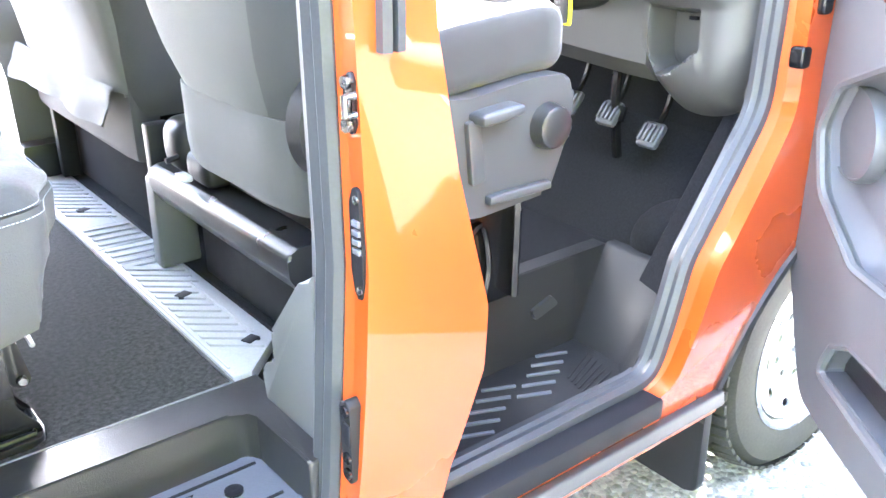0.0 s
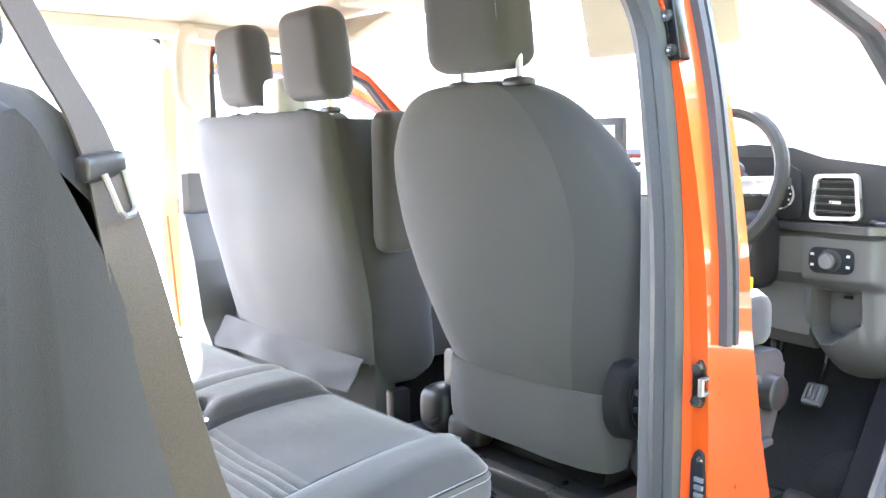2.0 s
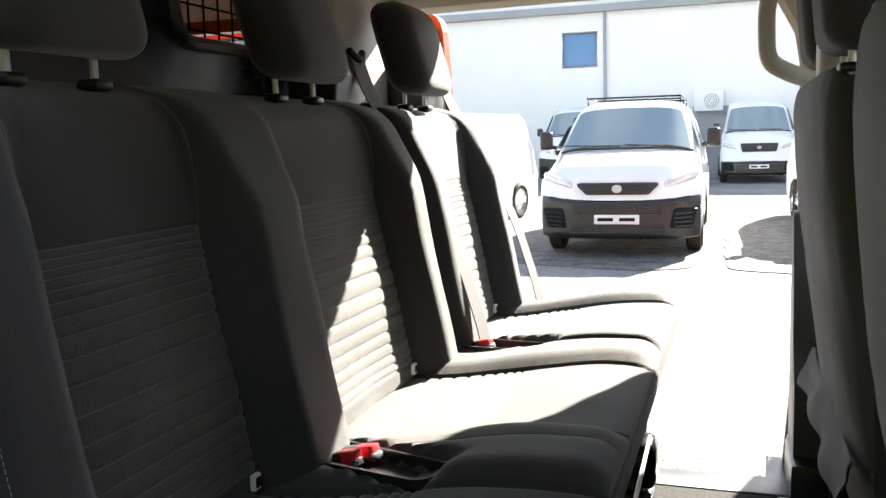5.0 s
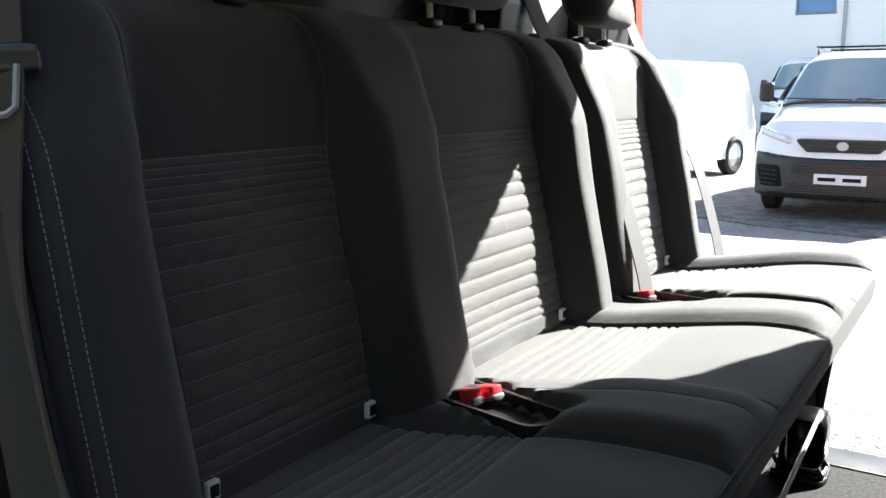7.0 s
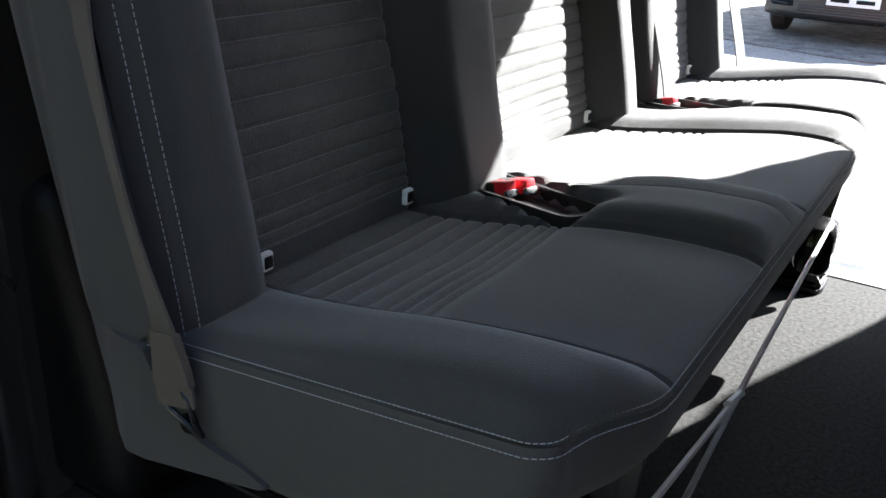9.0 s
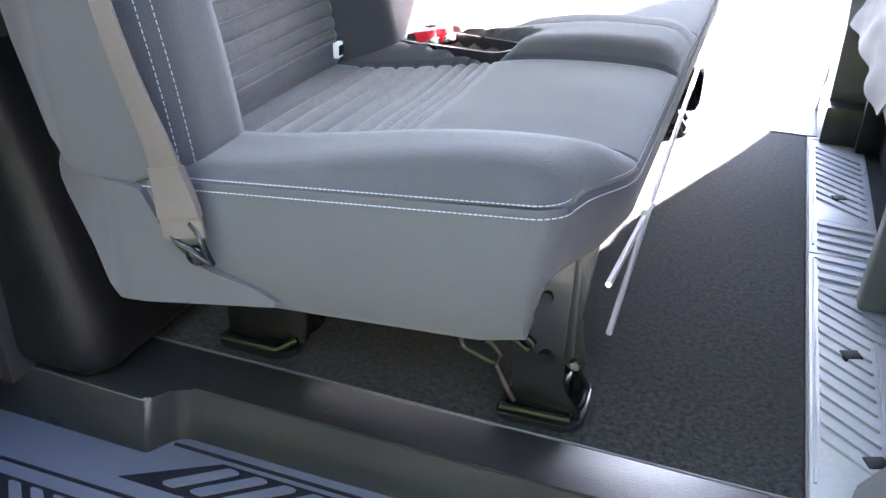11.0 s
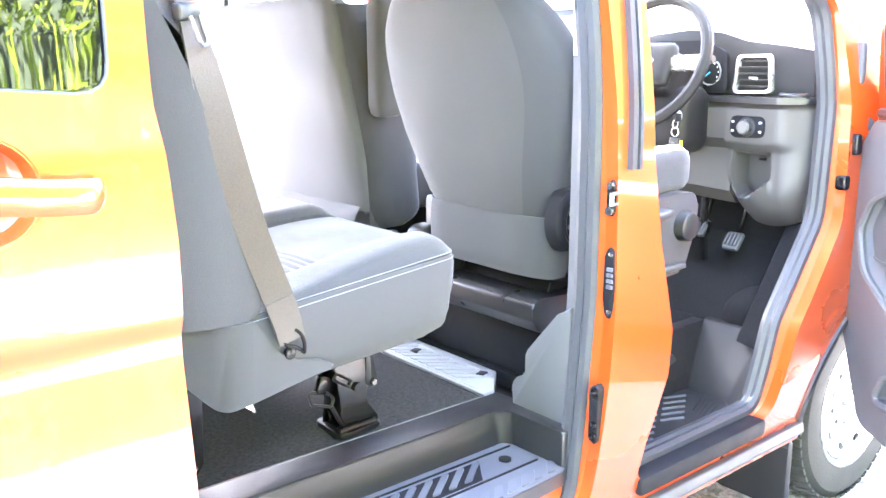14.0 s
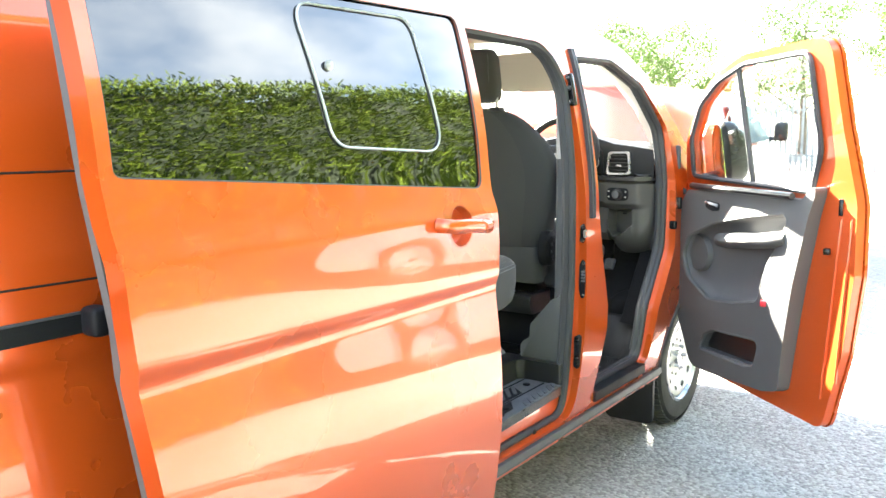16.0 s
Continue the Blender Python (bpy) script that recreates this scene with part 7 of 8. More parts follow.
def bin_face(y, t):
    """A point of the moulding: t runs from its rounded foot up to the shelf."""
    foot = smooth_interp([(0.03, 0.972), (0.06, 0.932), (0.09, 0.908), (0.15, 0.896), (0.20, 0.903), (0.225, 0.922), (0.24, 0.945), (0.256, 0.957)], y)
    z = foot + (1.255 - foot) * t
    x = smooth_interp([(0.03, 0.905), (0.05, 0.88), (0.08, 0.861), (0.11, 0.853), (0.20, 0.846), (0.256, 0.845)], y)
    x += 0.085 * max(0.0, 1 - (z - foot) / 0.115) ** 2.2
    x -= 0.022 * smooth01((z - 1.115) / 0.03) * smooth01((y - 0.05) / 0.05)
    x += 0.02 * smooth01((z - 1.235) / 0.02)
    x += 0.004 * max(0.0, 1 - abs(y - 0.108) / 0.006) * smooth01((1.13 - z) / 0.02)
    lip = 0.984 + 0.055 * smooth01((0.205 - y) / 0.09) + 0.03 * smooth01((y - 0.226) / 0.014)
    into = smooth01((y - 0.125) / 0.006) * smooth01((0.242 - y) / 0.006)
    deep = into * smooth01((z - lip) / 0.008) * smooth01((1.118 - z) / 0.02)
    x -= 0.006 * smooth01((y - 0.118) / 0.01) * smooth01((0.25 - y) / 0.008) * smooth01((z - lip + 0.05) / 0.05) * smooth01((lip + 0.004 - z) / 0.006)
    return (x + 0.075 * deep, y, z)


vs = [[bm.verts.new(bin_face(y, t)) for t in ts] + [bm.verts.new((1.08, y, 1.255))] for y in ys]
for v in vs:
    v.insert(0, bm.verts.new((1.08, v[0].co.y, v[0].co.z)))
for a, b in zip(vs, vs[1:]):
    for k in range(len(a) - 1):
        bm.faces.new((a[k], b[k], b[k + 1], a[k + 1]))
bm.faces.new(vs[0])
bm.faces.new(vs[-1][::-1])
kpart("storage_bin", bm, DASH_PL, lower, "grey moulded storage bin at the door end", 30)
bm = bmesh.new()
box(bm, (0.914, 0.178, 1.085), (0.924, 0.198, 1.093), 0.002)
kpart("recess_slot", bm, STEP_DK, lower)
# panel at the door end of the dashboard
bm = bmesh.new()
prism(bm, fillet([(0.915, 0.99), (0.935, 0.905), (1.04, 0.905), (1.04, 1.25), (0.90, 1.25)], [0.05, 0.01, 0, 0, 0.02], 4), "y", 0.012, 0.058, 0.01, 3)
kpart("end_panel", bm, DASH_PL, dash)
# instrument cluster
bm = bmesh.new()
prism(bm, fillet([(0.275, 1.275), (0.60, 1.275), (0.59, 1.40), (0.53, 1.425), (0.35, 1.425), (0.285, 1.39)], 0.025, 4), "x", 0.852, 0.868, 0.003)
cl = kpart("instrument_binnacle", bm, STEP_DK, upper)
for y in (0.335, 0.525):
    bm = bmesh.new()
    revolve(bm, [(0.034, 0.0), (0.038, 0.0), (0.038, 0.003), (0.034, 0.003)], Matrix.Translation((0.851, y, 1.335)) @ pose(0, 0, 0, 0, -90, 0), 28)
    dl = kpart("dial_ring", bm, SILVER, cl)
    for k in range(9):
        a = radians(210 - k * 30)
        bm = bmesh.new()
        box(bm, (0.8485, y - 0.001 - 0.028 * math.cos(a), 1.334 + 0.028 * math.sin(a)), (0.851, y + 0.001 - 0.028 * math.cos(a), 1.338 + 0.028 * math.sin(a)))
        kpart("dial_mark", bm, WHITE_TAG, dl)
    bm = bmesh.new()
    tube(bm, [(0.849, y, 1.335), (0.849, y + 0.022, 1.318)], 0.0016, 5)
    kpart("dial_needle", bm, DIAL, dl)
# steering wheel and column
WH = Matrix.Translation((0.665, 0.42, 1.365)) @ pose(0, 0, 0, 0, -66, 0)
bm = bmesh.new()
tube(bm, [WH @ Vector((0.19 * math.cos(2 * math.pi * k / 48), 0.19 * math.sin(2 * math.pi * k / 48), 0)) for k in range(48)], 0.0165, 10, closed=True)
wheel = kpart("steering_wheel", bm, WELL_PL, dash, "black leather-rimmed steering wheel")
bm = bmesh.new()
soft_box(bm, (-0.07, -0.085, -0.03), (0.06, 0.085, 0.012), 0.03, 8, m=WH)
hub = kpart("wheel_hub", bm, WELL_PL, wheel)
for ang, w in ((90, 0.022), (-90, 0.022), (180, 0.03)):
    bm = bmesh.new()
    a = radians(ang)
    tube(bm, [WH @ Vector((0.06 * math.cos(a), 0.06 * math.sin(a), -0.012)), WH @ Vector((0.18 * math.cos(a), 0.18 * math.sin(a), -0.002))], w, 8, flat=0.5)
    kpart("wheel_spoke", bm, SILVER if ang != 180 else SATIN_PL, wheel)
bm = bmesh.new()
revolve(bm, [(0, 0.014), (0.022, 0.014), (0.024, 0.011), (0, 0.011)], WH @ Matrix.Diagonal((0.6, 1.3, 1, 1)), 20)
kpart("wheel_badge", bm, SILVER, hub)
bm = bmesh.new()
soft_box(bm, (-0.075, -0.065, -0.22), (0.06, 0.065, -0.03), 0.03, 6, m=WH)
soft_box(bm, (0.70, 0.315, 1.10), (0.86, 0.50, 1.30), 0.05, 6)
col = kpart("steering_column", bm, MATT_BLK, dash)
bm = bmesh.new()
tube(bm, [WH @ Vector((0.02, -0.06, -0.06)), WH @ Vector((0.03, -0.18, -0.05))], [0.008, 0.011], 8)
kpart("wiper_stalk", bm, SATIN_PL, col)
bm = bmesh.new()
tube(bm, [(0.78, 0.40, 1.12), (0.70, 0.33, 1.10)], [0.010, 0.013], 8)
kpart("column_lever", bm, SATIN_PL, col)
# ignition, keys and fob
bm = bmesh.new()
revolve(bm, [(0, 0), (0.017, 0), (0.017, 0.008), (0.01, 0.01), (0, 0.01)], Matrix.Translation((0.71, 0.335, 1.215)) @ pose(0, 0, 0, 0, -90, -20), 18)
ign = kpart("ignition_lock", bm, SILVER, col)
key = thing("car_key", "car key with yellow-edged remote fob hanging from the ignition", "key", at=(0.698, 0.325, 1.213))
bm = bmesh.new()
box(bm, (-0.022, -0.006, -0.012), (0.006, 0.006, 0.012), 0.004)
part("key_head", bm, SATIN_PL, key)
for k, z in enumerate((-0.018, -0.04)):
    bm = bmesh.new()
    tube(bm, [(-0.016 + 0.012 * math.cos(2 * math.pi * j / 16) * (k == 0), 0.012 * math.cos(2 * math.pi * j / 16) * (k == 1), z + 0.013 * math.sin(2 * math.pi * j / 16)) for j in range(16)], 0.0018, 5, closed=True)
    part("key_ring", bm, STEEL, key)
bm = bmesh.new()
soft_box(bm, (-0.024, -0.019, -0.125), (-0.012, 0.015, -0.055), 0.005, 4)
fob = part("remote_fob", bm, SATIN_PL, key)
bm = bmesh.new()
soft_box(bm, (-0.016, -0.024, -0.13), (-0.008, 0.012, -0.062), 0.004, 4)
part("yellow_tag", bm, YELLOW, key)
for z in (-0.072, -0.085, -0.098):
    bm = bmesh.new()
    box(bm, (-0.026, -0.006, z - 0.004), (-0.0235, 0.004, z + 0.004), 0.001)
    part("fob_button", bm, GREY_PL, fob)
# centre screen and radio
bm = bmesh.new()
soft_box(bm, (0.86, 0.83, 1.385), (0.885, 1.06, 1.54), 0.01, 4)
scr = kpart("centre_screen", bm, SATIN_PL, dash)
bm = bmesh.new()
box(bm, (0.856, 0.86, 1.405), (0.862, 1.045, 1.515), 0.002)
kpart("screen_face", bm, SCREEN, scr)
bm = bmesh.new()
soft_box(bm, (0.84, 0.83, 1.08), (0.88, 1.06, 1.385), 0.015, 4)
rad = kpart("centre_stack", bm, STEP_DK, dash)
for y, z, r in ((0.875, 1.355, 0.015), (0.885, 1.275, 0.02), (1.01, 1.275, 0.02)):
    bm = bmesh.new()
    revolve(bm, [(0, 0.02), (r * 0.8, 0.02), (r, 0.016), (r, 0), (0, 0)], Matrix.Translation((0.84, y, z)) @ pose(0, 0, 0, 0, -90, 0), 20)
    kpart("stack_knob", bm, SILVER, rad)
for z in (1.33, 1.31):
    bm = bmesh.new()
    box(bm, (0.834, 0.90, z - 0.006), (0.841, 1.03, z + 0.004), 0.002)
    kpart("stack_keys", bm, GREY_PL, rad)
# pedals
for y, x, z in ((0.494, 0.90, 0.867), (0.372, 0.90, 0.863), (0.253, 0.90, 0.838)):
    ped = thing("pedal", "ribbed metal-faced foot pedal on a dark arm", "pedal", "pedals", at=(x, y, z))
    bm = bmesh.new()
    soft_box(bm, (-0.010, -0.026, -0.03), (0.010, 0.026, 0.03), 0.008, 4, m=pose(0, 0, 0, 0, 40, 0))
    part("pedal_pad", bm, RUBBER, ped)
    for k in range(4):
        bm = bmesh.new()
        box(bm, (-0.016, -0.022 + k * 0.012, -0.02), (-0.01, -0.015 + k * 0.012, 0.02), 0.001, m=pose(0, 0, 0, 0, 40, 0))
        part("pedal_rib", bm, RUBBER, ped)
    bm = bmesh.new()
    tube(bm, curve_pts([(0.005, 0, 0.01), (0.05, 0, 0.06), (0.09, 0.0, 0.22)], 4), 0.007, 6)
    part("pedal_arm", bm, STEEL_BLK, ped)
bm = bmesh.new()
tube(bm, curve_pts([(0.93, 0.38, 1.0), (0.90, 0.36, 0.90), (0.93, 0.37, 0.76)], 4), 0.011, 8)
tube(bm, [(0.918, 0.36, 0.88), (0.905, 0.36, 0.85)], 0.018, 8)
kpart("steering_shaft", bm, STEEL_BLK, dash)

# ---- wheels and mudflap ----
def road_wheel(x, y, out, parent=None, r=0.335, w=0.215):
    th = parent
    m = Matrix.Translation((x, y, r)) @ pose(0, 0, 0, 90 * out, 0, 0)
    bm = bmesh.new()
    revolve(bm, [(0.215, -w / 2 + 0.01), (0.26, -w / 2), (r - 0.035, -w / 2 + 0.005), (r - 0.008, -w / 2 + 0.03), (r, -w / 2 + 0.06), (r, w / 2 - 0.06), (r - 0.008, w / 2 - 0.03), (r - 0.035, w / 2 - 0.005), (0.26, w / 2), (0.215, w / 2 - 0.01)], m, 56)
    ty = part("tyre", bm, TYRE, th)
    bm = bmesh.new()
    for k in range(56):
        a = 2 * math.pi * k / 56
        for h0, h1 in ((-0.095, -0.05), (0.05, 0.095), (-0.04, -0.004), (0.004, 0.04)):
            sk = 0.025
            q = []
            for rr in (r - 0.002, r + 0.006):
                for aa, h in ((a, h0), (a + 0.075, h0), (a + 0.075 + sk, h1), (a + sk, h1)):
                    rad_ = rr - (0.012 if abs(h) > 0.08 else 0)
                    q.append(m @ Vector((rad_ * math.cos(aa), rad_ * math.sin(aa), h)))
            v = [bm.verts.new(p) for p in q]
            bm.faces.new(v[4:])
            for i in range(4):
                bm.faces.new((v[i], v[(i + 1) % 4], v[4 + (i + 1) % 4], v[4 + i]))
    part("tread_block", bm, TYRE, ty, smooth=0)
    bm = bmesh.new()
    revolve(bm, [(0.218, w / 2 - 0.025), (0.222, w / 2 - 0.006), (0.212, w / 2 - 0.004), (0.2, w / 2 - 0.02), (0.19, w / 2 - 0.06), (0.19, -w / 2 + 0.02)], m, 48)
    rim = part("rim", bm, ALLOY, th)
    circle = lambda cx, cy, ra, rb, ang, n: [(cx + ra * math.cos(q) * math.cos(ang) - rb * math.sin(q) * math.sin(ang), cy + ra * math.cos(q) * math.sin(ang) + rb * math.sin(q) * math.cos(ang)) for q in [2 * math.pi * i / n for i in range(n)]]
    slots = [circle(0.158 * math.cos(a), 0.158 * math.sin(a), 0.012, 0.02, a, 10) for a in [2 * math.pi * k / 10 for k in range(10)]]
    slots += [circle(0.092 * math.cos(a), 0.092 * math.sin(a), 0.009, 0.012, a, 8) for a in [2 * math.pi * (k + 0.5) / 10 for k in range(10)]]
    dish = lambda u, v: w / 2 - 0.028 + 0.012 * math.cos(math.hypot(u, v) * 34)
    bm = bmesh.new()
    sheet(bm, circle(0, 0, 0.196, 0.196, 0, 48), slots, frange(-0.18, 0.18, 0.03), lambda u, v, d: m @ Vector((u, v, dish(u, v) - d)), 0.008)
    part("wheel_disc", bm, WHEEL_PAINT, rim, "silver pressed wheel disc with slots")
    for k in range(5):
        a = 2 * math.pi * k / 5
        bm = bmesh.new()
        revolve(bm, [(0, w / 2 - 0.005), (0.007, w / 2 - 0.006), (0.009, w / 2 - 0.012), (0.009, w / 2 - 0.03)], m @ Matrix.Translation((0.057 * math.cos(a), 0.057 * math.sin(a), 0)), 8)
        part("wheel_nut", bm, STEEL, rim)
    bm = bmesh.new()
    revolve(bm, [(0, w / 2 - 0.02), (0.03, w / 2 - 0.022), (0.036, w / 2 - 0.035), (0.036, w / 2 - 0.06), (0, w / 2 - 0.06)], m, 20)
    part("hub_cap", bm, ALLOY, rim)
    bm = bmesh.new()
    revolve(bm, [(0, -0.01), (0.15, -0.01), (0.15, 0.0), (0, 0.0)], m, 32)
    part("brake_disc", bm, STEEL, rim)
    return ty


for x in (WHEEL_X, REAR_X):
    for y, o in ((0.085, 1), (2 * YC - 0.085, -1)):
        wh = thing("road_wheel", "silver slotted wheel with black ribbed tyre", "wheel", "wheels of the orange van", at=(0, 0, 0))
        road_wheel(x, y, o, wh)
for left in (False, True):
    f = (lambda y: 2 * YC - y) if left else (lambda y: y)
    bm = bmesh.new()
    lo, hi = sorted((f(-0.02), f(0.22)))
    prism(bm, fillet([(lo, 0.10), (hi, 0.10), (hi, 0.33), (lo + 0.03, 0.34), (lo, 0.31)], [0.03, 0.03, 0.01, 0.02, 0.02], 4), "x", 0.81, 0.835, 0.006, 3)
    part("mudflap", bm, MATT_BLK, van, "black rubber mudflap")
    # wheel arch liners
    for cx in (WHEEL_X, REAR_X):
        bm = bmesh.new()
        pts = arch_pts(cx, 0.43, 0.30, 16)
        ring = [[(x, f(-0.03), z) for x, z in pts], [(x, f(0.35), z) for x, z in pts]]
        loft(bm, ring, closed=False)
        v0 = [bm.verts.new((x, f(0.35), z)) for x, z in pts]
        bm.faces.new(v0)
        part("arch_liner", bm, BLACK_PL, van)
        bm = bmesh.new()
        tube(bm, [(x, side_y(z, -0.002, left), z) for x, z in arch_pts(cx, 0.425, 0.34, 20)], 0.009, 6)
        part("arch_edge", bm, BLACK_PL, van)

# ---- parked vehicles ----
def vehicle(name, label, category, at, yaw, paint, length, width, height, profile, ws, lower=None, grille=None, rack=False, group="", lamp_z=0.95, win_z=None):
    """A vehicle whose front looks along local -y. profile: (y from the front, z) of the outline seen from the side; ws: the screen's (y, z) foot and top."""
    root = thing(name, label, category, group, at=at)
    root.rotation_euler = (0, 0, radians(yaw))
    hw = width / 2

    def tuck(z):
        belt = ws[0][1]
        low = 0.03 * smooth01((0.45 - z) / 0.2) + 0.05 * smooth01((z - 0.85) / (belt - 0.85))
        return hw - low - (0.21 * min(1.0, (z - belt) / (height - belt)) ** 1.15 if z > belt else 0)

    def skin(s, y, z):
        """A point of the body: the nose is rounded in plan, and the roof, bonnet and nose roll off at the sides."""
        a = abs(s)
        front = (0.20 * a ** 3 + 0.10 * a ** 12) * (1 - smooth01((y - 0.5) / 1.6))
        back = -0.10 * a ** 8 if y > length / 2 else 0.0
        roll = (0.05 * a ** 4 + 0.07 * a ** 16) * smooth01((z - 0.85) / 0.3)
        return (s * tuck(z), y + front + back, z - roll)
    bm = bmesh.new()
    fine = densify(fillet(profile, 0.12, 6), 0.25)
    side = [0.0, 0.25, 0.5, 0.68, 0.8, 0.88, 0.93, 0.965, 0.985, 1.0]
    loft(bm, [[skin(s, y, z) for y, z in fine] for s in [-q for q in side[:0:-1]] + side])
    body = part("body", bm, paint, root, smooth=45)
    # windscreen
    (fy, fz), (ty, tz) = ws
    bm = bmesh.new()
    rows = []
    for k in range(7):
        t = 0.05 + 0.88 * k / 6
        row = []
        for q in range(-8, 9):
            g = q / 8
            u = t + 0.04 * (1 - abs(g) ** 2) - 0.02
            p = skin(g * (0.89 - 0.02 * abs(t - 0.5)), fy + (ty - fy) * u, fz + (tz - fz) * u)
            row.append((p[0], p[1] - 0.014, p[2] + 0.014))
        rows.append(row)
    loft(bm, rows, closed=False)
    part("windscreen", bm, SKY_GLASS, root)
    bm = bmesh.new()
    edge = [skin(q / 10, fy, fz) for q in range(-9, 10)]
    tube(bm, [(x, y - 0.012, z + 0.018) for x, y, z in edge], 0.016, 6)
    for a, b in ((-0.05, -0.8), (0.62, 0.0)):
        tube(bm, [(a * hw, fy - 0.01, fz + 0.045), (b * hw, fy + 0.03, fz + 0.06)], 0.009, 5)
    part("wiper", bm, RUBBER, root)
    # side windows
    for s in (-1, 1):
        bm = bmesh.new()
        pts = [(fy + 0.25, fz + 0.03), (ty + 0.15, tz - 0.1), (ty + 0.95, tz - 0.1), (ty + 0.95, fz - 0.02)]
        vs = [bm.verts.new((s * (tuck(z) + 0.006), y, z)) for y, z in pts]
        bm.faces.new(vs)
        part("side_window", bm, SKY_GLASS, root, smooth=0)
        bm = bmesh.new()
        soft_box(bm, (s * (hw + 0.10) - 0.085, fy + 0.30, fz + 0.01), (s * (hw + 0.10) + 0.085, fy + 0.42, fz + 0.25), 0.045, 5)
        tube(bm, [(s * hw * 0.96, fy + 0.38, fz + 0.03), (s * (hw + 0.06), fy + 0.36, fz + 0.06)], 0.03, 6)
        part("door_mirror", bm, SATIN_PL, root)
        # headlamp
        bm = bmesh.new()
        soft_box(bm, (s * hw * 0.75 - 0.19, -0.005, lamp_z - 0.045), (s * hw * 0.75 + 0.19, 0.30, lamp_z + 0.05), 0.035, 6, lambda p: Vector((p.x, p.y + 0.20 * (abs(p.x) / hw) ** 3 + 0.10 * (abs(p.x) / hw) ** 12, p.z + 0.30 * (abs(p.x) / hw - 0.7) - 0.02)))
        part("headlamp", bm, LAMP_GL, root)
        for wy in (0.92, length - 1.0):
            bm = bmesh.new()
            m = Matrix.Translation((s * (hw - 0.11), wy, 0.33)) @ pose(0, 0, 0, 0, 90 * s, 0)
            revolve(bm, [(0.0, -0.1), (0.27, -0.1), (0.33, -0.07), (0.33, 0.07), (0.27, 0.105), (0.21, 0.095)], m, 28)
            wl = part("tyre", bm, TYRE, root)
            bm = bmesh.new()
            revolve(bm, [(0.21, 0.095), (0.2, 0.06), (0.1, 0.075), (0.0, 0.08)], m, 24)
            part("wheel_trim", bm, ALLOY, wl)
    # dark lower bumper with intakes and a blank number plate
    bm = bmesh.new()
    soft_box(bm, (-hw + 0.02, -0.05, 0.24), (hw - 0.02, 0.5, lower or 0.62), 0.06, 8, lambda p: Vector((p.x, p.y + 0.20 * (abs(p.x) / hw) ** 3 + 0.08 * (abs(p.x) / hw) ** 12, p.z + 0.07 * smooth01((p.z - 0.5) / 0.2) * (abs(p.x) / hw) ** 3)))
    bump = part("front_bumper", bm, BLACK_PL, root)
    for z, w in ((0.36, 0.55), (0.58, 0.5)):
        bm = bmesh.new()
        for k in range(4):
            box(bm, (-w, -0.062, z - 0.05 + k * 0.028), (w, -0.03, z - 0.038 + k * 0.028), 0.003)
        part("intake_slats", bm, RUBBER, bump)
    for s in (-1, 1):
        bm = bmesh.new()
        soft_box(bm, (s * hw * 0.78 - 0.13, -0.075, 0.36), (s * hw * 0.78 + 0.13, 0.2, 0.60), 0.03, 5, lambda p: Vector((p.x + 0.25 * (p.z - 0.48) * s, p.y + 0.20 * (abs(p.x) / hw) ** 3, p.z)))
        fog = part("fog_lamp_recess", bm, STEP_DK, bump)
        for k in range(4):
            bm = bmesh.new()
            x0, x1 = s * hw * 0.68, s * hw * 0.88
            yy = lambda x: -0.085 + 0.20 * (abs(x) / hw) ** 3
            tube(bm, [(x0, yy(x0), 0.39 + k * 0.05), ((x0 + x1) / 2, yy((x0 + x1) / 2), 0.395 + k * 0.05), (x1, yy(x1), 0.40 + k * 0.05)], 0.012, 6)
            part("recess_bar", bm, BLACK_PL, fog)
    bm = bmesh.new()
    box(bm, (-0.26, -0.085, 0.42), (0.26, -0.062, 0.53), 0.004)
    pl = part("number_plate", bm, WHITE_TAG, root, "white number plate")
    bm = bmesh.new()
    box(bm, (-0.22, -0.09, 0.455), (-0.04, -0.084, 0.495))
    box(bm, (0.03, -0.09, 0.455), (0.21, -0.084, 0.495))
    part("plate_bars", bm, STEP_DK, pl)
    if grille:
        z0, z1, w0, w1 = grille
        bm = bmesh.new()
        prism(bm, fillet([(-w0, z0), (w0, z0), (w1, z1), (-w1, z1)], 0.03, 3), "y", -0.03, 0.2, 0.01)
        gr = part("grille", bm, RUBBER, root)
        for k in range(4):
            z = z0 + (z1 - z0) * (k + 0.5) / 4
            w = w0 + (w1 - w0) * (k + 0.5) / 4 - 0.03
            bm = bmesh.new()
            box(bm, (-w, -0.045, z - 0.008), (w, -0.028, z + 0.008), 0.004)
            part("grille_bar", bm, BLACK_PL, gr)
        bm = bmesh.new()
        revolve(bm, [(0, 0.01), (0.055, 0.008), (0.06, 0.0), (0, 0.0)], Matrix.Translation((0, -0.045, (z0 + z1) / 2)) @ pose(0, 0, 0, 90, 0, 0) @ Matrix.Diagonal((1.0, 0.8, 1, 1)), 24)
        part("badge", bm, LIGHT_PL, gr)
    if rack:
        bm = bmesh.new()
        for y in (ty + 0.4, ty + 1.4, ty + 2.4):
            tube(bm, [(-0.62, y, height - 0.03), (-0.62, y, height + 0.06), (0.62, y, height + 0.06), (0.62, y, height - 0.03)], 0.014, 6)
        for x in (-0.62, 0.62):
            tube(bm, [(x, ty + 0.3, height + 0.06), (x, ty + 2.5, height + 0.06)], 0.014, 6)
        part("roof_rack", bm, STEEL_BLK, root)
    return root


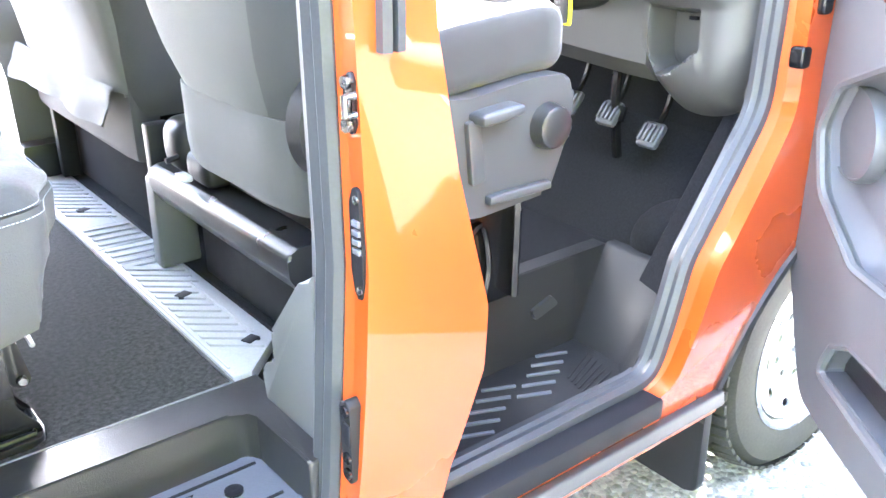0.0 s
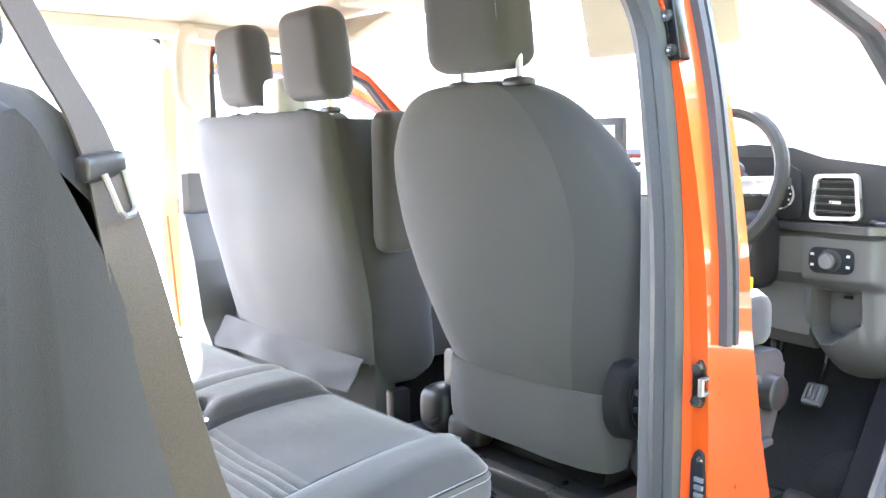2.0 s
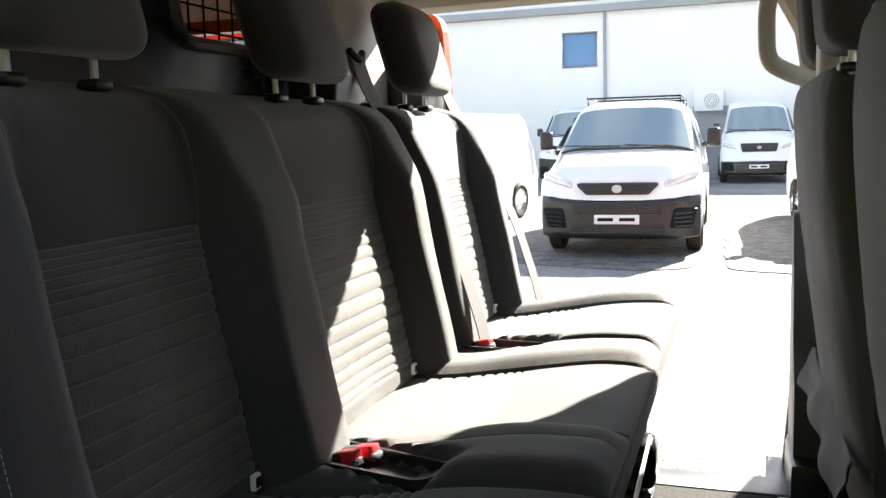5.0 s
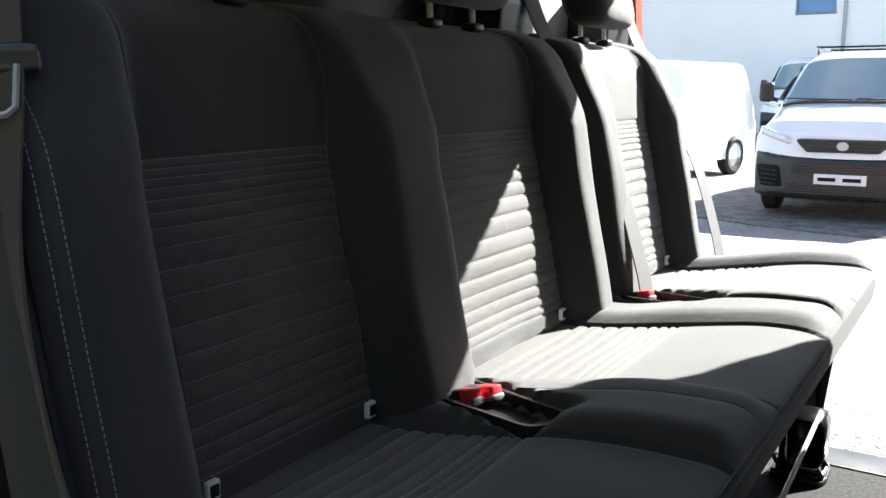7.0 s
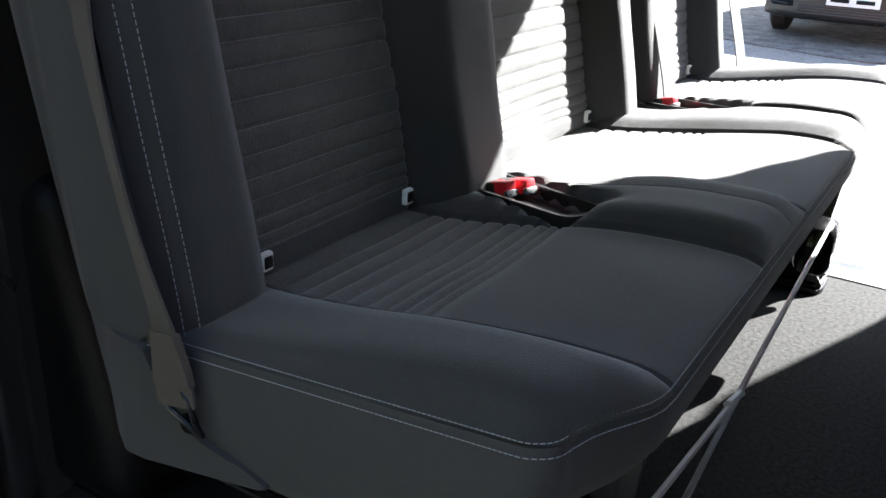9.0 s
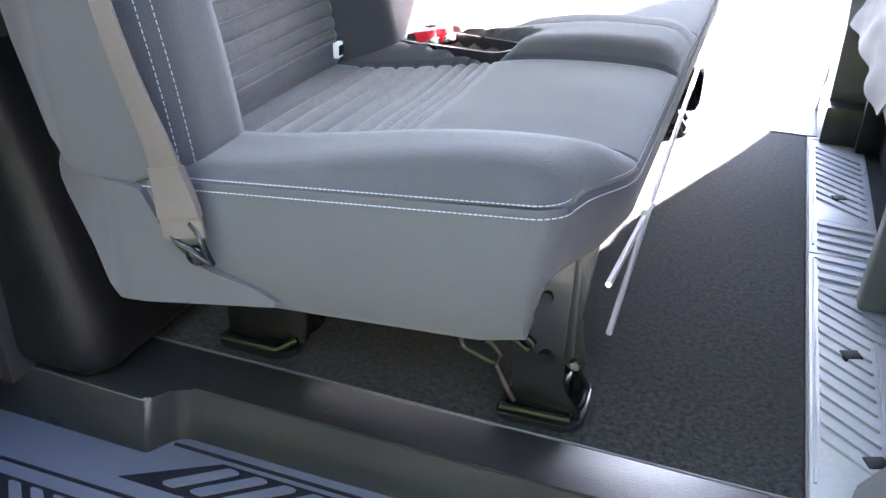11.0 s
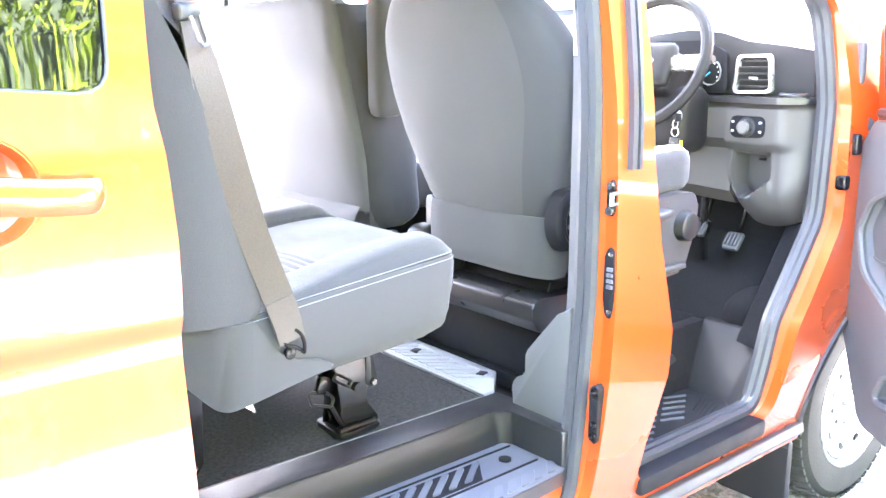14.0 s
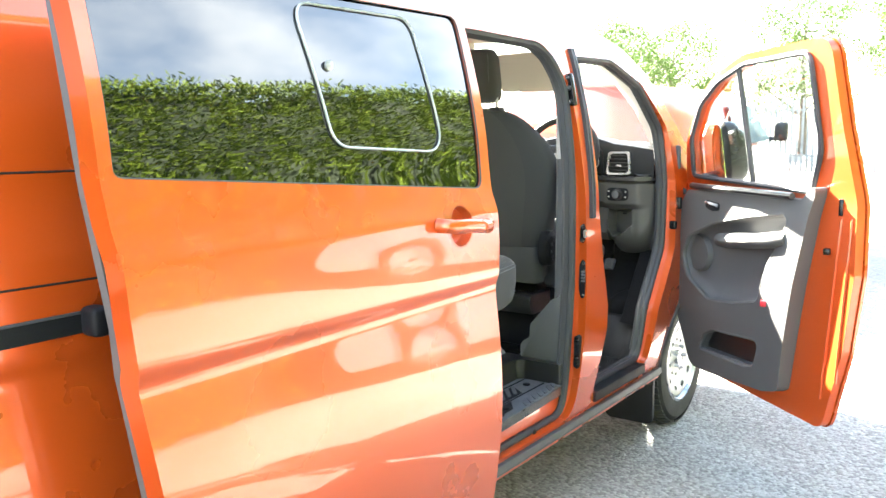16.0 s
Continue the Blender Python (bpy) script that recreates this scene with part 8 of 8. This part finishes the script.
MEDIUM = [(0.0, 0.28), (-0.03, 0.6), (0.03, 0.95), (0.22, 1.10), (0.85, 1.27), (1.62, 1.82), (2.0, 1.90), (4.85, 1.90), (4.95, 0.35), (4.9, 0.28)]
LARGE = [(0.0, 0.28), (-0.03, 0.65), (0.02, 1.05), (0.2, 1.25), (0.65, 1.45), (1.35, 2.18), (1.8, 2.32), (5.4, 2.34), (5.5, 0.35), (5.4, 0.28)]
CAR = [(0.0, 0.25), (-0.02, 0.5), (0.06, 0.72), (0.9, 0.92), (1.7, 1.40), (2.6, 1.45), (3.6, 1.35), (4.2, 0.95), (4.3, 0.4), (4.2, 0.25)]
vehicle("parked_van", "white medium panel van with dark lower bumper and slim grille", "van", (-1.53, 9.8, 0), 1, WHITE_VAN, 4.95, 1.92, 1.90, MEDIUM, ((0.85, 1.27), (1.62, 1.82)), 0.70, (0.76, 0.90, 0.36, 0.5), True, "parked vehicles", 0.93)
vehicle("parked_van", "white van with deep slatted grille and grey lower bumper", "van", (1.75, 11.0, 0), 2, WHITE_VAN, 4.95, 1.95, 1.95, MEDIUM, ((0.85, 1.30), (1.62, 1.86)), 0.55, (0.78, 1.02, 0.45, 0.55), False, "parked vehicles", 1.0)
vehicle("parked_van", "large white van with black grille parked by the wall", "van", (0.35, 25.2, 0), 2, WHITE_VAN, 5.5, 2.05, 2.34, LARGE, ((0.65, 1.45), (1.35, 2.18)), 0.62, (0.88, 1.12, 0.45, 0.5), False, "parked vehicles", 1.05)
vehicle("parked_van", "large white van with grey bumper standing far off", "van", (-4.7, 24.3, 0), 0, WHITE_VAN, 5.5, 2.05, 2.34, LARGE, ((0.65, 1.45), (1.35, 2.18)), 0.8, (0.92, 1.06, 0.45, 0.5), False, "parked vehicles", 1.05)
vehicle("parked_van", "white van parked side by side with the row", "van", (-5.85, 11.0, 0), -14, WHITE_VAN, 5.2, 1.95, 2.0, MEDIUM, ((0.85, 1.30), (1.62, 1.86)), 0.6, (0.78, 0.95, 0.4, 0.5), False, "parked vehicles", 1.0)
vehicle("parked_van", "red van parked ahead, seen through the windscreen", "van", (9.6, 2.4, 0), 90, RED_VAN, 4.95, 1.92, 2.05, MEDIUM, ((0.85, 1.27), (1.62, 1.82)), 0.6, None, False, "parked vehicles", 1.0)
vehicle("parked_car", "silver hatchback parked beside the yard", "car", (5.5, -1.3, 0), 150, SILVER_CAR, 4.3, 1.78, 1.45, CAR, ((0.9, 0.92), (1.7, 1.40)), 0.4, None, False, "parked vehicles", 0.65)
vehicle("parked_van", "white van parked by the fence", "van", (17.5, 0.6, 0), 110, WHITE_VAN, 4.95, 1.92, 1.95, MEDIUM, ((0.85, 1.27), (1.62, 1.82)), 0.6, None, False, "parked vehicles", 1.0)
vehicle("parked_van", "white van parked near the steel fence", "van", (20.5, 7.0, 0), 80, WHITE_VAN, 4.95, 1.92, 1.95, MEDIUM, ((0.85, 1.27), (1.62, 1.82)), 0.6, None, False, "parked vehicles", 1.0)

# ---- white industrial building ----
shed = thing("building", "white clad industrial building with one blue-grey window", "building", at=(-5, 33, 0))
WY = 30.0
bm = bmesh.new()
k_ = WY / 26.0
w = [(-5.30 * k_ + 0.1, 3.30 * k_), (-4.28 * k_ + 0.1, 3.30 * k_), (-4.28 * k_ + 0.1, 4.30 * k_), (-5.30 * k_ + 0.1, 4.30 * k_)]
sheet(bm, [(-40, 0), (40, 0), (40, 5.6), (-40, 5.6)], [w], [], lambda u, v, d: (u + 5, WY - 33 + d, v), 0.3)
wall = part("wall", bm, CLAD, shed, smooth=0)
bm = bmesh.new()
box(bm, (-35, WY - 33 - 0.25, 5.6), (45, WY - 33 + 0.4, 5.85), 0.02)
part("eaves_gutter", bm, SHED_GREY, shed)
bm = bmesh.new()
box(bm, (-35, WY - 33 + 0.1, 5.8), (45, 12, 6.3), 0.02)
part("roof", bm, CLAD, shed)
bm = bmesh.new()
o = [(u + 5, v) for u, v in w]
prism(bm, o, "y", WY - 33 + 0.08, WY - 33 + 0.12)
wn_ = part("window", bm, mat("blue_window_glass", (0.08, 0.2, 0.4), 0.05, 0, 0.1, 1, 10, rvar=0.0), shed)
bm = bmesh.new()
tube(bm, [(u, WY - 33 + 0.02, v) for u, v in o], 0.06, 4, closed=True)
part("window_frame", bm, SHED_GREY, wn_)
for x in (-3.95 * k_ + 5, 12, -12):
    bm = bmesh.new()
    box(bm, (x - 0.05, WY - 33 - 0.1, 0), (x + 0.05, WY - 33 - 0.005, 5.6), 0.01)
    part("downpipe", bm, SHED_GREY, shed)
bm = bmesh.new()
for k in range(46):
    x = 3.35 + k * 0.06
    box(bm, (x, WY - 33 - 0.35 + 0.02 * (k % 2), 0), (x + 0.06, WY - 33 - 0.3 + 0.02 * (k % 2), 2.3))
part("steel_screen", bm, SHED_GREY, shed, smooth=0)
ac = thing("air_conditioner", "white outdoor air conditioning unit on the wall", "air conditioner", at=(-1.14, WY - 0.5, 2.14))
bm = bmesh.new()
box(bm, (-0.45, -0.17, 0), (0.45, 0.17, 0.65), 0.03)
part("casing", bm, CLAD, ac)
bm = bmesh.new()
for r in (0.08, 0.15, 0.22):
    tube(bm, [(0.1 + r * math.cos(2 * math.pi * k / 20), -0.18, 0.32 + r * math.sin(2 * math.pi * k / 20)) for k in range(20)], 0.012, 5, closed=True)
part("fan_guard", bm, SHED_GREY, ac)

# ---- palisade fence ----
fence = thing("fence", "galvanised steel palisade fence", "fence", at=(25.5, 0, 0))
for j, y in enumerate(frange(-12, 24, 0.16)):
    bm = bmesh.new()
    prism(bm, [(y - 0.035, 0.0), (y + 0.035, 0.0), (y + 0.035, 2.15), (y + 0.018, 2.3), (y, 2.22), (y - 0.018, 2.3), (y - 0.035, 2.15)], "x", -0.01, 0.01)
    part("pale", bm, PALISADE, fence, smooth=0)
for z in (0.45, 1.85):
    bm = bmesh.new()
    box(bm, (0.01, -12, z), (0.06, 24, z + 0.06))
    part("fence_rail", bm, PALISADE, fence)

# ---- trees behind the fence ----
rng = random.Random(7)


def tree(x, y, h, spread, seed):
    rg = random.Random(seed)
    t = thing("tree", "leafy green broadleaf tree behind the fence", "tree", "trees behind the fence", at=(x, y, 0))
    bm = bmesh.new()
    tube(bm, curve_pts([(0, 0, 0), (0.1, 0.05, h * 0.25), (0.05, 0.15, h * 0.5), (0.2, 0.1, h * 0.8)], 4), [0.22 - 0.19 * i / 12 for i in range(13)], 8)
    limbs = []
    for k in range(14):
        a, z0 = rg.uniform(0, 6.28), h * rg.uniform(0.2, 0.75)
        ln = spread * rg.uniform(0.5, 1.0) * (1.1 - 0.5 * z0 / h)
        e = Vector((ln * math.cos(a), ln * math.sin(a), z0 + ln * rg.uniform(0.3, 0.9)))
        limbs.append(e)
        tube(bm, curve_pts([(0.08, 0.08, z0), e * 0.5 + Vector((0, 0, z0 * 0.45)), e], 3), [0.07, 0.06, 0.05, 0.04, 0.03, 0.025, 0.015], 6)
    part("trunk", bm, BARK, t)
    verts, faces = [], []
    for e in limbs + [Vector((0.2, 0.1, h * 0.85)), Vector((0, 0, h * 0.6))]:
        for c in range(7):
            cc = e + Vector((rg.gauss(0, 0.55), rg.gauss(0, 0.55), rg.gauss(0, 0.45))) * spread * 0.38
            for q in range(130):
                p = cc + Vector((rg.gauss(0, 1), rg.gauss(0, 1), rg.gauss(0, 0.8))) * 0.3
                a = Vector((rg.uniform(-1, 1), rg.uniform(-1, 1), rg.uniform(-1, 1))).normalized() * 0.06
                b = a.cross(Vector((rg.uniform(-1, 1), rg.uniform(-1, 1), rg.uniform(-1, 1)))).normalized() * 0.035
                i = len(verts)
                verts += [p - a, p + b, p + a, p - b]
                faces.append((i, i + 1, i + 2, i + 3))
    me = bpy.data.meshes.new("crown")
    me.from_pydata([tuple(v) for v in verts], [], faces)
    me.materials.append(LEAF)
    c = new("crown", me)
    c.parent = t


for k, (x, y, h, s) in enumerate(((37, 2.0, 7.5, 2.6), (39, 8.0, 8.0, 2.8), (36, 13, 6.0, 2.4), (40, -4.0, 8.5, 2.8), (42, 18, 7.0, 2.6), (38, -10, 7.5, 2.6), (46, 4.5, 9.5, 3.2))):
    tree(x, y, h, s, 20 + k)

# ---- clipped conifer hedge behind the camera ----
hedge = thing("hedge", "tall clipped green conifer hedge", "hedge", at=(4, -5.0, 0))
# near-black sheet gives the shade deep between the sprays
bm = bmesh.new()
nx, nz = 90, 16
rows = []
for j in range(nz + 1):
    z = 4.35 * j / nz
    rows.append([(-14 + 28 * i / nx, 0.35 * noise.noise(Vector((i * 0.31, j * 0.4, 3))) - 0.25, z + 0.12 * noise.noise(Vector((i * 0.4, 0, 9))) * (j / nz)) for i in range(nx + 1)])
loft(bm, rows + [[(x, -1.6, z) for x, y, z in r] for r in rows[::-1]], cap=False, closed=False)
part("hedge_shade_core", bm, HEDGE_SHADE, hedge)
verts, faces = [], []
rg = random.Random(3)
for q in range(140000):
    x = rg.uniform(-14, 14)
    top = rg.random() < 0.14
    lump = 0.30 * noise.noise(Vector((x * 0.9, 0.5, 3))) + 0.16 * noise.noise(Vector((x * 2.7, 1.5, 8)))
    if top:
        p = Vector((x, rg.uniform(-0.7, 0.2), 4.4 + 0.5 * lump + rg.gauss(0, 0.07)))
        d = Vector((rg.gauss(0, 0.5), rg.gauss(0.15, 0.4), 1.0)).normalized()
    else:
        z = rg.uniform(0.05, 4.4)
        l2 = 0.34 * noise.noise(Vector((x * 1.6, z * 1.6, 5))) + 0.16 * noise.noise(Vector((x * 3.6, z * 3.6, 2)))
        p = Vector((x, 0.0 + l2 + rg.gauss(0, 0.05), z))
        d = Vector((rg.gauss(0, 0.55), 0.9, rg.gauss(0.45, 0.5))).normalized()
    ln, wd = rg.uniform(0.06, 0.15), rg.uniform(0.009, 0.019)
    s = d.cross(Vector((rg.uniform(-1, 1), rg.uniform(-1, 1), rg.uniform(-1, 1)))).normalized()
    i = len(verts)
    verts += [p, p + d * ln * 0.5 + s * wd, p + d * ln, p + d * ln * 0.5 - s * wd]
    faces.append((i, i + 1, i + 2, i + 3))
me = bpy.data.meshes.new("hedge_foliage")
me.from_pydata([tuple(v) for v in verts], [], faces)
me.materials.append(HEDGE_LEAF)
hf = new("hedge_foliage", me)
hf.parent = hedge
tagged(hf, kind="stuff")
